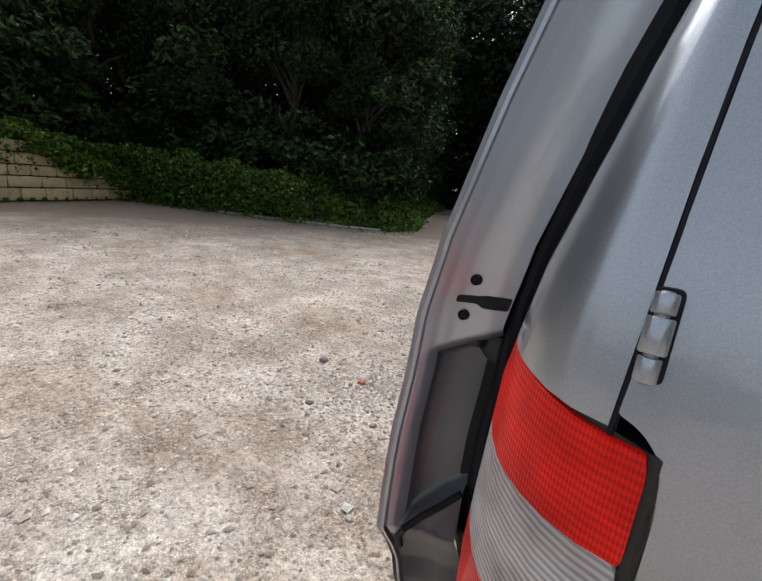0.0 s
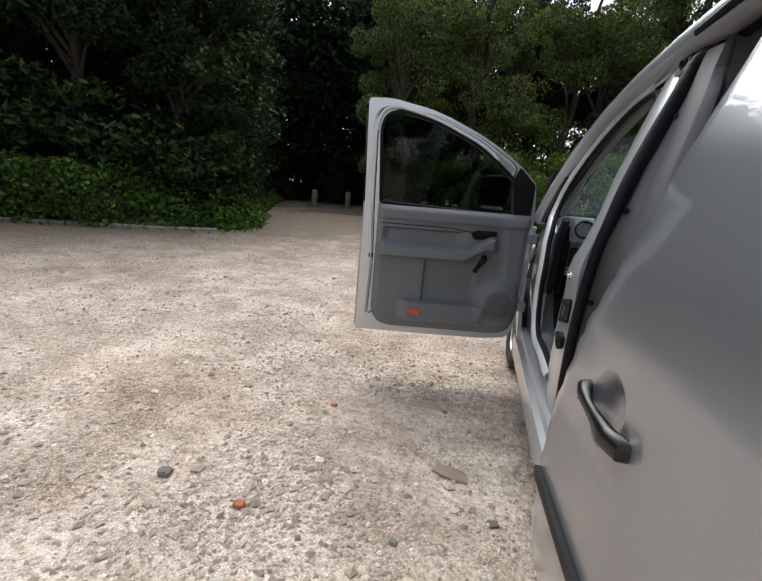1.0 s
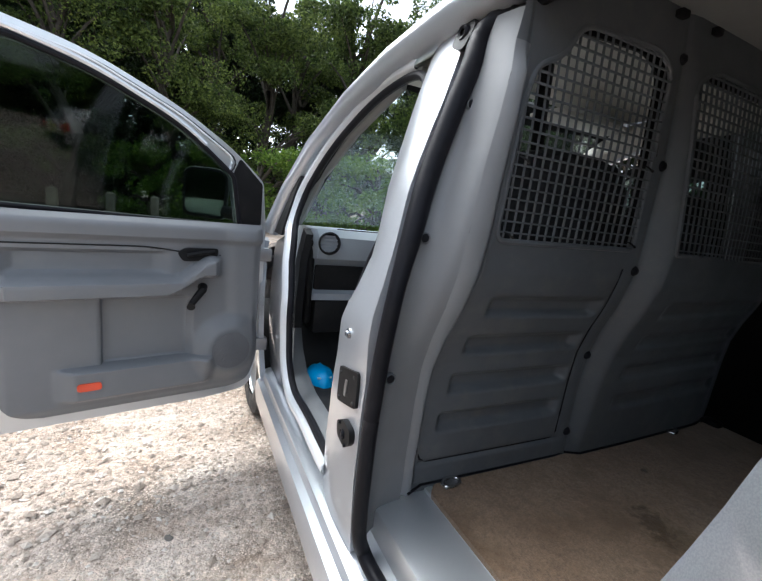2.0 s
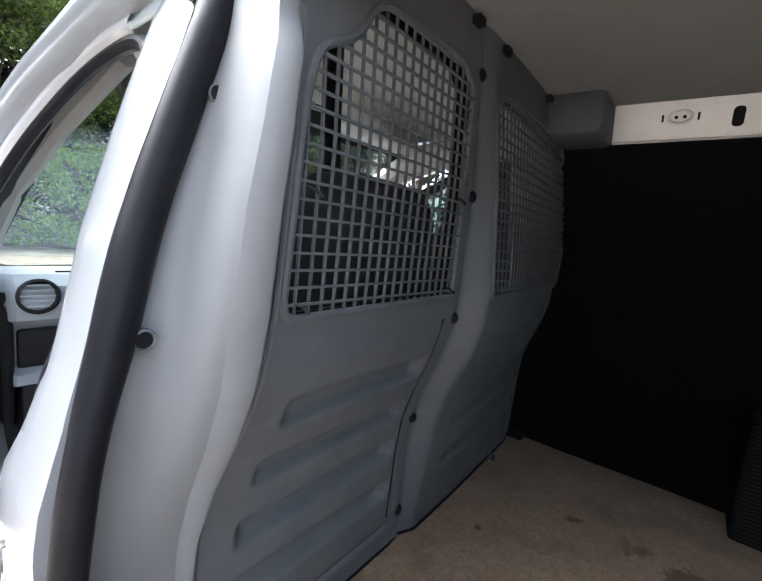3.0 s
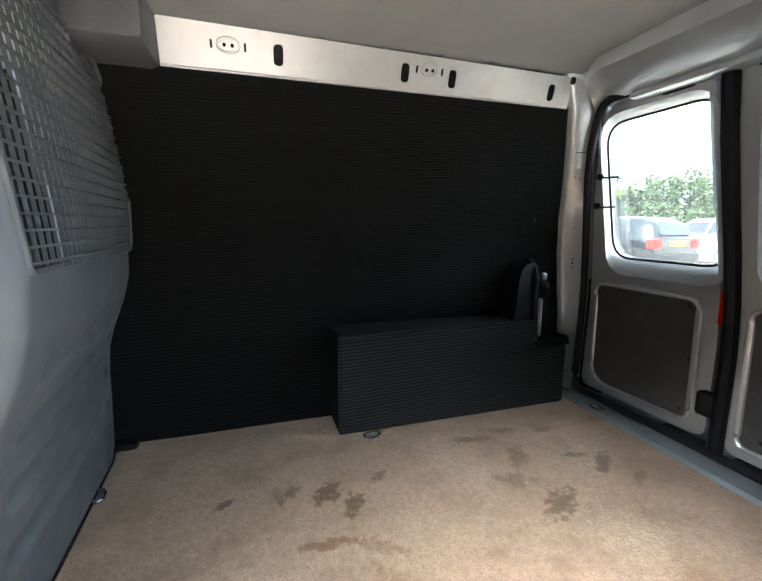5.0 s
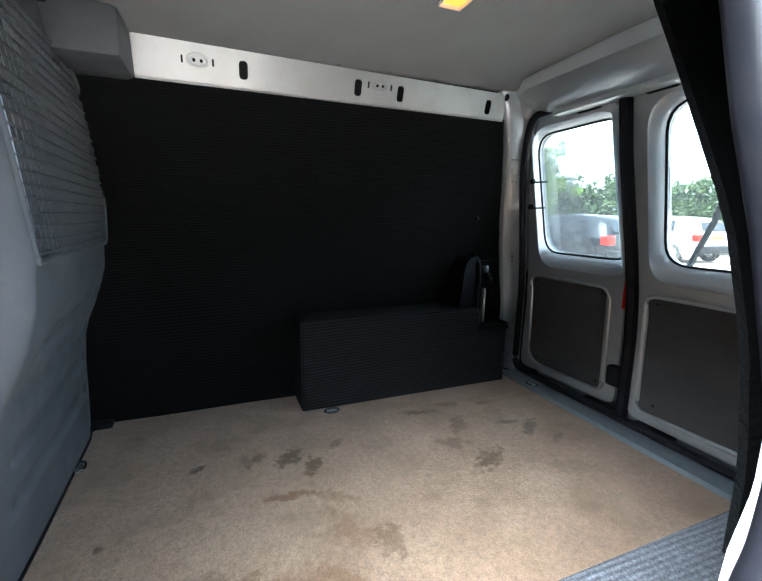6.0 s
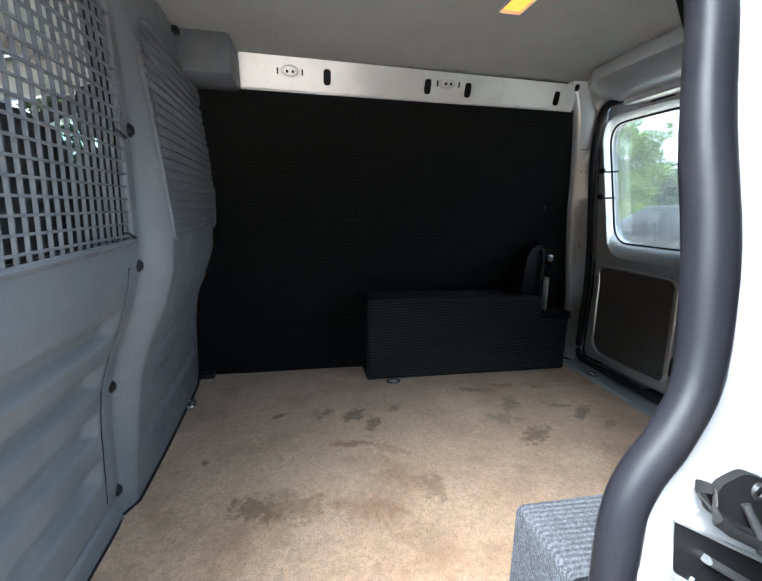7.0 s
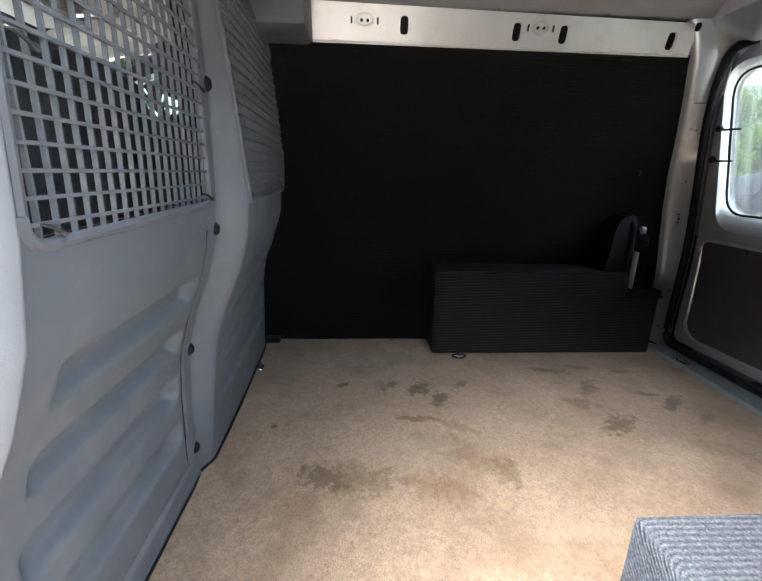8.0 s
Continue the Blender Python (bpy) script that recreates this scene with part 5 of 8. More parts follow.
def rear_door(x0, x1, wx0, wx1, px0, px1, cut=False):
    """A back door between x0 and x1, its window between wx0 and wx1 and its board between px0 and px1."""
    out = rounded([(x0, 0.50), (x1, 0.50), (x1, 1.66), (x0, 1.66)], [0.05, 0.05, 0.1, 0.1])
    if cut:
        out = rounded([(-0.588, 0.50), (x1, 0.50), (x1, 1.76), (-0.555, 1.76), (-0.6055, 1.30), (-0.6212, 1.055), (-0.606, 1.049), (-0.592, 1.034), (-0.588, 1.0)], [0.02, 0.05, 0.1, 0.1, 0.2, 0.004, 0.01, 0.01, 0.01])
    else:
        out = rounded([(x0, 0.50), (0.588, 0.50), (0.588, 1.0), (0.60, 1.03), (0.6195, 1.05), (0.6035, 1.30), (0.555, 1.76), (x0, 1.76)], [0.05, 0.02, 0.02, 0.01, 0.01, 0.2, 0.1, 0.1])
    hole = rounded([(wx0, 1.152), (wx1, 1.152), (wx1 - 0.02, 1.643), (wx0 + 0.01, 1.643)], 0.08)
    rim = [(wx0 - 0.025, 1.088), (wx1 - 0.004, 1.088), (wx1 - 0.036, 1.662), (wx0 - 0.01, 1.662)]
    frame_out = [(x0 + 0.035, 0.595)] + [(lerp(z, RING_Z, RING_X) - 0.008, z) for z in (0.585, 0.8, 1.0, 1.15, 1.3, 1.45, 1.6, 1.695)] + [(x0 + 0.035, 1.695)]
    if cut:
        rim = [(wx0 + 0.004, 1.088), (wx1 + 0.025, 1.088), (wx1 + 0.01, 1.662), (wx0 + 0.036, 1.662)]
        frame_out = [(x1 - 0.02, 0.585), (x1 - 0.02, 1.695)] + [(-lerp(z, RING_Z, RING_X) + 0.008, z) for z in (1.695, 1.6, 1.45, 1.3, 1.15, 1.0, 0.8, 0.585)]
    rim = rounded(rim, 0.09)
    door = part("rear_door", shell(out, [hole], back_at(0.028), back_at(0.045), 0.1, 0.08), SILVER, van, "silver rear door with a window, shut")
    part("inner_frame", shell(rounded(frame_out, 0.04), [rim], back_at(0.10), back_at(0.085), 0.1, 0.08), INNER_SILVER, door, "silver inner door frame")
    bm = bmesh.new()
    n = len(rim)
    flat(bm, [[back_at(y)(a + (c - a) * k, b + (d - b) * k) for (a, b), (c, d) in zip(rim, hole)] for y, k in ((0.098, 0.0), (0.103, 0.03), (0.10, 0.15), (0.08, 0.7), (0.055, 1.0), (0.04, 1.0))], True)
    part("window_reveal", bm, INNER_SILVER, door)
    part("window_rubber", tube(bmesh.new(), [back_at(0.056)(a, b) for a, b in hole + [hole[0]]], 0.0045, 8), RUBBER, door)
    g = part("door_window", shell(hole, [], back_at(0.036), back_at(0.040), 0, 0.1), RAIN_GLASS, door, "glass speckled with rain drops")
    g.visible_shadow = False
    board = rounded([(px0, 0.63), (px1, 0.62), (px1, 1.045), (px0, 1.045)], [0.1, 0.04, 0.04, 0.05] if cut else [0.04, 0.1, 0.05, 0.04])
    part("door_board", shell(board, [], back_at(0.098), back_at(0.105), 0, 0.1), DARK_PANEL, door, "dark brown lining board")
    for a, b in ((px0 + 0.03, 0.66), (px1 - 0.06, 0.66), (px0 + 0.03, 1.02), (px1 - 0.04, 1.02), ((px0 + px1) / 2, 1.025), (px0 + 0.02, 0.84)):
        part("board_screw", lathe(bmesh.new(), [(0.0, 0.0025), (0.004, 0.002), (0.006, 0.0)], back_at(0.105)(a, b), "y", 10), DARK_PLASTIC, door)
    lip = [back_at(0.104)(a, b) for a, b in board]
    part("board_rim", tube(bmesh.new(), lip + [lip[0]], 0.012, 8, 0.6), INNER_SILVER, door)
    return door


rd = rear_door(0.095, 0.665, 0.125, 0.55, 0.185, 0.60)
ld = rear_door(-0.665, 0.0935, -0.55, 0.01, -0.60, 0.04, True)
part("door_gap_seal", tube(bmesh.new(), [back_at(0.105)(0.09, z) for z in np.linspace(0.56, 1.68, 8)], 0.022, 8), RUBBER, rd)
part("lock_reflector", boxed((0.098, 0.065, 0.98), (0.122, 0.09, 1.09), 0.004), RED_LENS, rd, "red reflector")
part("latch_box", boxed((0.095, 0.06, 0.68), (0.15, 0.10, 0.76), 0.012), DARK_PLASTIC, rd)
for z, px in ((1.457, 0.528), (1.351, 0.558)):
    p = back_at(0.102)(px, z)
    part("wire_stud", lathe(bmesh.new(), [(0.0, 0.012), (0.011, 0.010), (0.012, 0.0), (0.005, -0.002)], p, "y", 14), DARK_PLASTIC, rd, "black heater stud")
    part("heater_wire", tube(bmesh.new(), [p, p + Vector((-0.025, 0.006, -0.006)), p + Vector((-0.05, -0.03, -0.004))], 0.004, 6), DARK_PLASTIC, rd)
for z in (0.72, 1.1095):
    def pin(lo, hi, r, z=z):
        pts = [(-0.6125, -0.0235 + lean(z + k), z + k) for k in (lo, lo + 0.0005, lo + 0.0014, hi - 0.0014, hi - 0.0005, hi)]
        return tube(bmesh.new(), pts, [r * 0.88, r * 0.97, r, r, r * 0.97, r * 0.88], 16, 1.0, Vector((0, 1, 0)))
    hinge = part("barn_hinge", pin(-0.0095, 0.0125, 0.0078), SILVER, ld, "silver door hinge")
    part("hinge_knuckle", pin(-0.027, -0.0115, 0.0066), SILVER, hinge)
    part("hinge_knuckle", pin(0.0145, 0.027, 0.0068), SILVER, hinge)
    part("hinge_pin", pin(-0.028, 0.028, 0.004), GALV, hinge, "steel hinge pin")
    part("hinge_recess", shell(rounded([(-0.6185, z - 0.029), (-0.603, z - 0.029), (-0.603, z + 0.029), (-0.6185, z + 0.029)], 0.005), [], back_at(0.0235), back_at(0.03)), DARK_PLASTIC, hinge)
part("door_gap", tube(bmesh.new(), [back_at(0.030)(-0.6225 + 0.055 * (z - 1.03) + 0.05 * max(0, z - 1.25), z) for z in np.linspace(1.035, 1.66, 10)], 0.0025, 6), RUBBER, ld)
part("rear_wiper", tube(bmesh.new(), [(-0.03, 0.0, 1.14), (-0.1, 0.02, 1.3), (-0.15, 0.06, 1.42)], 0.010, 6), DARK_PLASTIC, ld)


# ---- the van: load bay ----
def wall_x(z):
    return lerp(z, [0.5, 1.0, 1.15, 1.3, 1.5, 1.70], [0.757, 0.757, 0.738, 0.70, 0.615, 0.525])


floor_line = rounded([(-0.75, 0.175), (0.757, 0.175), (0.757, 1.885), (-0.60, 1.875), (-0.628, 1.845), (-0.625, 1.14), (-0.75, 1.13)], [0.01, 0.01, 0.02, 0.01, 0.01, 0.01, 0.01])
part("load_floor", shell(floor_line, [], lambda x, y: Vector((x, y, 0.54 + 0.002 * noise.noise((x * 4, y * 4, 0)))), lambda x, y: Vector((x, y, 0.527)), 0.06, 0.06), FLOOR_CARPET, van, "stained tan carpeted load floor", 60)
part("floor_pan", boxed((-0.78, 0.06, 0.40), (0.78, 1.96, 0.522), 0.01), INNER_SILVER, van)
rear_sill = part("rear_sill", sweep([(0.0, 0.50), (0.0, 0.545), (0.03, 0.556), (0.165, 0.552), (0.178, 0.535), (0.178, 0.50)], [lambda a, b, x=x: Vector((x, a, b)) for x in (-0.66, 0, 0.66)]), SILL_PAINT, van, "blue-grey painted rear sill")
for x in (0.21, -0.02, -0.4):
    part("sill_catch", boxed((x - 0.07, 0.02, 0.548), (x + 0.07, 0.085, 0.572), 0.01), DARK_PLASTIC, rear_sill)


def lashing_ring(x, y, z, turn):
    m = Matrix.Translation((x, y, z)) @ Matrix.Rotation(radians(turn), 4, "Z")
    pts = [m @ Vector((0.028 * math.cos(a), 0.017 * math.sin(a), 0.006)) for a in [2 * math.pi * k / 18 for k in range(19)]]
    ring = part("lashing_ring", tube(bmesh.new(), pts, 0.0045, 8), CHROME, van, "chrome lashing ring")
    part("ring_plate", boxed((-0.03, -0.012, 0), (0.03, 0.012, 0.004), 0.001, m), GALV, ring)


for x, y, z, t in ((0.555, 1.062, 0.541, 90), (0.47, 1.868, 0.541, 20), (0.475, 0.145, 0.553, 0), (-0.555, 1.86, 0.541, 10), (-0.5, 0.145, 0.553, 0)):
    lashing_ring(x, y, z, t)

# side linings
def post_y(z):
    return 0.10 - 0.0187 * (z - 0.53) + 0.198 * (z - 0.53) ** 2


lining = [(post_y(z), z) for z in np.linspace(0.53, 1.69, 14)] + [(1.84, 1.70), (1.95, 0.9), (1.95, 0.53)]
part("side_lining", shell(lining, [], lambda y, z: Vector((wall_x(z), y, z)), lambda y, z: Vector((wall_x(z) + 0.012, y, z)), 0, 0.05), SHADED_CARPET, van, "charcoal ribbed carpet side lining in its shaded tone")
part("left_lining", shell([(0.30, 0.53), (0.30, 1.70), (0.86, 1.70), (0.86, 0.53)], [], lambda y, z: Vector((-wall_x(z) + 0.12, y, z)), lambda y, z: Vector((-wall_x(z) + 0.11, y, z)), 0, 0.05), SHADED_CARPET, van, "charcoal ribbed carpet side lining in its shaded tone")
part("lining_screw", lathe(bmesh.new(), [(0.0, -0.006), (0.008, -0.005), (0.012, 0.002)], (wall_x(1.30) - 0.001, 0.33, 1.30), "x", 12), DARK_PLASTIC, van)


def rail_at(d):
    return lambda y, z: Vector((0.53 - 0.30 * (z - 1.685) - d, y, z))


for sign in (1, -1):
    def side(f, sign=sign):
        return lambda y, z: Vector((sign * f(y, z).x, f(y, z).y, f(y, z).z))
    cuts = []
    for y in (1.342, 0.971, 0.813, 0.439):
        cuts.append(rounded([(y - 0.013, 1.738 - 0.028 - 0.012 * (1.342 - y)), (y + 0.013, 1.738 - 0.028 - 0.012 * (1.342 - y)), (y + 0.013, 1.738 + 0.022 - 0.012 * (1.342 - y)), (y - 0.013, 1.738 + 0.022 - 0.012 * (1.342 - y))], 0.012))
    y_end = 1.638 if sign > 0 else 1.2
    top_rail = part("roof_rail", shell(rounded([(0.359, 1.685), (y_end, 1.685), (y_end, 1.788), (0.359, 1.775)], [0.008, 0.004, 0.004, 0.03]), [c for c in cuts if c[0][0] < y_end], side(rail_at(0.006)), side(rail_at(0.002))), RAIL_METAL, van, "pale steel roof rail with slots")
    part("rail_backing", shell([(0.34, 1.68), (y_end, 1.68), (y_end, 1.79), (0.34, 1.79)], [], side(rail_at(-0.02)), side(rail_at(-0.03))), DARK_PLASTIC, top_rail)
    part("rail_lip", tube(bmesh.new(), [side(rail_at(0.006))(y, 1.684) for y in (0.36, 0.9, y_end)], 0.004, 6), RAIL_METAL, top_rail)
    for y in (1.47, 0.893):
        if y < y_end:
            ring = [side(rail_at(0.008))(y + 0.027 * math.cos(a), 1.743 + 0.016 * math.sin(a)) for a in [2 * math.pi * k / 20 for k in range(21)]]
            part("rail_boss", tube(bmesh.new(), ring, 0.004, 6), RAIL_METAL, top_rail)
            for dy in (-0.010, 0.010):
                part("rail_hole", lathe(bmesh.new(), [(0.0, -0.003 * sign), (0.0045, -0.003 * sign), (0.0045, 0.002 * sign)], side(rail_at(0.007))(y + dy, 1.743), "x", 10), DARK_PLASTIC, top_rail)
            for dy in (-0.042, 0.042):
                part("rail_slit", shell(rounded([(y + dy - 0.0028, 1.733), (y + dy + 0.0028, 1.733), (y + dy + 0.0028, 1.752), (y + dy - 0.0028, 1.752)], 0.002), [], side(rail_at(0.008)), side(rail_at(0.004))), DARK_PLASTIC, top_rail)

# pale roof lining and the lamp in it
def head(x, y):
    return Vector((x, y, 1.782 + 0.02 * (1 - (x / 0.6) ** 2)))


lamp_hole = [(-0.055, 0.86), (0.06, 0.86), (0.06, 0.925), (-0.055, 0.925)]
part("roof_lining", shell([(-0.56, 0.33), (0.56, 0.33), (0.56, 1.84), (-0.56, 1.84)], [lamp_hole], head, lambda x, y: head(x, y) + Vector((0, 0, 0.008)), 0.12, 0.3), HEADLINER, van, "pale grey roof lining")
for k in range(7):
    part("lining_stud", lathe(bmesh.new(), [(0.0, -0.004), (0.006, -0.003), (0.008, 0.0)], head(0.50, 0.5 + 0.18 * k), "z", 8), HEADLINER, van)
bay_lamp = part("bay_lamp", shell(rounded([(-0.053, 0.861), (0.058, 0.861), (0.058, 0.924), (-0.053, 0.924)], 0.006), [rounded([(-0.05, 0.864), (0.055, 0.864), (0.055, 0.921), (-0.05, 0.921)], 0.006)], lambda x, y: head(x, y) - Vector((0, 0, 0.006)), lambda x, y: head(x, y) + Vector((0, 0, 0.02))), WHITE, van, "lit roof lamp")
part("diffuser", shell([(-0.05, 0.864), (0.055, 0.864), (0.055, 0.921), (-0.05, 0.921)], [], lambda x, y: head(x, y) + Vector((0, 0, 0.002)), lambda x, y: head(x, y) + Vector((0, 0, 0.01))), LAMP_GLOW, bay_lamp, "warm glowing diffuser")

# back corner pillars and header
for sign in (1, -1):
    bm = bmesh.new()
    rows = []
    for z in np.linspace(0.54, 1.80, 20):
        w = wall_x(z) - (0.13 if sign < 0 else 0)
        xs_ = min(w - 0.03, lerp(z, RING_Z, RING_X) + 0.016)
        y0 = post_y(z)
        y1 = 0.088 + lean(z)
        y0 = max(y0, y1 + 0.03)
        rows.append([Vector((sign * x, y, z)) for x, y in ((w + 0.01, y0 + 0.01), (w - 0.003, y0 + 0.002), (w - 0.012, y0 - 0.001), (w - 0.022, y0 - 0.007), (w - 0.03, y0 - 0.018), (xs_, y1), (xs_ + 0.002, y1 - 0.04), (xs_ + 0.06, y1 - 0.06))])
    flat(bm, rows)
    post = part("rear_post", bm, INNER_SILVER, van, "silver inner corner post", 60)
    if sign > 0:
        def on_post(k, z):
            """A point on the flat face of the post, k from the lining to the seal."""
            w = wall_x(z)
            xs_ = min(w - 0.03, lerp(z, RING_Z, RING_X) + 0.016)
            y1 = 0.088 + lean(z)
            y0 = max(post_y(z), y1 + 0.03)
            return Vector((w - 0.03, y0 - 0.018, z)).lerp(Vector((xs_, y1, z)), k) + Vector((-0.001, 0.001, 0))
        for k, z, r in ((0.55, 1.455, 0.003), (0.15, 1.46, 0.003), (0.5, 1.27, 0.003), (0.4, 1.135, 0.004), (0.4, 1.118, 0.0055), (0.4, 1.10, 0.004), (0.6, 0.80, 0.004), (0.3, 0.62, 0.004)):
            part("post_hole", lathe(bmesh.new(), [(0.0, 0.0008), (r * 0.8, 0.0008), (r, -0.001)], on_post(k, z), "y", 10), DARK_PLASTIC, post)
        ring = [on_post(0.4, 1.118) + Vector((0.010 * math.cos(a), 0.0, 0.034 * math.sin(a))) for a in [2 * math.pi * k / 18 for k in range(19)]]
        part("post_plate_rim", tube(bmesh.new(), ring, 0.0014, 6), INNER_SILVER, post)
        part("post_seam", tube(bmesh.new(), [on_post(k, 1.545) for k in (0.0, 0.3, 0.6, 1.0)], 0.0013, 6), DARK_PLASTIC, post)
header = part("rear_header", sweep([(0.37, 1.80), (0.36, 1.76), (0.32, 1.73), (0.24, 1.695), (0.20, 1.69), (0.18, 1.70), (0.16, 1.72), (0.10, 1.74), (0.10, 1.82), (0.37, 1.83)],
     [lambda a, b, x=x: Vector((x, a + 0.02 - 0.07 * smooth(0.36, 0.52, abs(x)), b + 0.01 * smooth(0.36, 0.52, abs(x)))) for x in (-0.52, -0.48, -0.44, -0.38, 0, 0.38, 0.44, 0.48, 0.52)]), INNER_SILVER, van, "silver header over the rear doors")
part("header_trim", boxed((-0.12, 0.185, 1.676), (0.36, 0.265, 1.698), 0.008), INNER_SILVER, header, "pale header trim strip")
for x in (0.235, -0.02):
    part("header_catch", boxed((x - 0.055, 0.175, 1.672), (x + 0.055, 0.225, 1.705), 0.012), DARK_PLASTIC, header, "black door catch")
part("header_plug", lathe(bmesh.new(), [(0.0, 0.012), (0.012, 0.01), (0.014, 0.0)], (0.50, 0.36, 1.765), "y", 12), DARK_PLASTIC, header)
door_ring = [Vector((x, 0.09 + lean(z), z)) for x, z in rounded([(x, z) for x, z in zip(RING_X[:-1], RING_Z[:-1])] + [(0.478, 1.705), (-0.478, 1.705)] + [(-x, z) for x, z in zip(reversed(RING_X[:-1]), reversed(RING_Z[:-1]))], 0.06)]
part("rear_opening_seal", tube(bmesh.new(), door_ring + [door_ring[0]], 0.014, 10), RUBBER, van, "black rubber door seal")

# carpeted boxes over the wheels
def wheel_box(sign, y0, y1, top, inner, material):
    line = [(y0, 0.541), (y1, 0.541), (y1, top), (y0 + 0.15, top), (y0 + 0.145, 0.806), (y0, 0.806)] if sign > 0 else [(y0, 0.541), (y1, 0.541), (y1, top), (y0, top)]
    bm = shell(rounded(line, 0.012), [], lambda y, z: Vector((sign * inner, y, z)), lambda y, z: Vector((sign * (inner + (0.175 if sign > 0 else 0.14)), y, z)))
    sharp = [e for e in bm.edges if len(e.link_faces) == 2 and e.calc_face_angle(0) > 0.8]
    bmesh.ops.bevel(bm, geom=sharp, offset=0.010, segments=2, affect="EDGES")
    return part("wheel_box", bm, material, van, "ribbed carpet wheel arch box")


# lining carpet in lighter tones: right box half lit, left box lit
wheel_box(1, 0.21, 1.172, 0.902, 0.588, HALF_LIT_CARPET)
wheel_box(-1, 0.25, 1.146, 0.875, 0.586, LIT_CARPET)
cover = rounded([(0.348, 0.80), (0.385, 0.80), (0.462, 0.90), (0.432, 1.08), (0.40, 1.126), (0.345, 1.13)], [0.004, 0.004, 0.01, 0.05, 0.03, 0.02])
side_bin = part("corner_bin", shell(cover, [], lambda y, z: Vector((0.615 + 0.30 * max(0, z - 0.95) ** 1.5, y, z)), lambda y, z: Vector((max(0.70, wall_x(z) - 0.002), y, z)), 0.03, 0.03), BLACK_PLASTIC, van, "black arched plastic corner cover", 50)
arch_rim = [Vector((0.612, 0.372, 0.815)), Vector((0.612, 0.366, 0.98)), Vector((0.618, 0.362, 1.06)), Vector((0.632, 0.360, 1.10)), Vector((0.655, 0.358, 1.125)), Vector((0.70, 0.356, 1.135))]
part("cover_rim", tube(bmesh.new(), arch_rim, 0.010, 10), BLACK_PLASTIC, side_bin)
tray = [(0.586, 0.372), (0.588, 0.225), (0.61, 0.198), (0.745, 0.196)]
part("bin_base", tube(bmesh.new(), [(x, y, 0.812) for x, y in tray], 0.009, 8), BLACK_PLASTIC, side_bin)
part("bin_tray", boxed((0.59, 0.198, 0.790), (0.75, 0.37, 0.808), 0.006), BLACK_PLASTIC, side_bin)
part("white_label", boxed((0.660, 0.288, 0.812), (0.700, 0.294, 0.975), 0.003), WHITE, side_bin, "white strip")
part("bin_clip", tube(bmesh.new(), [(0.69, 0.34, 1.085), (0.665, 0.31, 1.06), (0.66, 0.285, 1.03), (0.675, 0.265, 1.005), (0.70, 0.25, 0.995)], [0.012, 0.017, 0.02, 0.017, 0.01], 10), BLACK_PLASTIC, side_bin)
part("bin_back", boxed((0.735, 0.19, 0.80), (0.75, 0.36, 1.10), 0.006), BLACK_PLASTIC, side_bin)
part("bin_buckle", boxed((0.64, 0.29, 1.055), (0.665, 0.315, 1.085), 0.006), GALV, side_bin)
part("bin_screw", lathe(bmesh.new(), [(0.0, -0.004), (0.005, -0.003), (0.007, 0.002)], (0.650, 0.348, 1.098), "y", 10), CHROME, side_bin)

# ---- the van: bulkhead between cab and load bay ----
def bulk_base(z):
    return lerp(z, [0.50, 0.62, 0.80, 0.89, 0.97, 1.05, 1.13, 1.22, 1.45, 1.70, 1.80], [1.887, 1.882, 1.876, 1.868, 1.845, 1.812, 1.79, 1.781, 1.778, 1.79, 1.80])


LEFT_GRILLE = rounded([(-0.612, 1.205), (-0.148, 1.212), (-0.142, 1.655), (-0.20, 1.69), (-0.46, 1.675), (-0.505, 1.60), (-0.575, 1.565), (-0.597, 1.49)], [0.03, 0.015, 0.03, 0.05, 0.04, 0.03, 0.03, 0.04])
RIGHT_GRILLE = rounded([(-0.046, 1.212), (0.655, 1.205), (0.69, 1.40), (0.60, 1.60), (0.50, 1.69), (0.02, 1.69), (-0.055, 1.64), (-0.052, 1.42)], [0.012, 0.03, 0.1, 0.08, 0.05, 0.05, 0.03, 0.05])
RIBS = [1.075, 0.965, 0.855, 0.745]


def swell(x, z):
    """The right half stands proud behind the driver's seat, from the middle column on."""
    b = lerp(z, [0.53, 0.70, 0.90, 1.05, 1.22, 1.43, 1.635, 1.76], [0.018, 0.03, 0.045, 0.052, 0.053, 0.031, 0.016, 0.004])
    return b * smooth(-0.098, -0.052, x) * (1 - smooth(0.0, 0.80, x))


def groove(d, w=0.006, deep=0.008):
    return deep * max(0.0, 1 - (d / w) ** 2)


def panel_edge(z):
    """The joint between the side column and the middle panel."""
    return lerp(z, [0.55, 0.86, 0.98, 1.10, 1.20, 1.5, 1.6], [-0.668, -0.668, -0.655, -0.636, -0.628, -0.618, -0.60])


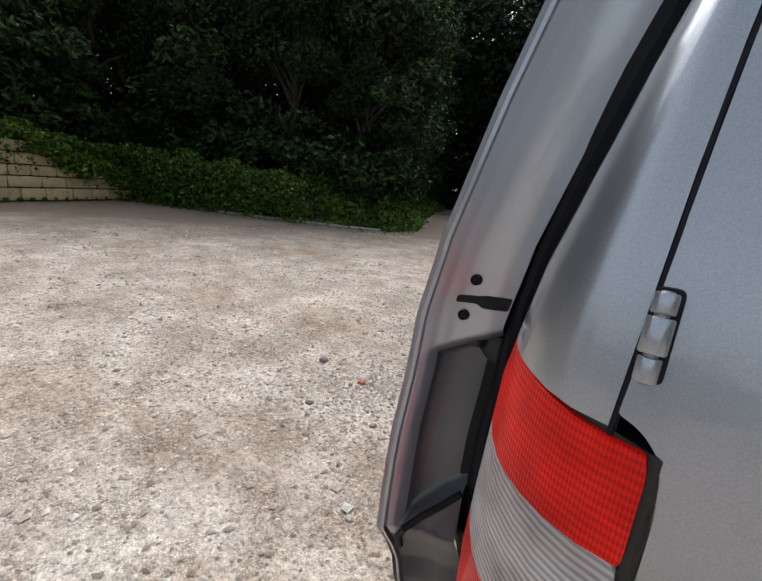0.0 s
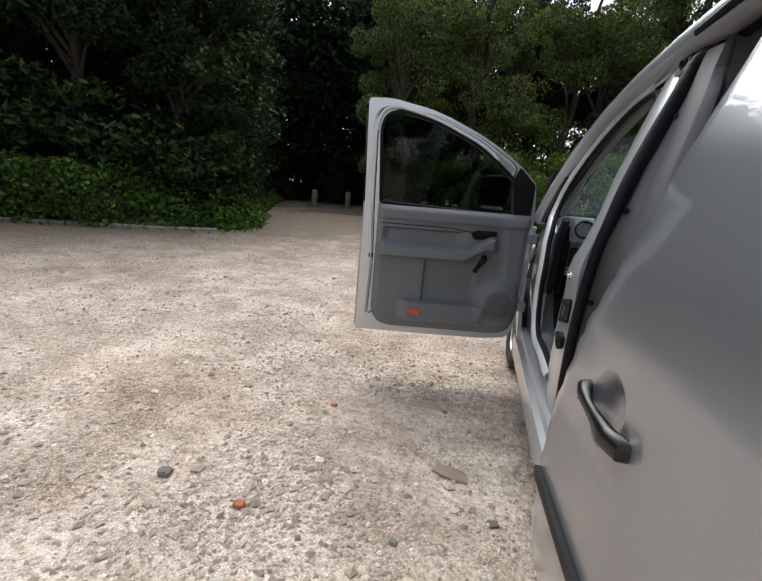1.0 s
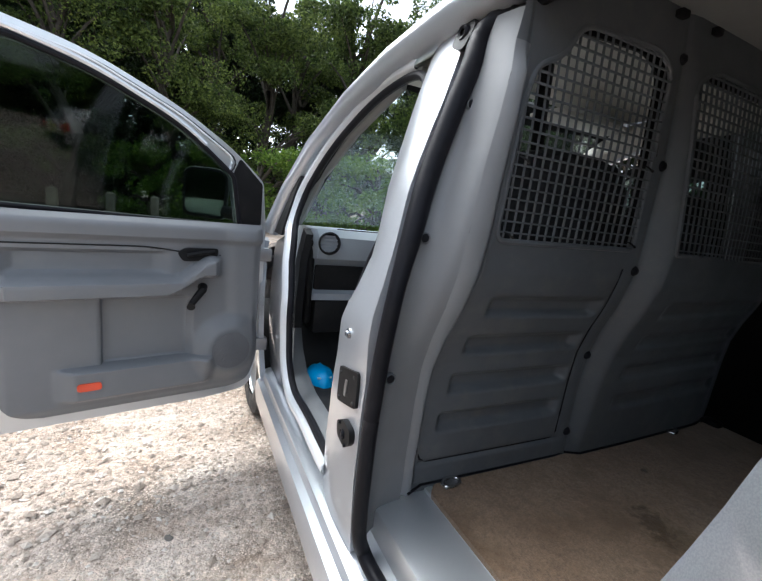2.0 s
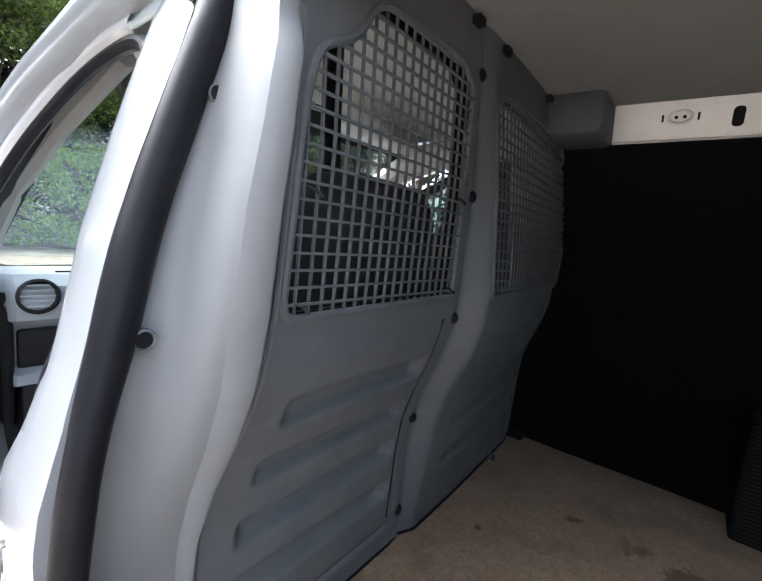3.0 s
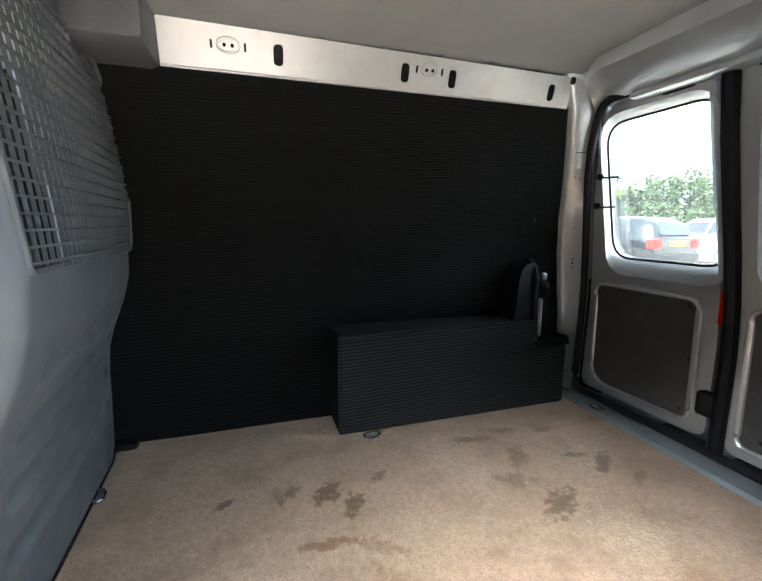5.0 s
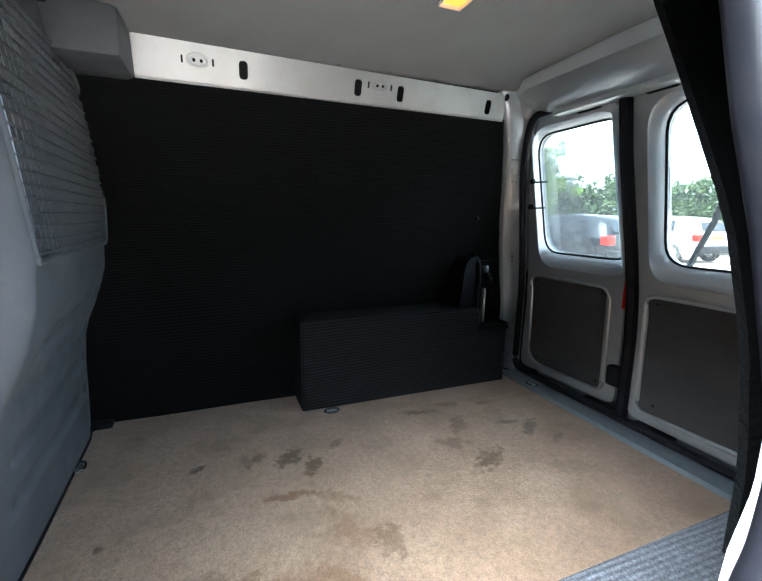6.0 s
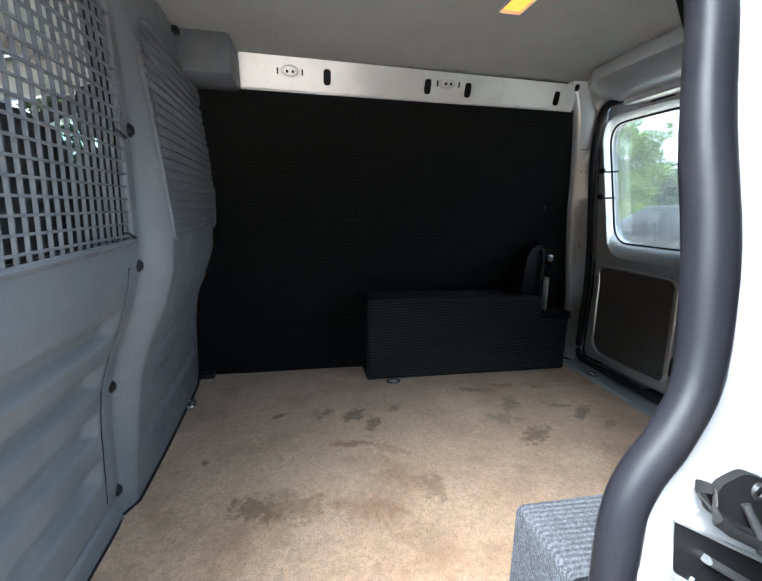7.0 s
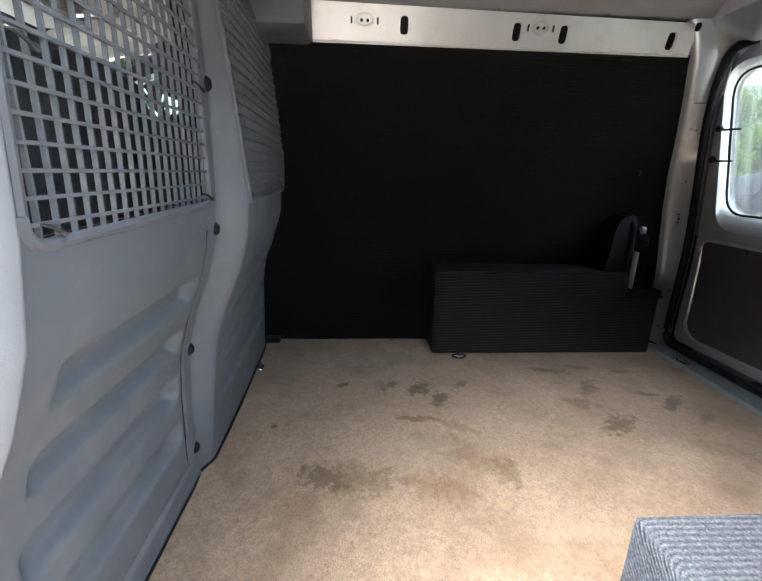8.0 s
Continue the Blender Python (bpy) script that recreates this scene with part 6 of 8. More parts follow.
def bulkhead(x, z):
    y = bulk_base(z)
    # rounded column beside the door opening, domed at the top
    e = panel_edge(z)
    dome = 1 - smooth(1.52, 1.60, z)
    u = (e - x) / (e + 0.705)
    col = smooth(0.02, 0.45, u) - 0.45 * max(0.0, (u - 0.45) / 0.55) ** 2
    y -= 0.030 * col * (0.15 + 0.85 * dome) * (0.75 + 0.25 * smooth(0.55, 1.2, z))
    y += groove(x - e) * dome
    # middle column, right of the bolted joint
    y -= swell(x, z)
    y += groove(x + 0.100, 0.006, 0.006)
    y += groove(x + 0.155, 0.005, 0.005) * smooth(0.60, 0.62, z) * (1 - smooth(1.15, 1.18, z))
    y += groove(z - 0.605, 0.005, 0.006) * smooth(-0.665, -0.655, x) * (1 - smooth(-0.16, -0.15, x))
    y -= 0.004 * (1 - smooth(0.592, 0.602, z)) * (1 - smooth(-0.1, -0.09, x))
    # pressed ribs
    for k, r in enumerate(RIBS):
        ends = (smooth(-0.575 - 0.016 * k, -0.545 - 0.016 * k, x) * (1 - smooth(-0.205, -0.165, x))) + smooth(0.02, 0.06, x) * (1 - smooth(0.66, 0.70, x))
        t = (r - z) / 0.066
        if -0.08 < t < 1:
            y += (0.024 if x < 0 else 0.012) * ends * smooth(-0.08, 0.26, t) * (1 - smooth(0.58, 0.92, t))
    # frame round the right grille and the turned-in top
    y += 0.02 * smooth(0.60, 0.757, x) ** 2
    return y


def inside(poly, x, z):
    hit = False
    for (x1, z1), (x2, z2) in zip(poly, poly[1:] + poly[:1]):
        if (z1 > z) != (z2 > z) and x < (x2 - x1) * (z - z1) / (z2 - z1) + x1:
            hit = not hit
    return hit


bm = bmesh.new()
NX, NZ = 240, 270
xs = np.concatenate([np.linspace(-0.705, -0.59, 60), np.linspace(-0.59, 0.757, NX - 59)[1:]])
zs = np.linspace(0.535, 1.80, NZ)


def bulk_x(x, z):
    # the bulkhead narrows with the body towards the roof
    if x > 0:
        return x * min(1.0, (wall_x(z) + 0.006) / 0.757)
    lim = lerp(z, [0.5, 0.9, 1.05, 1.2, 1.35, 1.5, 1.65, 1.8], [0.705, 0.705, 0.703, 0.697, 0.684, 0.66, 0.63, 0.61])
    return -0.60 + (x + 0.60) * (lim - 0.60) / 0.105 if x < -0.60 else x


grid = [[bm.verts.new((bulk_x(x, z), bulkhead(x, z), z)) for x in xs] for z in zs]
for j in range(NZ - 1):
    for i in range(NX - 1):
        cx, cz = (xs[i] + xs[i + 1]) / 2, (zs[j] + zs[j + 1]) / 2
        if (1.19 < cz < 1.70) and (inside(LEFT_GRILLE, cx, cz) or inside(RIGHT_GRILLE, cx, cz)):
            continue
        f = bm.faces.new((grid[j][i], grid[j][i + 1], grid[j + 1][i + 1], grid[j + 1][i]))
        f.material_index = 1 if cx < panel_edge(cz) and cz < 1.60 else 0
bm.normal_update()
column = bm.copy()
bmesh.ops.delete(column, geom=[f for f in column.faces if f.material_index == 0], context="FACES")
bmesh.ops.delete(bm, geom=[f for f in bm.faces if f.material_index == 1], context="FACES")
for b in (bm, column):
    bmesh.ops.delete(b, geom=[v for v in b.verts if not v.link_faces], context="VERTS")
    for f in b.faces:
        f.material_index = 0
wall = part("bulkhead", bm, GREY_PLASTIC, van, "grey moulded bulkhead with mesh windows", 70)
part("side_column", column, TRIM_PLASTIC, wall, "pale grey rounded column moulding", 70)
part("bulkhead_back", shell([(-0.72, 0.54), (0.74, 0.54), (0.74, 1.15), (0.60, 1.72), (-0.62, 1.72), (-0.72, 1.1)], [LEFT_GRILLE, RIGHT_GRILLE], lambda x, z: Vector((x, bulk_base(z) + 0.035, z)), lambda x, z: Vector((x, bulk_base(z) + 0.042, z)), 0, 0.08), DARK_PLASTIC, wall)


def mesh_window(poly, name):
    lo_x, hi_x = min(p[0] for p in poly), max(p[0] for p in poly)
    lo_z, hi_z = min(p[1] for p in poly), max(p[1] for p in poly)
    bm = bmesh.new()

    def spans(axis, k):
        cuts = []
        for a, b in zip(poly, poly[1:] + poly[:1]):
            if (a[axis] > k) != (b[axis] > k):
                cuts.append(a[1 - axis] + (b[1 - axis] - a[1 - axis]) * (k - a[axis]) / (b[axis] - a[axis]))
        cuts.sort()
        return list(zip(cuts[::2], cuts[1::2]))

    x = lo_x + 0.022
    while x < hi_x - 0.006:
        for z0, z1 in spans(0, x):
            zz = np.linspace(z0, z1, 7)
            rows = [[Vector((x + dx, bulk_base(z) - swell(x, z) + dy, z)) for dx, dy in ((-0.0014, 0.0005), (0.0014, 0.0005), (0.0009, 0.0062), (-0.0009, 0.0062))] for z in zz]
            flat(bm, rows, True)
        x += 0.025
    z = lo_z + 0.020
    while z < hi_z - 0.006:
        for x0, x1 in spans(1, z):
            rows = [[Vector((x, bulk_base(z) - swell(x, z) - 0.001 + dy, z + dz)) for dz, dy in ((-0.0019, 0.0), (0.0019, 0.0), (0.0013, 0.006), (-0.0013, 0.006))] for x in np.linspace(x0, x1, 9)]
            flat(bm, rows, True)
        z += 0.0237
    ob = part(name, bm, GREY_PLASTIC, wall, "grey plastic mesh", 60)
    rim = [Vector((a, bulk_base(b) - swell(a, b) + 0.001, b)) for a, b in poly]
    part("grille_rim", tube(bmesh.new(), rim + [rim[0]], 0.0065, 8), GREY_PLASTIC, wall)
    return ob


mesh_window(LEFT_GRILLE, "grille")
mesh_window(RIGHT_GRILLE, "grille")
for x, z, m, lb in ((-0.585, 1.222, ARM_STEEL, "bent dark steel clip"), (-0.578, 1.382, ARM_STEEL, "bent dark steel clip"), (-0.165, 1.228, DARK_PLASTIC, "black plastic clip"), (-0.168, 1.42, DARK_PLASTIC, "black plastic clip")):
    y = bulk_base(z)
    clip = part("mesh_clip", tube(bmesh.new(), [(x - 0.010, y + 0.004, z + 0.004), (x - 0.005, y - 0.002, z + 0.003), (x + 0.004, y - 0.004, z), (x + 0.011, y - 0.006, z - 0.005)], [0.0012, 0.0014, 0.002, 0.0022], 8), m, wall, lb)
    part("clip_nut", tube(bmesh.new(), [(x + 0.010, y - 0.006, z - 0.004), (x + 0.015, y - 0.008, z - 0.008)], 0.0032, 6), m, clip)
for x, z in ((-0.11, 1.69), (-0.11, 1.433), (-0.108, 1.157), (-0.109, 0.883), (-0.108, 0.62)):
    part("bulkhead_screw", lathe(bmesh.new(), [(0.0, -0.008), (0.009, -0.006), (0.014, 0.0), (0.014, 0.008)], (x, bulkhead(x, z) - 0.001, z), "y", 14), RUBBER, wall, "black screw plug")
for x in (-0.15, 0.0, 0.34):
    part("roof_clip", boxed((x - 0.016, 1.78, 1.772), (x + 0.016, 1.80, 1.79), 0.004), DARK_PLASTIC, wall, "small dark clip")
part("bulkhead_return", boxed((0.35, 1.638, 1.675), (0.60, 1.83, 1.80), 0.02), GREY_PLASTIC, wall, "grey roof corner moulding")
part("bulkhead_foot", boxed((-0.70, 1.879, 0.522), (-0.10, 1.89, 0.55), 0.003), GREY_PLASTIC, wall)
joint = [(panel_edge(z), z) for z in np.linspace(1.56, 0.66, 24)] + [(-0.655, 0.62), (-0.63, 0.606)] + [(x, 0.605) for x in np.linspace(-0.58, -0.2, 12)] + [(-0.17, 0.607), (-0.156, 0.625)] + [(-0.155, z) for z in np.linspace(0.68, 1.16, 12)]
part("panel_joint", tube(bmesh.new(), [(bulk_x(x, z), bulkhead(x, z) - 0.0008, z) for x, z in joint], 0.0028, 6), RUBBER, wall, "dark joint line")
for z0, z1 in ((0.53, 1.14),):
    part("column_joint", tube(bmesh.new(), [(bulk_x(-0.098, z), bulkhead(-0.098, z) + 0.0012, z) for z in np.linspace(0.56, 1.74, 30)], 0.0016, 6), GREY_PLASTIC, wall)
part("floor_joint", tube(bmesh.new(), [(x, bulkhead(x, 0.55) - 0.003, 0.543) for x in np.linspace(-0.69, 0.74, 30)], 0.004, 6), RUBBER, wall)
part("foot_wedge", boxed((0.71, 1.83, 0.53), (0.765, 1.90, 0.56), 0.012), DARK_PLASTIC, wall)
# outer trim between the bulkhead and the pillar
def trim_knots(z):
    xe, ye = bulk_x(-0.705, z), bulkhead(-0.705, z)
    xs_ = -(X(z) - 0.065)
    xc = min(xe - 0.012, -(X(z) - lerp(z, [0.9, 1.177, 1.481], [0.13, 0.112, 0.085])))
    yo = lerp(z, *FRONT_SEAL) + 0.012
    yc = 0.5 * (yo + ye) + 0.014
    return [Vector((xs_, yo, z)), Vector(((xs_ + xc) / 2, yo * 0.4 + yc * 0.6 + 0.004, z)), Vector((xc, yc, z)), Vector((xc * 0.4 + xe * 0.6, yc * 0.28 + ye * 0.72, z)), Vector((xe + 0.001, ye + 0.001, z))]


bm = bmesh.new()
rows = []
for z in np.linspace(0.47, 1.66, 30):
    knots, row = trim_knots(z), []
    for a, b, c2, d in zip([knots[0]] + knots, knots, knots[1:], knots[2:] + [knots[-1]]):
        for k in range(5):
            t = k / 5
            row.append(0.5 * ((2 * b) + (c2 - a) * t + (2 * a - 5 * b + 4 * c2 - d) * t * t + (3 * b - a - 3 * c2 + d) * t ** 3))
    rows.append(row + [knots[-1]])
flat(bm, rows)
part("pillar_trim", bm, TRIM_PLASTIC, wall, "pale grey pillar trim", 60)
for y, z in ((1.838, 1.479), (1.80, 1.195), (1.782, 0.896)):
    c = Vector((-(X(z) - 0.078), y + 0.012, z))
    clip = part("trim_clip", lathe(bmesh.new(), [(0.0, -0.002), (0.009, -0.002), (0.011, -0.004), (0.0125, -0.002), (0.0125, 0.008)], c, "y", 18), GREY_PLASTIC, wall, "recessed clip")
    part("clip_hole", lathe(bmesh.new(), [(0.0, -0.0045), (0.009, -0.004), (0.010, 0.0)], c + Vector((-0.002, 0, 0.001)), "y", 14), RUBBER, clip, "black clip hole")

# rounded corners between the posts and the header
for sign in (1, -1):
    line = [Vector((x, z)) for x, z in zip(RING_X, RING_Z) if z > 1.45] + [Vector((0.45, 1.71)), Vector((0.38, 1.716)), Vector((0.28, 1.718)), Vector((0.18, 1.718))]
    line[2] = Vector((0.488, 1.682))
    rows = []
    for k, p in enumerate(line):
        d = (line[min(k + 1, len(line) - 1)] - line[max(k - 1, 0)]).normalized()
        n = Vector((d.y, -d.x))
        y = 0.092 + lean(p.y)
        rows.append([Vector((sign * (p.x + n.x * o), y + dy, p.y + n.y * o)) for o, dy in ((0.014, -0.03), (0.014, 0.0), (0.022, 0.018), (0.036, 0.034), (0.056, 0.05), (0.08, 0.066), (0.11, 0.095), (0.135, 0.15))])
    bm = bmesh.new()
    flat(bm, rows)
    part("corner_gusset", bm, INNER_SILVER, van, "rounded silver inner corner", 80)


# ---- the van: cab ----
dash_line = [(3.28, 1.07), (3.1, 1.118), (2.93, 1.135), (2.82, 1.13), (2.785, 1.10), (2.775, 1.05), (2.785, 1.005), (2.83, 0.985), (2.85, 0.97), (2.85, 0.86), (2.80, 0.845), (2.80, 0.815), (2.90, 0.79), (3.28, 0.75)]
dash = part("dashboard", sweep(dash_line, [lambda a, b, x=x, s=s: Vector((x, 3.16 - (3.16 - a) * s, b)) for x, s in ((-0.73, 0.9), (-0.70, 1.0), (0.0, 1.0), (0.70, 1.0), (0.73, 0.9))]), DASH_PLASTIC, van, "blue-grey dashboard")
part("shelf_recess", boxed((-0.69, 2.835, 0.848), (0.05, 2.90, 0.968), 0.01), DARK_PLASTIC, dash, "dark dashboard shelf")
part("glove_box", boxed((-0.69, 2.80, 0.66), (0.05, 2.95, 0.812), 0.012), DARK_PLASTIC, dash, "dark lower dashboard")
part("dash_end", boxed((-0.735, 2.80, 0.70), (-0.70, 2.95, 1.09), 0.02), DARK_PLASTIC, dash)
vc = (-0.655, 2.772, 1.075)
vent = part("air_vent", lathe(bmesh.new(), [(0.047, 0.012), (0.05, -0.006), (0.044, -0.01), (0.04, 0.0), (0.04, 0.02)], vc, "y", 24), DARK_PLASTIC, dash, "round black air vent")
part("vent_back", lathe(bmesh.new(), [(0.0, 0.018), (0.042, 0.018)], vc, "y", 24), DARK_PLASTIC, vent)
for k in range(5):
    h = (k - 2) * 0.015
    w = math.sqrt(max(0.0, 0.039 ** 2 - h * h))
    part("vent_slat", boxed((vc[0] - w, vc[1] - 0.004, vc[2] + h - 0.002), (vc[0] + w, vc[1] + 0.012, vc[2] + h + 0.003), 0.001), DASH_PLASTIC, vent)
part("dash_seam", tube(bmesh.new(), [(-0.6, 2.845, 1.134), (-0.2, 2.845, 1.134), (0.5, 2.845, 1.134)], 0.003, 6), DARK_PLASTIC, dash)
wheel_ring = [Vector((0.38 + 0.19 * math.cos(a), 2.66 - 0.07 * math.sin(a), 1.0 + 0.175 * math.sin(a))) for a in [2 * math.pi * k / 28 for k in range(29)]]
steer = part("steering_wheel", tube(bmesh.new(), wheel_ring, 0.014, 8), DARK_PLASTIC, dash, "black steering wheel")
part("steering_hub", boxed((0.29, 2.64, 0.94), (0.47, 2.70, 1.04), 0.02), DARK_PLASTIC, steer)
part("cab_floor", shell([(-0.70, 1.95), (0.70, 1.95), (0.70, 3.1), (-0.70, 3.1)], [], lambda x, y: Vector((x, y, 0.40 + 0.3 * smooth(2.75, 3.1, y))), lambda x, y: Vector((x, y, 0.36)), 0.2, 0.1), CAB_CARPET, van, "black cab carpet")
part("firewall", boxed((-0.72, 3.06, 0.40), (0.72, 3.12, 1.0), 0.01), CAB_CARPET, van)
bm = bmesh.new()
flat(bm, [[Vector((-(X(z) - 0.105), y, z)) for z in (0.42, 0.5, 0.6, 0.72)] for y in (2.72, 2.85, 3.0)])
part("kick_panel", bm, SILL_PLASTIC, van)
sill_trim = [(-0.795, 0.452), (-0.755, 0.47), (-0.712, 0.466), (-0.705, 0.40), (-0.795, 0.40)]
part("floor_edge", boxed((-0.71, 1.99, 0.43), (-0.63, 3.05, 0.463), 0.008), CAB_CARPET, van)
part("sill_trim", sweep(sill_trim, [lambda a, b, y=y, h=h: Vector((a, y, b + h)) for y, h in ((1.98, 0.02), (2.3, 0), (2.6, 0.0), (2.75, 0.03), (2.85, 0.10), (2.92, 0.2), (2.96, 0.28))]), SILL_PLASTIC, van, "grey plastic sill trim")
# hinge post of the open door
post_line = [(2.76, 0.44), (3.03, 0.36), (3.06, 0.7), (3.06, 1.04), (2.93, 1.08), (2.86, 1.04), (2.80, 0.9)]
part("hinge_post", shell(post_line, [], side_at(-1, 0.06), side_at(-1, 0.11), 0.08, 0.08), SILVER, van, "silver door hinge post")
part("post_trim", shell([(2.70, 0.72), (2.78, 0.70), (2.80, 1.13), (2.73, 1.11)], [], side_at(-1, 0.10), side_at(-1, 0.13), 0, 0.1), DARK_PLASTIC, van)
def spline(pts, steps=5):
    """A smooth closed line through points of a plane."""
    out, n = [], len(pts)
    for i in range(n):
        a, b, c, d = (Vector(pts[(i + k) % n]) for k in (-1, 0, 1, 2))
        for k in range(steps):
            t = k / steps
            out.append(0.5 * (2 * b + (c - a) * t + (2 * a - 5 * b + 4 * c - d) * t * t + (3 * b - a - 3 * c + d) * t ** 3))
    return out


arch = spline([(2.06, 0.535), (2.30, 0.54), (2.50, 0.535), (2.58, 0.60), (2.615, 0.72), (2.64, 0.88), (2.73, 1.06), (2.805, 1.16), (2.815, 1.26), (2.765, 1.37), (2.655, 1.48), (2.455, 1.585), (2.25, 1.622), (2.12, 1.60), (2.04, 1.52), (2.0, 1.4), (1.965, 1.2), (2.0, 1.0), (2.01, 0.8), (2.04, 0.60)])


def arch_line(inset, grow):
    """The edge of the front opening, set in from the body side and grown outwards."""
    out = []
    for i, p in enumerate(arch):
        t = (arch[(i + 1) % len(arch)] - arch[i - 1]).normalized()
        q = p + Vector((t.y, -t.x)) * grow
        out.append(Vector((-(X(q.y) - inset), q.x, q.y)))
    return out


seal_ring = arch_line(0.06, 0.0)
part("front_opening_seal", tube(bmesh.new(), seal_ring + [seal_ring[0]], 0.013, 10), RUBBER, van, "black rubber door seal")
bm = bmesh.new()
keep = [i for i, p in enumerate(arch) if p.x > (2.15 if p.y > 1.0 else 2.045)]
first = next(i for i in keep if (i - 1) not in keep)
keep = list(range(first, first + len(keep)))
flat(bm, [[r[i % len(arch)] for i in keep] for r in (arch_line(0.072, -0.004), arch_line(0.056, 0.008), arch_line(0.038, 0.014), arch_line(0.031, 0.022), arch_line(0.030, 0.036), arch_line(0.042, 0.046))])
part("opening_lip", bm, LIT_SILVER, van, "silver folded door opening lip", 50)
part("mirror_gusset", shell([(2.83, 1.09), (2.98, 1.09), (2.90, 1.33), (2.86, 1.345)], [], side_at(-1, 0.022), side_at(-1, 0.05), 0.05, 0.05), DARK_PLASTIC, van, "black pillar gusset")
part("pillar_lining", tube(bmesh.new(), [(-0.72, 3.1, 1.14), (-0.68, 2.9, 1.36), (-0.62, 2.7, 1.53), (-0.58, 2.4, 1.66)], 0.026, 8), HEADLINER, van)
part("pillar_lining", tube(bmesh.new(), [(0.72, 3.1, 1.14), (0.68, 2.9, 1.36), (0.61, 2.7, 1.54), (0.57, 2.4, 1.67), (0.575, 2.1, 1.71), (0.575, 1.86, 1.715)], [0.026, 0.032, 0.05, 0.058, 0.058, 0.058], 10), CAB_LINING, van)
part("cab_roof_lining", shell([(-0.58, 1.84), (0.58, 1.84), (0.55, 2.52), (-0.55, 2.52)], [], lambda x, y: Vector((x, y, roof(x, y).z - 0.04)), lambda x, y: Vector((x, y, roof(x, y).z - 0.028)), 0.2, 0.2), CAB_LINING, van)
part("sun_visor", boxed((-0.54, 2.34, 1.69), (-0.08, 2.5, 1.71), 0.008), CAB_LINING, van, "grey sun visor")
part("sun_visor", boxed((0.08, 2.34, 1.69), (0.54, 2.5, 1.71), 0.008), CAB_LINING, van, "grey sun visor")
part("rear_view_mirror", boxed((-0.11, 2.58, 1.57), (0.11, 2.60, 1.63), 0.01), DARK_PLASTIC, van, "black rear view mirror")


def seat(cx, wide=1.0, tall=1.0, dy=0.0, rest=True):
    base = part("cab_seat", boxed((cx - 0.24, 2.12, 0.52), (cx + 0.24, 2.62, 0.70), 0.06), SEAT_CLOTH, van, "dark cloth cab seat")
    bm = bmesh.new()
    rows = []
    for k, (z, y, w, d) in enumerate(((0.62, 2.20, 0.22, 0.06), (0.75, 2.16, 0.25, 0.07), (0.95, 2.10, 0.255, 0.07), (1.12, 2.055, 0.25, 0.065), (1.25, 2.03, 0.22, 0.055), (1.30, 2.02, 0.17, 0.04), (1.315, 2.02, 0.10, 0.02))):
        rows.append([Vector((cx + wide * w * math.copysign(abs(math.cos(a)) ** 0.5, math.cos(a)), y + dy * smooth(0.6, 1.0, z) + d * math.sin(a), 0.62 + (z - 0.62) * tall)) for a in [2 * math.pi * i / 24 for i in range(24)]])
    vs = flat(bm, rows, True)
    bm.faces.new(vs[-1])
    part("backrest", bm, SEAT_CLOTH, base)
    if rest:
        part("headrest", boxed((cx - 0.13, 1.99, 1.36 + 0.7 * (tall - 1)), (cx + 0.13, 2.07, 1.54 + 0.5 * (tall - 1)), 0.04), SEAT_CLOTH, base)
        for dx in (-0.06, 0.06):
            part("headrest_post", tube(bmesh.new(), [(cx + dx, 2.02, 1.28), (cx + dx, 2.015, 1.40)], 0.007, 8), CHROME, base)
    part("seat_base", boxed((cx - 0.2, 2.15, 0.40), (cx + 0.2, 2.58, 0.53), 0.02), DARK_PLASTIC, base)


seat(-0.22, 1.14, 1.2, -0.06, False)
seat(0.43, 1.12, 1.16)
belt = [Vector((-(X(z) - 0.13), y, z)) for y, z in ((2.0, 1.52), (2.01, 1.2), (2.03, 0.9), (2.05, 0.6))]
part("seat_belt", tube(bmesh.new(), belt, 0.02, 6, 0.12), DARK_PLASTIC, van)
part("seat_belt", tube(bmesh.new(), [(-0.335, 1.985, 1.40), (-0.335, 2.0, 1.55), (-0.335, 2.01, 1.74)], 0.024, 8, 0.25), DARK_PLASTIC, van, "black belt strap")


# ---- ground ----
def spread(near, step, far):
    """Grid lines, close together near the van and wide apart far away."""
    a = list(np.arange(-near, near + 1e-6, step))
    k, s = near, step
    while k < far:
        s *= 1.35
        k += s
        a.append(k)
        a.insert(0, -k)
    return a


def height(x, y):
    r = math.hypot(x, y - 2)
    h = 0.012 * noise.noise((x * 0.9, y * 0.9, 3)) + 0.006 * noise.noise((x * 3.1, y * 3.1, 7))
    return h * (1 - smooth(18, 60, r))


gx, gy = spread(7.0, 0.14, 900), spread(7.0, 0.14, 900)
bm = bmesh.new()
flat(bm, [[Vector((x - 1.5, y + 3.0, height(x - 1.5, y + 3.0))) for x in gx] for y in gy])
ground = part("ground", bm, GROUND, None, "pale compacted gravel car park ground", 180)
tagged(ground, "pale compacted gravel car park ground", "ground", "", "structure")

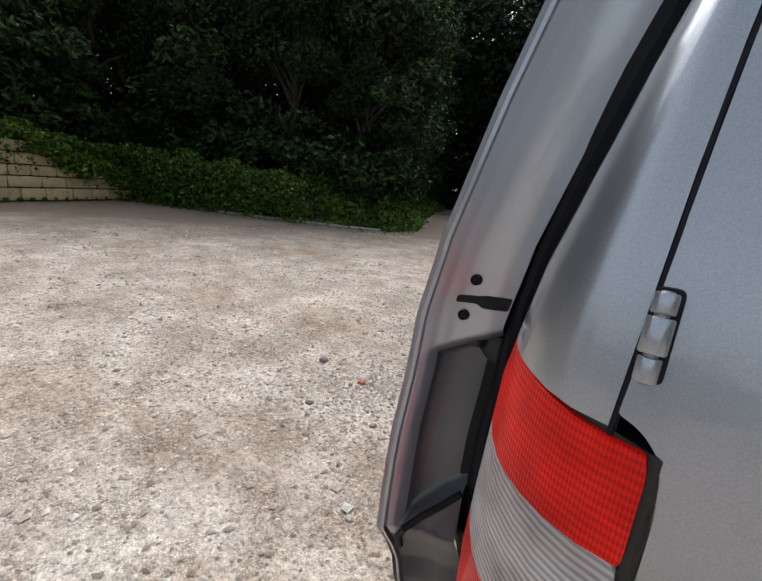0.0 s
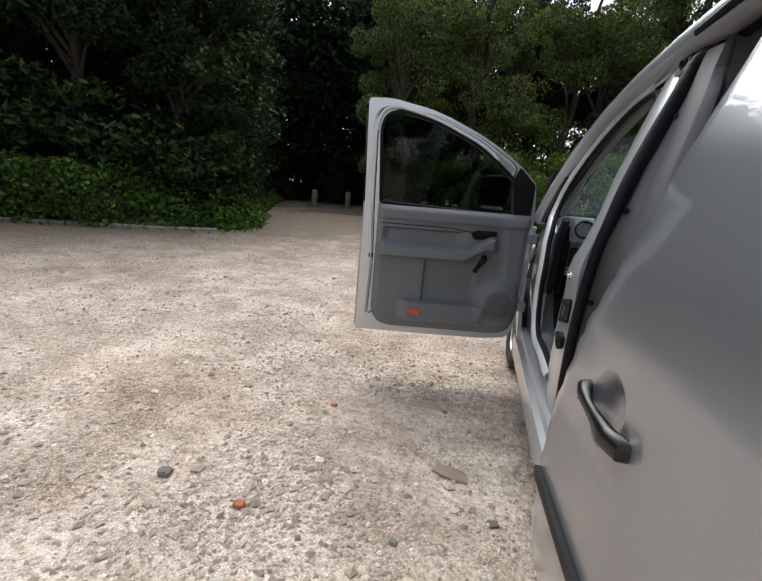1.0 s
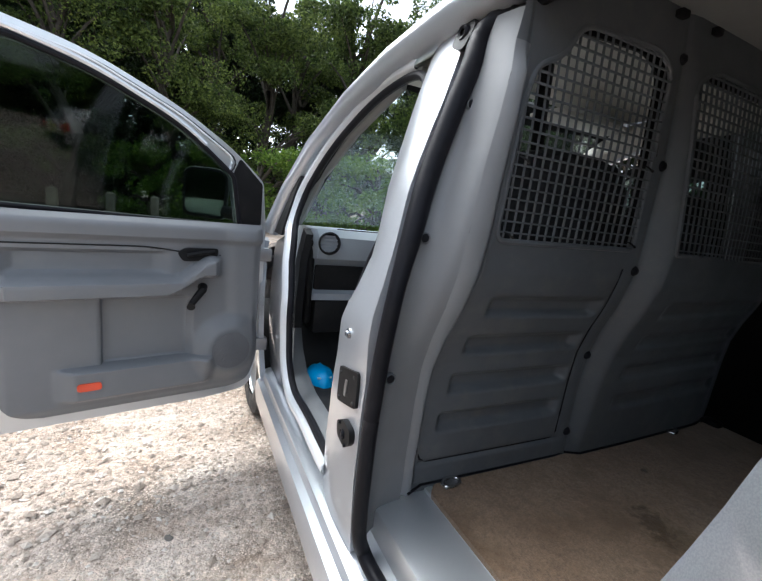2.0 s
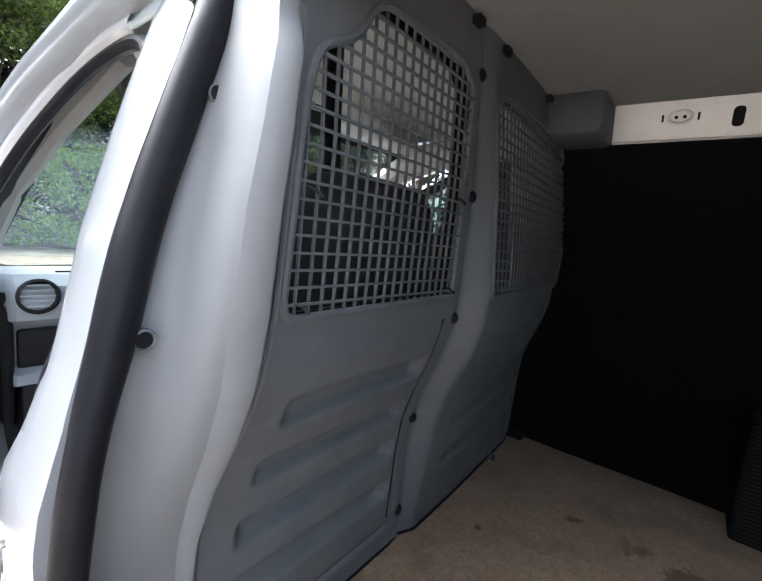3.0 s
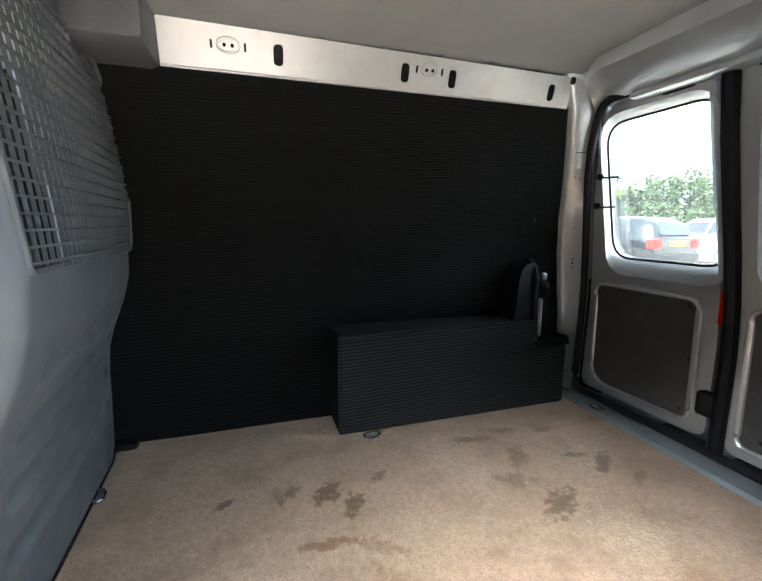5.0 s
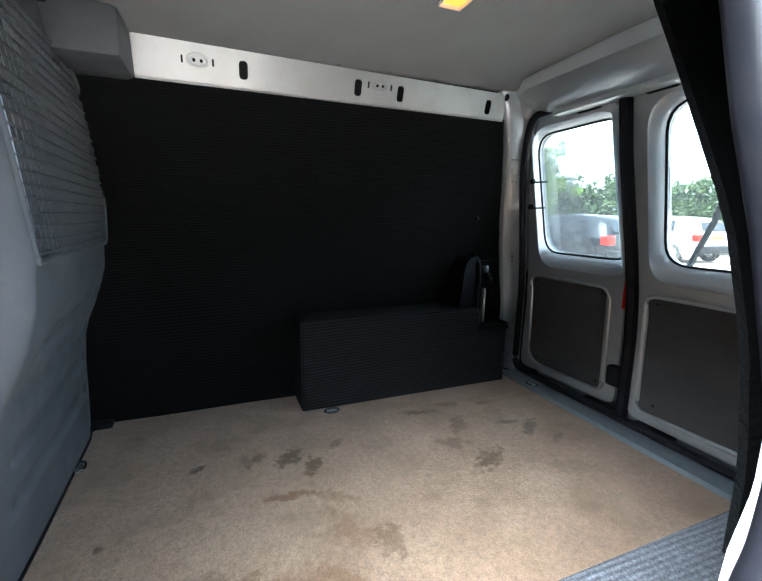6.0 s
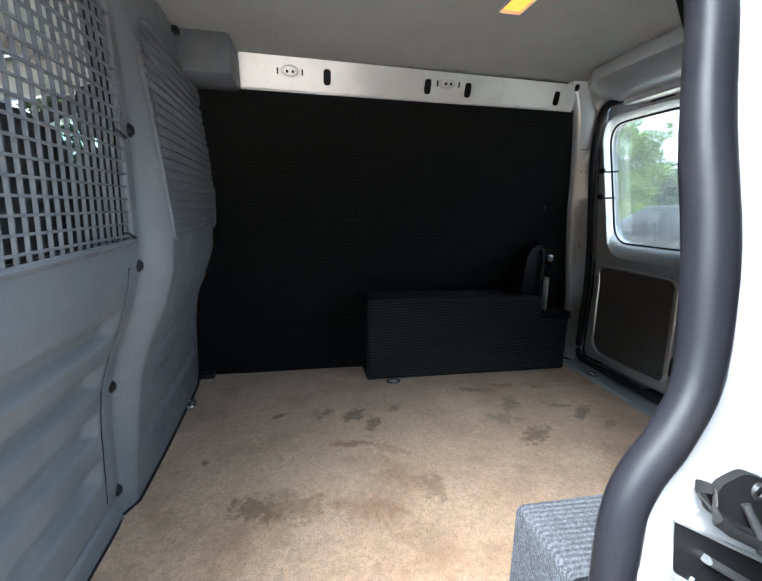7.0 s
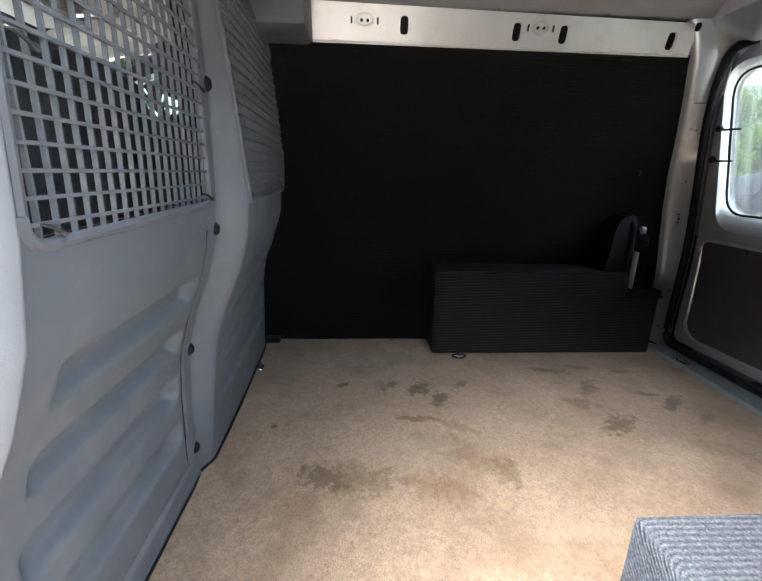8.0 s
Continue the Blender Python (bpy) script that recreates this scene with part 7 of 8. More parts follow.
# loose pebbles
rng = np.random.default_rng(4)
vs, fs = [], []
octa = np.array([(1, 0, 0), (-1, 0, 0), (0, 1, 0), (0, -1, 0), (0, 0, 1), (0, 0, -1)], float)
tri = [(0, 2, 4), (2, 1, 4), (1, 3, 4), (3, 0, 4), (2, 0, 5), (1, 2, 5), (3, 1, 5), (0, 3, 5)]
drift = lambda x, y: noise.noise((x * 1.1, y * 1.1, 11)) + 0.5 * noise.noise((x * 3.3, y * 3.3, 5))
count = 0
while count < 80000:
    d = 7.0 * rng.random() ** 0.75
    a = rng.uniform(0, 2 * math.pi)
    x, y = -1.7 + d * math.cos(a), 1.8 + d * math.sin(a) * 1.15
    if (x > -0.75 and 0 < y < 4.3) or drift(x, y) < rng.uniform(-0.75, 0.45):
        continue
    size = 0.0032 + 0.011 * rng.random() ** 3.2 + (rng.uniform(0.005, 0.016) if rng.random() < 0.05 else 0)
    p = octa * rng.uniform(0.55, 1.2, (6, 3)) * size * np.array([1.25, 1.0, 0.55])
    t = rng.uniform(0, 6.28)
    rot = np.array([[math.cos(t), -math.sin(t), 0], [math.sin(t), math.cos(t), 0], [0, 0, 1]])
    p = p @ rot.T + np.array([x, y, height(x, y) + size * 0.26])
    base = len(vs)
    vs.extend(p.tolist())
    fs.extend([(i + base, j + base, k + base) for i, j, k in tri])
    count += 1
me = bpy.data.meshes.new("gravel")
me.from_pydata(vs, [], fs)
me.materials.append(PEBBLE)
tagged(new("gravel", me), "loose pale and brown pebbles on the ground", "gravel", "", "stuff")


def rock(name, x, y, sx, sy, sz, mat, label, category, seed, turn=0):
    bm = bmesh.new()
    bmesh.ops.create_icosphere(bm, subdivisions=2, radius=1.0)
    rot = Matrix.Rotation(radians(turn), 4, "Z")
    for v in bm.verts:
        k = 0.85 + 0.5 * noise.noise(v.co * 1.6 + Vector((seed, seed, 0))) + 0.2 * noise.noise(v.co * 4 + Vector((0, seed, 0)))
        c = v.co * k
        c = Vector((math.copysign(abs(c.x) ** 0.7, c.x) * sx, math.copysign(abs(c.y) ** 0.7, c.y) * sy, math.copysign(abs(c.z) ** 0.7, c.z) * sz))
        v.co = rot @ c + Vector((x, y, sz * 0.35 + height(x, y)))
    return tagged(part(name, bm, mat, None, label, 22), label, category)


rock("stone", -2.312, 1.582, 0.032, 0.028, 0.022, DARK_STONE, "dark grey rounded stone lying on gravel", "stone", 1)
rock("brick_fragment", -1.937, 1.525, 0.026, 0.02, 0.018, RED_BRICK, "small broken red brick fragment on gravel", "brick", 2)
rock("flat_stone", -1.185, 1.983, 0.085, 0.045, 0.014, BROWN_STONE, "flat brown stone half sunk in gravel", "stone", 3, -12)
rock("stone", -1.333, 0.702, 0.016, 0.014, 0.012, PALE_STONE, "small pale stone lying on gravel", "stone", 4)
for k, (x, y, s, m, lb) in enumerate(((-1.86, 2.35, 0.022, RED_BRICK, "small broken red brick fragment on gravel"), (-2.0, 1.15, 0.024, DARK_STONE, "dark grey rounded stone lying on gravel"), (-1.62, 1.22, 0.022, BROWN_STONE, "brown stone lying on gravel"),
                                      (-1.72, 1.3, 0.016, DARK_STONE, "dark grey rounded stone lying on gravel"), (-1.35, 1.55, 0.02, DARK_STONE, "dark grey rounded stone lying on gravel"), (-1.0, 1.75, 0.026, DARK_STONE, "dark grey flat stone lying on gravel"),
                                      (-2.7, 1.1, 0.02, PALE_STONE, "small pale stone lying on gravel"), (-2.45, 2.2, 0.024, BROWN_STONE, "brown stone lying on gravel"), (-1.25, 2.5, 0.018, DARK_STONE, "dark grey stone lying on gravel"))):
    rock("stone", x, y, s * 0.95, s * 0.75, s * 0.45, m, lb, "stone", 10 + k, 40 * k)

# ---- ivy bank on the left, with the wood behind it ----
BANK = [(-11.6, -0.6), (-12.3, 1.2), (-13.0, 2.95), (-13.95, 4.95), (-13.3, 5.6), (-11.5, 6.1), (-9.4, 6.95), (-7.9, 7.6), (-6.75, 8.35), (-6.6, 9.2), (-7.4, 11.0), (-8.9, 13.6), (-10.8, 18.0), (-13.0, 24.0)]


def along(pts, n):
    p = np.array(pts, float)
    d = np.concatenate([[0], np.cumsum(np.linalg.norm(np.diff(p, axis=0), axis=1))])
    t = np.linspace(0, d[-1], n)
    return np.stack([np.interp(t, d, p[:, 0]), np.interp(t, d, p[:, 1])], 1)


front_line = along(BANK, 110)
for _ in range(2):
    front_line[1:-1] = (front_line[:-2] + front_line[1:-1] * 2 + front_line[2:]) / 4
AWAY = Vector((-0.80, 0.60, 0))


def bank_top(i):
    return lerp(i / 109, [0, 0.25, 0.33, 0.40, 0.43, 0.46, 0.6, 0.8, 1.0], [1.35, 1.25, 1.05, 0.9, 0.7, 0.32, 0.35, 0.3, 0.25])


def bank_at(i, d):
    x, y = np.interp(i, range(110), front_line[:, 0]), np.interp(i, range(110), front_line[:, 1])
    h = bank_top(i) * (1 + 0.55 * noise.noise((i * 0.17, 3.0, 0)) * smooth(24, 40, i))
    z = h * smooth(-0.05, 1.9, d) + 0.5 * smooth(2.0, 14, d) + 0.28 * noise.noise((x * 0.8, y * 0.8, d * 0.7)) * smooth(0, 0.8, d)
    return Vector((x, y, z - 0.03)) + AWAY * d


bm = bmesh.new()
flat(bm, [[bank_at(i, d) for d in (0, 0.15, 0.35, 0.6, 0.9, 1.3, 1.8, 2.6, 4, 6, 9, 14, 22)] for i in range(110)])
bank = tagged(part("bank", bm, EARTH, None, "", 180), "dark leaf-littered woodland bank", "bank", "", "structure")

pts = []
rng = np.random.default_rng(8)
while len(pts) < 34000:
    i = rng.uniform(22, 104)
    d = rng.uniform(-0.1, 1.0) ** 1 * 2.6
    if i > 92 and d > 1.5:
        continue
    if noise.noise((i * 0.5, d * 2.2, 5)) < rng.uniform(-0.25, 0.05):
        continue
    p = bank_at(i, max(0, d)) + Vector((rng.normal(0, 0.10), rng.normal(0, 0.10), 0.03 + abs(rng.normal(0, 0.07)) + 0.6 * max(0, noise.noise((i * 0.3, d * 1.3, 2)))))
    pts.append(p)
# sprigs and young shoots that stand up out of the ivy
for _ in range(150):
    i, d = rng.uniform(26, 104), rng.uniform(0.7, 2.4)
    if i > 92 and d > 1.5:
        continue
    foot, tall, r = bank_at(i, d), rng.uniform(0.15, 0.6), rng.uniform(0.1, 0.28)
    for _ in range(46):
        k = rng.random()
        pts.append(foot + Vector((rng.normal(0, r * (1.1 - 0.6 * k)), rng.normal(0, r * (1.1 - 0.6 * k)), 0.08 + tall * k)))
tagged(leaves("ivy", pts, 0.105, IVY, None, 0.2, 0.85, 5), "dense dark green ivy covering the bank", "ivy", "", "stuff")
pts = []
while len(pts) < 13000:
    i = rng.uniform(0, 42)
    x, y = np.interp(i, range(110), front_line[:, 0]) + rng.normal(0, 0.12), np.interp(i, range(110), front_line[:, 1]) + rng.normal(0, 0.12)
    top = bank_top(i)
    low = lerp(i, [0, 8, 11, 13, 15.3, 18, 20.7, 24], [1.4, 1.3, 1.05, 0.9, 0.62, 0.42, 0.25, 0.1])
    z = top + 0.2 + 0.4 * noise.noise((i * 0.45, 1.0, 6)) - rng.random() ** 1.5 * (top - low + 0.35)
    pts.append(Vector((x, y, z)) + AWAY * rng.uniform(-0.42, 0.12))
tagged(leaves("hanging_ivy", pts, 0.085, IVY, None, 0.6, 0.85, 9), "ivy hanging over the stone wall", "ivy", "", "stuff")

# sandstone retaining wall, block by block
A, B = Vector((-11.4, -0.6, 0)), Vector((-13.75, 5.2, 0))
wd = (B - A).normalized()
wn_ = Vector((wd.y, -wd.x, 0))
def wall_top(k):
    return lerp(k, [-1.0, 3.7, 4.45, 6.0, 6.4], [1.46, 1.42, 0.95, 0.55, 0.35])


wall_core = part("stone_wall", sweep([(0.0, -0.1), (0.0, 1.0), (-0.3, 1.0), (-0.3, -0.1)], [lambda a, b, k=k: A + wd * k + wn_ * (a - 0.03) + Vector((0, 0, b * wall_top(k))) for k in (-1.0, 1.0, 3.7, 4.45, 5.2, 6.0, 6.4)]), MORTAR, None)
tagged(wall_core, "old sandstone block retaining wall", "wall", "", "structure")
block_meshes = []
for s in range(5):
    bm = bmesh.new()
    box(bm, (-0.5, -0.5, -0.5), (0.5, 0.5, 0.5), 0.07, 2)
    for v in bm.verts:
        v.co += Vector((0.03 * noise.noise(v.co * 3 + Vector((s * 7, 0, 0))), 0.12 * noise.noise(v.co * 2.3 + Vector((0, s * 5, 0))), 0.04 * noise.noise(v.co * 3 + Vector((0, 0, s * 3)))))
    me = bpy.data.meshes.new("stone_block")
    bm.to_mesh(me)
    bm.free()
    me.materials.append(SANDSTONE)
    me.polygons.foreach_set("use_smooth", [True] * len(me.polygons))
    block_meshes.append(me)
z, row = 0.02, 0
turn_z = math.atan2(wd.y, wd.x)
while z < 1.4:
    h = rng.uniform(0.23, 0.31)
    k = -0.9 + rng.uniform(-0.3, 0)
    while k < 6.35:
        w = rng.uniform(0.42, 0.85)
        if z + h * 0.35 > wall_top(k + w / 2):
            k += w
            continue
        c = A + wd * (k + w / 2) + wn_ * 0.02 + Vector((0, 0, z + h / 2))
        ob = new("stone_block", block_meshes[int(rng.integers(5))])
        ob.matrix_world = Matrix.Translation(c) @ Matrix.Rotation(turn_z, 4, "Z") @ Matrix.Diagonal((w - 0.034, 0.18, h - 0.032, 1))
        ob.parent = wall_core
        k += w
    z += h

# low kerb at the foot of the bank
bm = bmesh.new()
kerb_pts = [front_line[i] for i in range(33, 50)]
rows = []
for (x, y) in kerb_pts:
    p = Vector((x, y, 0)) - AWAY * 0.25
    rows.append([p + AWAY * a + Vector((0, 0, b + 0.012 * noise.noise((x, y, a * 9)))) for a, b in ((-0.02, -0.05), (0.0, 0.05), (0.02, 0.062), (0.12, 0.062), (0.14, 0.05), (0.16, -0.05))])
flat(bm, rows)
tagged(part("kerb", bm, KERB, None), "low worn concrete kerb edging", "kerb", "", "structure")

# grass and weeds at the foot of wall and bank
pts = []
while len(pts) < 15000:
    i = int(rng.integers(2, 82))
    x, y = front_line[i]
    d = rng.uniform(-0.7, 0.1)
    if noise.noise((x * 1.3, y * 1.3, 9)) < -0.05 + (0.14 if 30 < i < 52 else -0.1):
        if rng.random() > 0.06:
            continue
    pts.append(Vector((x, y, rng.uniform(0.0, 0.09))) + AWAY * d)
tagged(leaves("grass", pts, 0.09, GRASS, None, -1.3, 0.16, 12), "short green grass along the verge", "grass", "", "stuff")

# trodden path into the wood
path_line = along([(-5.9, 11.2), (-6.6, 12.2), (-8.6, 16.0), (-11.2, 22.0), (-15, 30)], 70)
bm = bmesh.new()
flat(bm, [[Vector((x + dx, y + dy, 0.012 + 0.05 * noise.noise(((x + dx) * 2.6, (y + dy) * 2.6, 4)) - 0.07 * abs(e) ** 2 - 0.09 * (1 - smooth(11.5, 16.5, y + dy)))) for e, dx, dy in [(e, 2.0 * e * 0.9, 2.0 * e * 0.45) for e in np.linspace(-1, 1, 21)]] for x, y in path_line])
tagged(part("path", bm, PATH_EARTH, None, "", 180), "dark trodden earth path into woodland", "path", "", "structure")
bm = bmesh.new()
flat(bm, [[Vector((x, y, 0.012 + 0.03 * noise.noise((x * 0.5, y * 0.5, 1)) - 0.08 * (1 - smooth(13.5, 17.5, y + 1.5 * noise.noise((x * 0.7, y * 0.7, 3)))))) for x in np.linspace(-14, 16, 90)] for y in np.linspace(12, 34, 60)])
tagged(part("woodland_floor", bm, EARTH, None, "", 180), "dark leaf litter under the trees", "woodland floor", "", "structure")


def bollard(x, y):
    b = thing("bollard", (x, y, 0), "short weathered wooden bollard beside the path", "bollard", "bollards by the path")
    bm = bmesh.new()
    box(bm, (x - 0.11, y - 0.11, -0.05), (x + 0.11, y + 0.11, 0.80), 0.015)
    part("post", bm, POST_WOOD, b)
    bm = bmesh.new()
    vs_ = flat(bm, [[Vector((x + sx * k, y + sy * k, zz)) for sx, sy in ((-1, -1), (1, -1), (1, 1), (-1, 1))] for k, zz in ((0.112, 0.795), (0.112, 0.81), (0.05, 0.855))], True)
    bm.faces.new(vs_[-1])
    part("cap", bm, POST_WOOD, b)


for x, y in ((-9.3, 19.8), (-7.95, 21.0), (-3.2, 15.2), (-2.1, 15.4), (-4.5, 15.0)):
    bollard(x, y)

# ---- trees ----
def crown_points(rng, clumps, n):
    """Leaves gathered on the outsides of many uneven clumps."""
    out = []
    w = np.array([c[3] ** 2 for c in clumps])
    pick = rng.choice(len(clumps), n, p=w / w.sum())
    for k in pick:
        x, y, z, r = clumps[k]
        d = rng.normal(size=3)
        d /= np.linalg.norm(d)
        rr = r * (1 - 0.45 * rng.random() ** 1.6)
        out.append((x + d[0] * rr, y + d[1] * rr, z + d[2] * rr * 0.75))
    return out


def make_tree(seed, tall, wide, low, n, leaf, size, label, sparse=1.0):
    rng = np.random.default_rng(seed)
    t = thing("tree", (0, 0, 0), label, "tree", "woodland trees")
    trunk = bmesh.new()
    bend = [(rng.normal(0, 0.12) * k, rng.normal(0, 0.12) * k) for k in range(7)]
    stem = [Vector((bend[k][0], bend[k][1], tall * 0.8 * k / 6 - 0.1)) for k in range(7)]
    tube(trunk, stem, [0.22 * (1 - 0.13 * k) * tall / 8 for k in range(7)], 9)
    clumps = []
    for k in range(22):
        h = low + (tall - low) * rng.random() ** 0.9
        a = rng.uniform(0, 6.283)
        reach = wide * (0.35 + 0.65 * rng.random()) * (1 - 0.55 * ((h - low) / (tall - low)) ** 2)
        tip = Vector((reach * math.cos(a), reach * math.sin(a), h))
        root = Vector((bend[3][0] * 0.5, bend[3][1] * 0.5, max(0.4, h * 0.72 - 0.3)))
        mid = (root + tip) / 2 + Vector((0, 0, 0.25))
        tube(trunk, [root, mid, tip], [0.07 * tall / 8, 0.045, 0.012], 6)
        clumps.append((*tip, rng.uniform(0.5, 1.0) * wide * 0.36 * sparse))
        for _ in range(2):
            off = rng.normal(0, wide * 0.2, 3)
            clumps.append((tip.x + off[0], tip.y + off[1], max(0.2, tip.z + off[2] * 0.7), rng.uniform(0.3, 0.7) * wide * 0.3 * sparse))
    part("trunk", trunk, BARK, t)
    leaves("crown", crown_points(rng, clumps, n), size, leaf, t, 0.5, 0.55, seed)
    return t


DEEP = "dense shaded woodland tree behind the car park"
OPEN = "lighter olive-leaved tree at the wood edge"
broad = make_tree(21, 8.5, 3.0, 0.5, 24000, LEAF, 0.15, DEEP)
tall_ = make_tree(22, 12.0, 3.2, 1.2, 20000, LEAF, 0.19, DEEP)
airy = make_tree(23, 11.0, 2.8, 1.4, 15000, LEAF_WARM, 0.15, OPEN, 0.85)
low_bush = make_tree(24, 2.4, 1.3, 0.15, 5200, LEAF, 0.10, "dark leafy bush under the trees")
bright = make_tree(25, 2.0, 1.2, 0.1, 5200, LEAF_BRIGHT, 0.09, "bright green leafy bush in daylight")
for o in (low_bush, bright):
    tagged(o, "", "bush", "bushes")


def plant(kind, spots, seed, first=False):
    rng = np.random.default_rng(seed)
    for k, (x, y, s) in enumerate(spots):
        m = Matrix.Translation((x, y, 0)) @ Matrix.Rotation(rng.uniform(0, 6.28), 4, "Z")
        if k == 0:
            kind.matrix_basis = m @ Matrix.Diagonal((s, s, s, 1))
        else:
            o = copy_thing(kind, m)
            o.scale = (s * rng.uniform(0.9, 1.1), s * rng.uniform(0.9, 1.1), s)


plant(broad, [(-16.0, 5.0, 1.0), (-14.2, 8.2, 1.0), (-11.4, 9.2, 0.95), (-9.3, 10.6, 0.8), (-17.5, 1.5, 1.1), (-12.6, 12.5, 1.1), (-20, 8, 1.2), (-17, 12.5, 1.2), (-15.5, -2.0, 1.1), (-4.5, 22.5, 1.0), (-12.2, 27.0, 1.2), (-7.0, 27.5, 1.2), (-16.0, 21.0, 1.2), (13.5, 3.5, 0.8), (14.5, 8.5, 0.9), (16.5, -0.5, 0.85), (12.5, 12.5, 0.8), (-1.5, 30.5, 1.3), (3.0, 31.0, 1.35), (6.8, 30.5, 1.3), (11.0, 30.0, 1.35), (15.0, 28.0, 1.3), (19.5, 25.5, 1.3), (1.0, 35.5, 1.6), (9.0, 36.0, 1.6), (10.0, 8.5, 0.85), (13.0, 16.5, 1.0), (10.8, 13.0, 0.9)], 31)
plant(tall_, [(-18.5, 10.5, 1.0), (-25.0, 9.3, 1.15), (-14.5, 16.0, 1.1), (-22, 3, 1.15), (-10.2, 31.0, 1.2), (-17.5, 26, 1.2), (-3.0, 27.0, 1.1), (-24, 14, 1.2), (-21, 20, 1.2), (1.5, 31, 1.2), (-5.5, 33.0, 1.3), (-13.5, 34.0, 1.3), (6.5, 33, 1.2), (-21, -4, 1.2), (-9.0, 37.0, 1.7), (-14.5, 40.0, 1.8), (-5.0, 39.0, 1.7), (-19.0, 36.0, 1.7), (-24.0, 28.0, 1.7), (-27.0, 20.0, 1.6)], 32)
plant(airy, [(-1.8, 20.5, 1.0), (2.2, 21.5, 1.0), (5.8, 20.0, 1.05), (9.8, 21.0, 1.1), (-5.0, 18.5, 0.9), (0.2, 25.5, 1.1), (4.2, 27.0, 1.15), (13.5, 22.5, 1.1), (8.0, 27.5, 1.1), (17.5, 20.0, 1.1)], 33)
plant(low_bush, [(-10.6, 8.6, 0.9), (-12.4, 7.8, 1.0), (-8.7, 9.6, 0.85), (-14.6, 6.6, 1.0), (-9.0, 11.6, 0.9), (-10.5, 14.6, 1.0), (-12.5, 18.5, 1.1), (-5.6, 20.5, 1.0), (-4.0, 18.9, 0.9), (-6.4, 24.2, 1.2), (-14.0, 24.5, 1.3), (-10.5, 26.0, 1.3), (-8.6, 26.8, 1.3), (-16.0, 17.0, 1.2)], 34)
plant(bright, [(-0.8, 16.8, 1.35), (1.2, 16.2, 1.4), (3.2, 16.6, 1.5), (5.2, 15.8, 1.5), (7.4, 16.2, 1.6), (9.8, 15.2, 1.6), (-2.4, 17.4, 1.2), (12.4, 14.5, 1.6), (17.0, -12.6, 0.8), (19.0, -13.2, 0.85), (16.5, -14.2, 0.8), (20.5, -11.0, 0.9), (22.0, -15.5, 0.9), (19.5, -16.5, 0.8)], 35)
# trees across the car park behind the van
far_rear = make_tree(26, 8.0, 3.4, 0.6, 22000, LEAF_BRIGHT, 0.2, "leafy green tree across the car park")
plant(far_rear, [(29.0, -24.0, 1.0), (33.0, -24.0, 1.05), (36.0, -29.0, 1.1), (26.0, -10.5, 1.05), (14.0, -55.5, 1.0), (5.0, -57.0, 1.0), (-5.0, -56.0, 1.0), (30.0, -16.0, 1.0), (32, -5, 1.1), (40.0, -29.0, 1.0), (25, -5, 0.95), (31.0, -20.0, 1.0), (36.0, -22.0, 1.1), (28.0, -18.5, 0.9), (31.0, -10.0, 1.1)], 36)

# overhanging branches at the wood's edge
def foliage(name, clumps, per, size, mat, label, seed):
    rng = np.random.default_rng(seed)
    pts = []
    for x, y, z, r in clumps:
        d = rng.normal(size=(per, 3))
        d /= np.linalg.norm(d, axis=1)[:, None]
        rr = r * (1 - 0.55 * rng.random(per) ** 1.5)[:, None]
        p = d * rr * np.array([1.25, 1.25, 0.55]) + np.array([x, y, z])
        p[:, 2] -= 0.25 * (np.hypot(p[:, 0] - x, p[:, 1] - y) / r) ** 2 * r
        pts.append(p)
    pts = np.concatenate(pts)
    pts = pts[pts[:, 2] > 0.05]
    return tagged(leaves(name, pts, size, mat, None, 0.55, 0.5, seed), label, "foliage", "", "stuff")


rng = np.random.default_rng(66)
clumps = []
for _ in range(120):
    k = rng.uniform(3.3, 6.6)
    p = A + wd * k + wn_ * rng.uniform(-0.25, 0.2)
    clumps.append((p.x, p.y, wall_top(k) + rng.uniform(-0.2, 0.3), rng.uniform(0.12, 0.3)))
for _ in range(150):
    i, d = rng.uniform(22, 88), rng.uniform(0.1, 2.4)
    p = bank_at(i, d)
    clumps.append((p.x, p.y, p.z + rng.uniform(-0.05, 0.3), rng.uniform(0.16, 0.5)))
foliage("ivy_clumps", clumps, 90, 0.12, IVY, "uneven clumps of ivy and bramble on the bank", 67)
rng = np.random.default_rng(61)
clumps = []
while len(clumps) < 420:
    i = rng.uniform(0, 100)
    d = rng.uniform(1.0, 4.2)
    z = 0.9 + 8.5 * rng.random() ** 1.1
    if noise.noise((i * 0.12, z * 0.5, d * 0.6)) < -0.12:
        continue
    p = bank_at(i, d - 0.22 * min(z, 3.5))
    clumps.append((p.x, p.y, z, rng.uniform(0.35, 0.95)))
for _ in range(110):
    p = bank_at(rng.uniform(15, 88), rng.uniform(1.3, 2.6))
    clumps.append((p.x, p.y, rng.uniform(1.0, 2.1), rng.uniform(0.3, 0.6)))
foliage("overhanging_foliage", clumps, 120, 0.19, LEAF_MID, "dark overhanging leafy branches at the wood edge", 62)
clumps = []
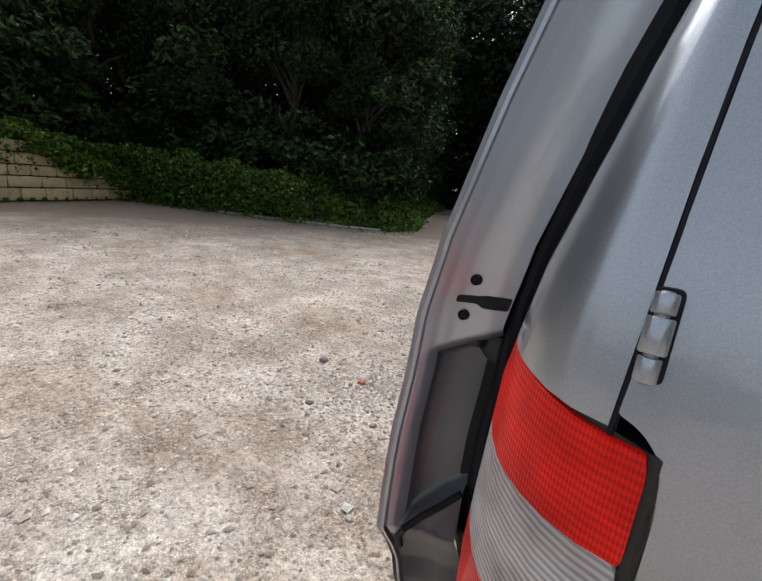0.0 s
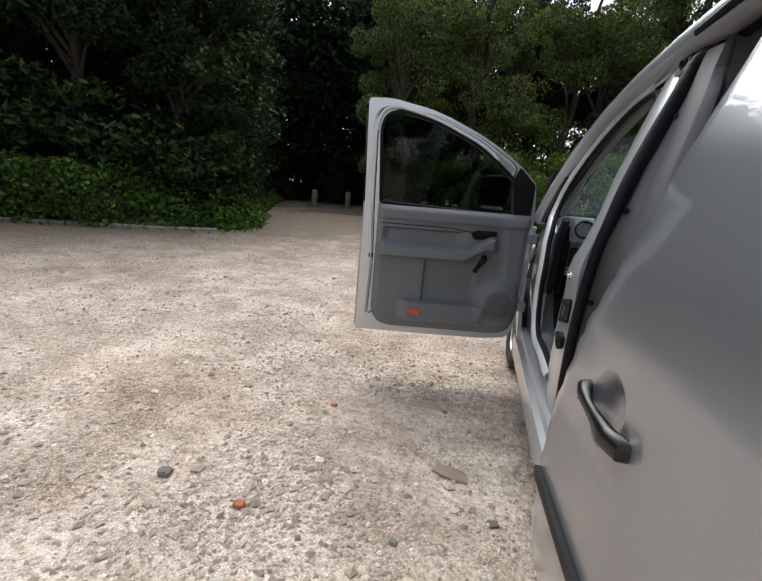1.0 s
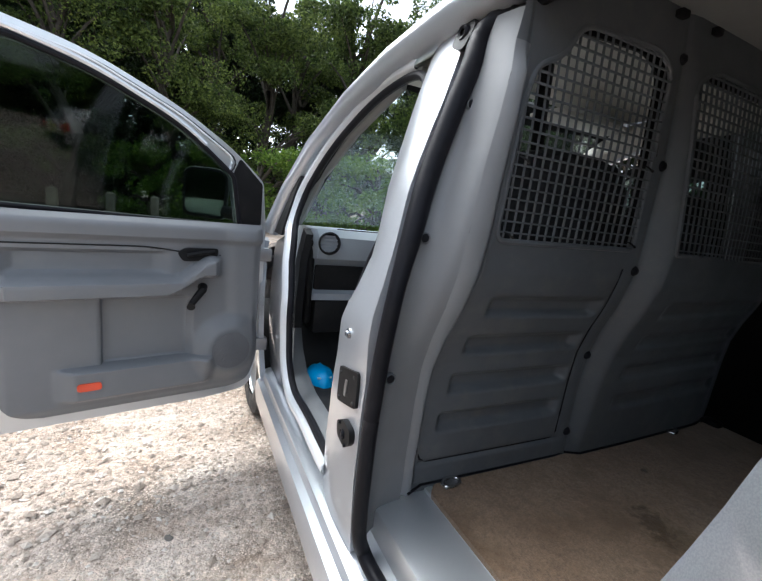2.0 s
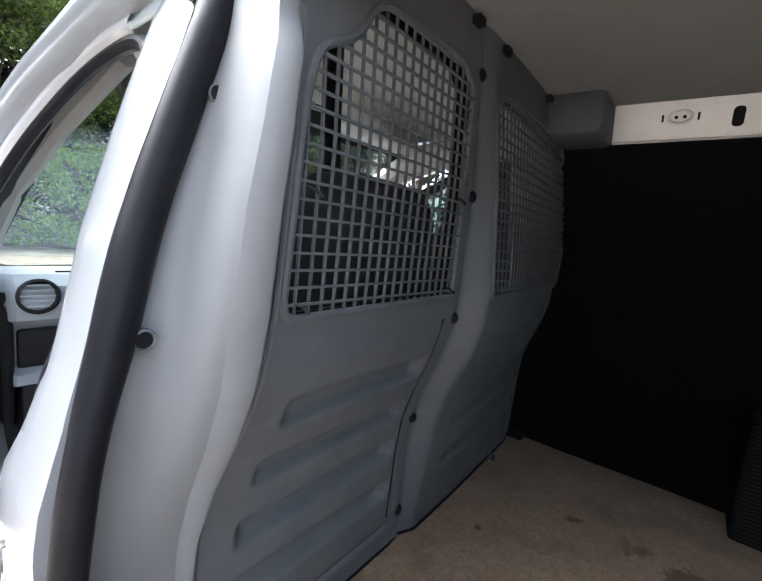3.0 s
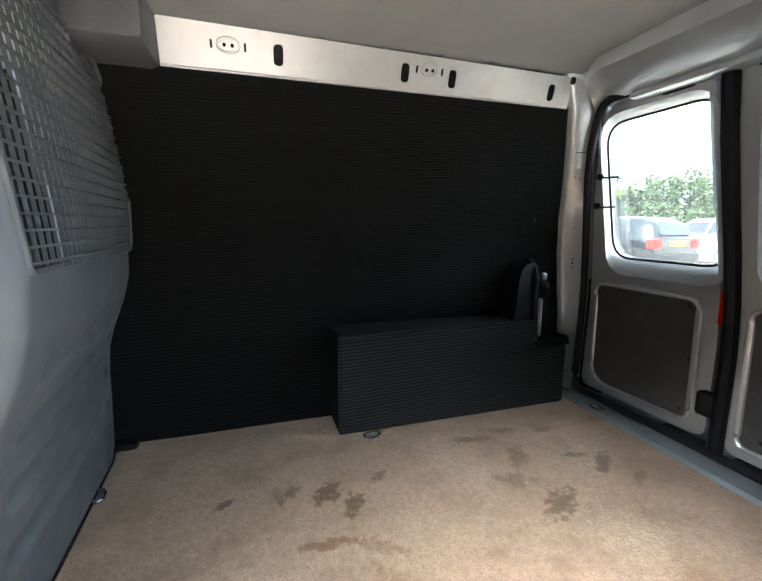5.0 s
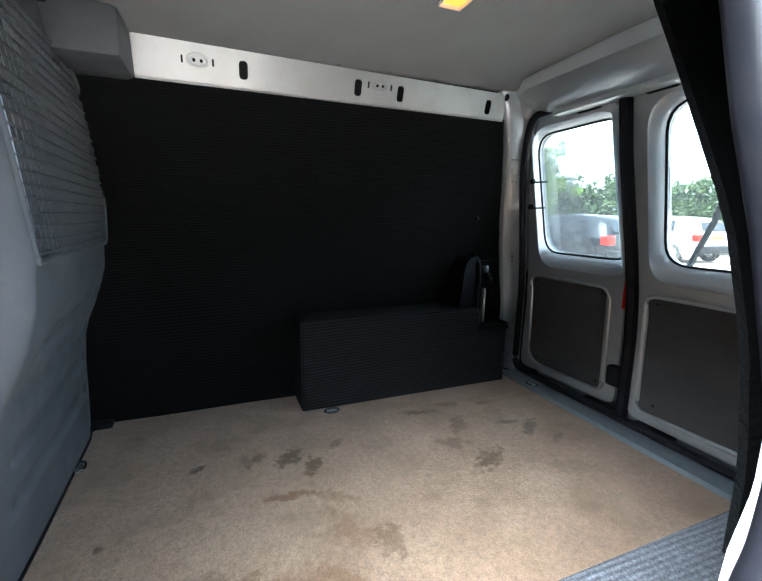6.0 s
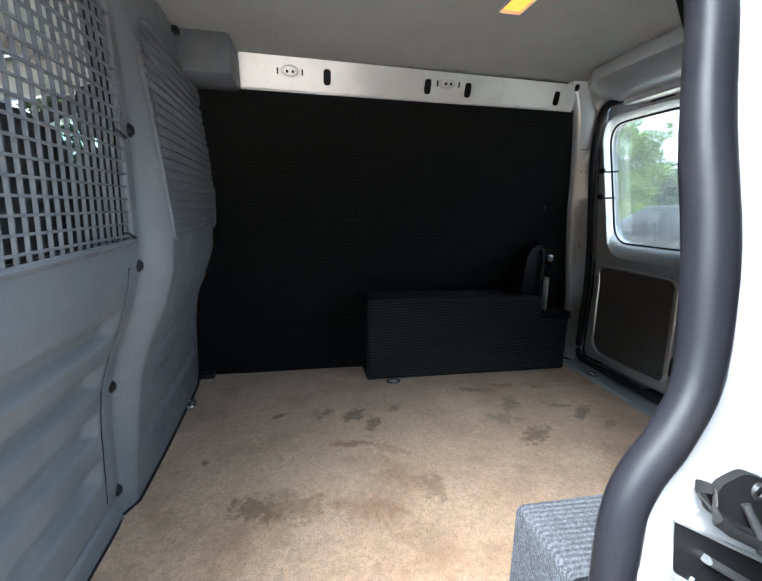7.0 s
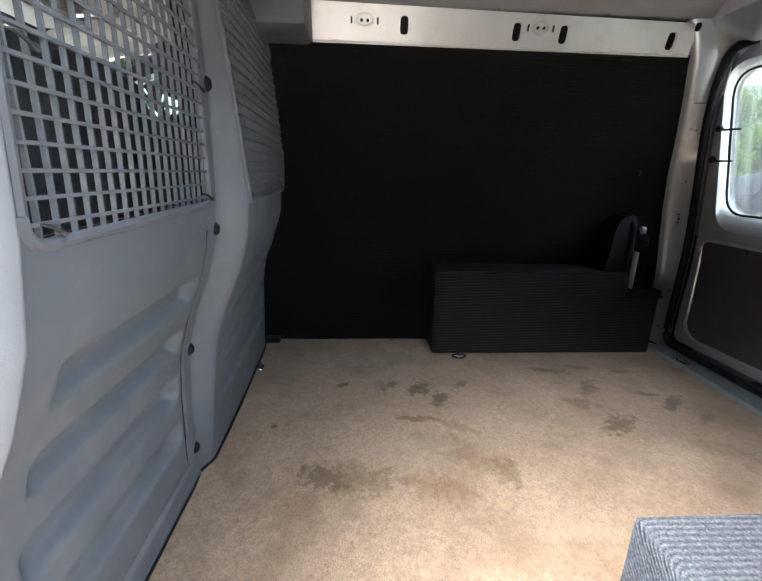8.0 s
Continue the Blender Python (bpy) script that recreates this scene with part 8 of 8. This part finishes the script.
while len(clumps) < 170:
    x, y, z = rng.uniform(-5, 16), rng.uniform(17.5, 21), 0.8 + 8 * rng.random() ** 1.2
    if noise.noise((x * 0.35, z * 0.5, 3)) < -0.05 or (0.5 < x < 4 and z > 4.5):
        continue
    clumps.append((x, y, z, rng.uniform(0.4, 1.0)))
foliage("light_foliage", clumps, 170, 0.13, LEAF_WARM, "olive-green leafy branches ahead of the van", 63)

# low trees on the far side of the car park
pts = []
rng = np.random.default_rng(57)
while len(pts) < 110000:
    a = rng.uniform(-0.2, 2.6)
    r = rng.uniform(56, 64)
    x, y = r * math.cos(a), -r * math.sin(a)
    z = rng.random() * (6.0 + 3.0 * noise.noise((x * 0.12, y * 0.12, 4)) + 2.0 * noise.noise((x * 0.5, y * 0.5, 9)))
    if noise.noise((x * 0.6, y * 0.6, z * 0.6)) < -0.1:
        continue
    pts.append((x, y, z))
tagged(leaves("tree_line", pts, 0.55, LEAF_FAR, None, 0.4, 0.6, 78), "low green trees across the car park", "woodland", "", "stuff")

# the wood goes on behind: one mass of foliage
pts = []
rng = np.random.default_rng(55)
while len(pts) < 150000:
    a = rng.uniform(-0.3, 1.42)
    r = rng.uniform(27, 40)
    x, y = -r * math.cos(a), r * math.sin(a)
    top = 15 + 3 * noise.noise((x * 0.15, y * 0.15, 0)) - 5.0 * smooth(1.2, 1.42, a)
    z = rng.random() * top
    if noise.noise((x * 0.35, y * 0.35, z * 0.35)) < -0.3 - 0.7 * (a < 1.15):
        continue
    pts.append((x, y, z))
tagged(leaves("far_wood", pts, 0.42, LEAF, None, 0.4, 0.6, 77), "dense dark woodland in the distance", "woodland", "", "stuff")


# ---- things round about ----
bag = thing("carrier_bag", (-0.60, 2.72, 0.41), "bright blue plastic bag lying in the footwell", "bag")
bm = bmesh.new()
rows = []
for k, (z, w) in enumerate(((0.41, 0.9), (0.44, 1.05), (0.475, 1.0), (0.505, 0.8), (0.52, 0.35))):
    rows.append([Vector((-0.655 + 0.06 * w * math.cos(a) * (1 + 0.15 * noise.noise((a * 2, k, 0))), 2.74 + 0.10 * w * math.sin(a) * (1 + 0.15 * noise.noise((a * 2, k, 5))), z + 0.01 * noise.noise((a * 3, k, 2)))) for a in [2 * math.pi * i / 22 for i in range(22)]])
vs_ = flat(bm, rows, True)
bm.faces.new(vs_[-1])
part("sack", bm, BLUE, bag, "", 60)
for k in range(3):
    part("print_bar", boxed((-0.69 + 0.025 * k, 2.66, 0.497), (-0.676 + 0.025 * k, 2.672, 0.502), 0.001), WHITE, bag, "small white print")


def car(at, turn, body, label):
    """A parked car: x along its length, back at x = 0."""
    c = thing("parked_car", at, label, "car", "parked cars")
    m = Matrix.Translation(at) @ Matrix.Rotation(radians(turn), 4, "Z")

    def sec(x, pts):
        return [m @ Vector((x, y, z)) for y, z in pts]

    def ring(w, wt, zb, zs, zt):
        half = [(w * 0.9, zb), (w, zb + 0.15), (w, zs - 0.12), (w * 0.96, zs), (wt, zt - 0.06), (wt * 0.85, zt), (0, zt + 0.02)]
        return half + [(-y, z) for y, z in reversed(half[:-1])]

    bm = bmesh.new()
    rows = [sec(x, ring(w, wt, zb, zs, zt)) for x, w, wt, zb, zs, zt in
            ((0.0, 0.76, 0.68, 0.35, 0.86, 0.93), (0.06, 0.84, 0.70, 0.24, 0.93, 1.0), (0.22, 0.87, 0.62, 0.22, 0.95, 1.28), (0.6, 0.88, 0.60, 0.22, 0.95, 1.42), (1.4, 0.885, 0.60, 0.22, 0.94, 1.46), (2.1, 0.885, 0.59, 0.22, 0.93, 1.43), (2.75, 0.88, 0.64, 0.22, 0.92, 1.12), (3.0, 0.87, 0.74, 0.22, 0.9, 0.98), (3.7, 0.84, 0.7, 0.24, 0.8, 0.86), (4.1, 0.74, 0.6, 0.28, 0.66, 0.74), (4.2, 0.6, 0.5, 0.36, 0.6, 0.66))]
    vs_ = flat(bm, rows)
    bm.faces.new(vs_[0])
    bm.faces.new(list(reversed(vs_[-1])))
    hull = part("body", bm, body, c, "", 40)
    for s in (1, -1):
        for nm, pl in (("side_window", [(0.75, 0.99), (1.35, 0.98), (1.35, 1.36), (0.85, 1.34)]), ("side_window", [(1.42, 0.98), (2.45, 0.97), (2.05, 1.33), (1.42, 1.36)])):
            f = lambda x, z, d=0.0, s=s: m @ Vector((x, s * (0.875 - (z - 0.94) * 0.56 + d), z))
            part(nm, shell(rounded(pl, 0.05), [], lambda x, z: f(x, z, 0.012), lambda x, z: f(x, z, 0.0)), CAR_GLASS, c, "dark side glass")
    part("rear_window", shell(rounded([(-0.55, 1.02), (0.55, 1.02), (0.48, 1.30), (-0.48, 1.30)], 0.05), [], lambda y, z: m @ Vector((0.02 + (z - 0.98) * 0.62 - 0.02, y, z)), lambda y, z: m @ Vector((0.06 + (z - 0.98) * 0.62, y, z))), CAR_GLASS, c, "dark rear glass")
    for s in (1, -1):
        bm = box(bmesh.new(), (-0.03, s * 0.67 - 0.13, 0.70), (0.16, s * 0.67 + 0.19, 0.93), 0.03, 2, m)
        part("tail_lamp", bm, RED_LENS, c, "red tail lamp")
        for x in (0.72, 3.3):
            bm = lathe(bmesh.new(), [(0.18, -0.1), (0.3, -0.1), (0.315, -0.04), (0.315, 0.04), (0.3, 0.1), (0.18, 0.1)], (x, s * 0.79, 0.315), "y", 24)
            bmesh.ops.transform(bm, matrix=m, verts=list(bm.verts))
            tyre = part("wheel", bm, TYRE, c, "black tyre")
            bm = lathe(bmesh.new(), [(0.2, s * 0.08), (0.17, s * 0.05), (0.05, s * 0.06), (0.0, s * 0.07)], (x, s * 0.79, 0.315), "y", 24)
            bmesh.ops.transform(bm, matrix=m, verts=list(bm.verts))
            part("rim", bm, ALLOY, tyre)
    part("number_plate", box(bmesh.new(), (-0.035, -0.26, 0.76), (0.06, 0.26, 0.87), 0.004, 2, m), YELLOW, c, "yellow number plate")
    for k in range(6):
        part("plate_bar", box(bmesh.new(), (-0.038, -0.21 + 0.075 * k, 0.78), (-0.034, -0.165 + 0.075 * k, 0.85), 0.001, 1, m), DARK_PLASTIC, c)
    part("bumper", box(bmesh.new(), (-0.06, -0.8, 0.34), (0.12, 0.8, 0.58), 0.05, 2, m), DARK_PLASTIC, c, "dark lower bumper")


car((6.45, -8.3, 0), 3, DARK_PAINT, "glossy dark saloon parked on the gravel")
car((7.0, -12.9, 0), -6, WHITE_PAINT, "white hatchback parked on the gravel")
car((1.9, -13.2, 0), -8, WHITE_PAINT, "pale hatchback parked in the row")
car((-3.6, -14.4, 0), -12, DARK_PAINT, "dark hatchback parked in the row")

lamp = thing("street_lamp", (18.0, -11.2, 0), "thin grey lamp post beside the car park", "lamp post")
part("pole", tube(bmesh.new(), [(18.0, -11.2, 0), (18.0, -11.2, 3.0), (18.0, -11.2, 5.4)], [0.07, 0.05, 0.045], 10), GALV, lamp)
part("lantern", boxed((17.8, -11.35, 5.35), (18.35, -11.05, 5.48), 0.04), GALV, lamp)
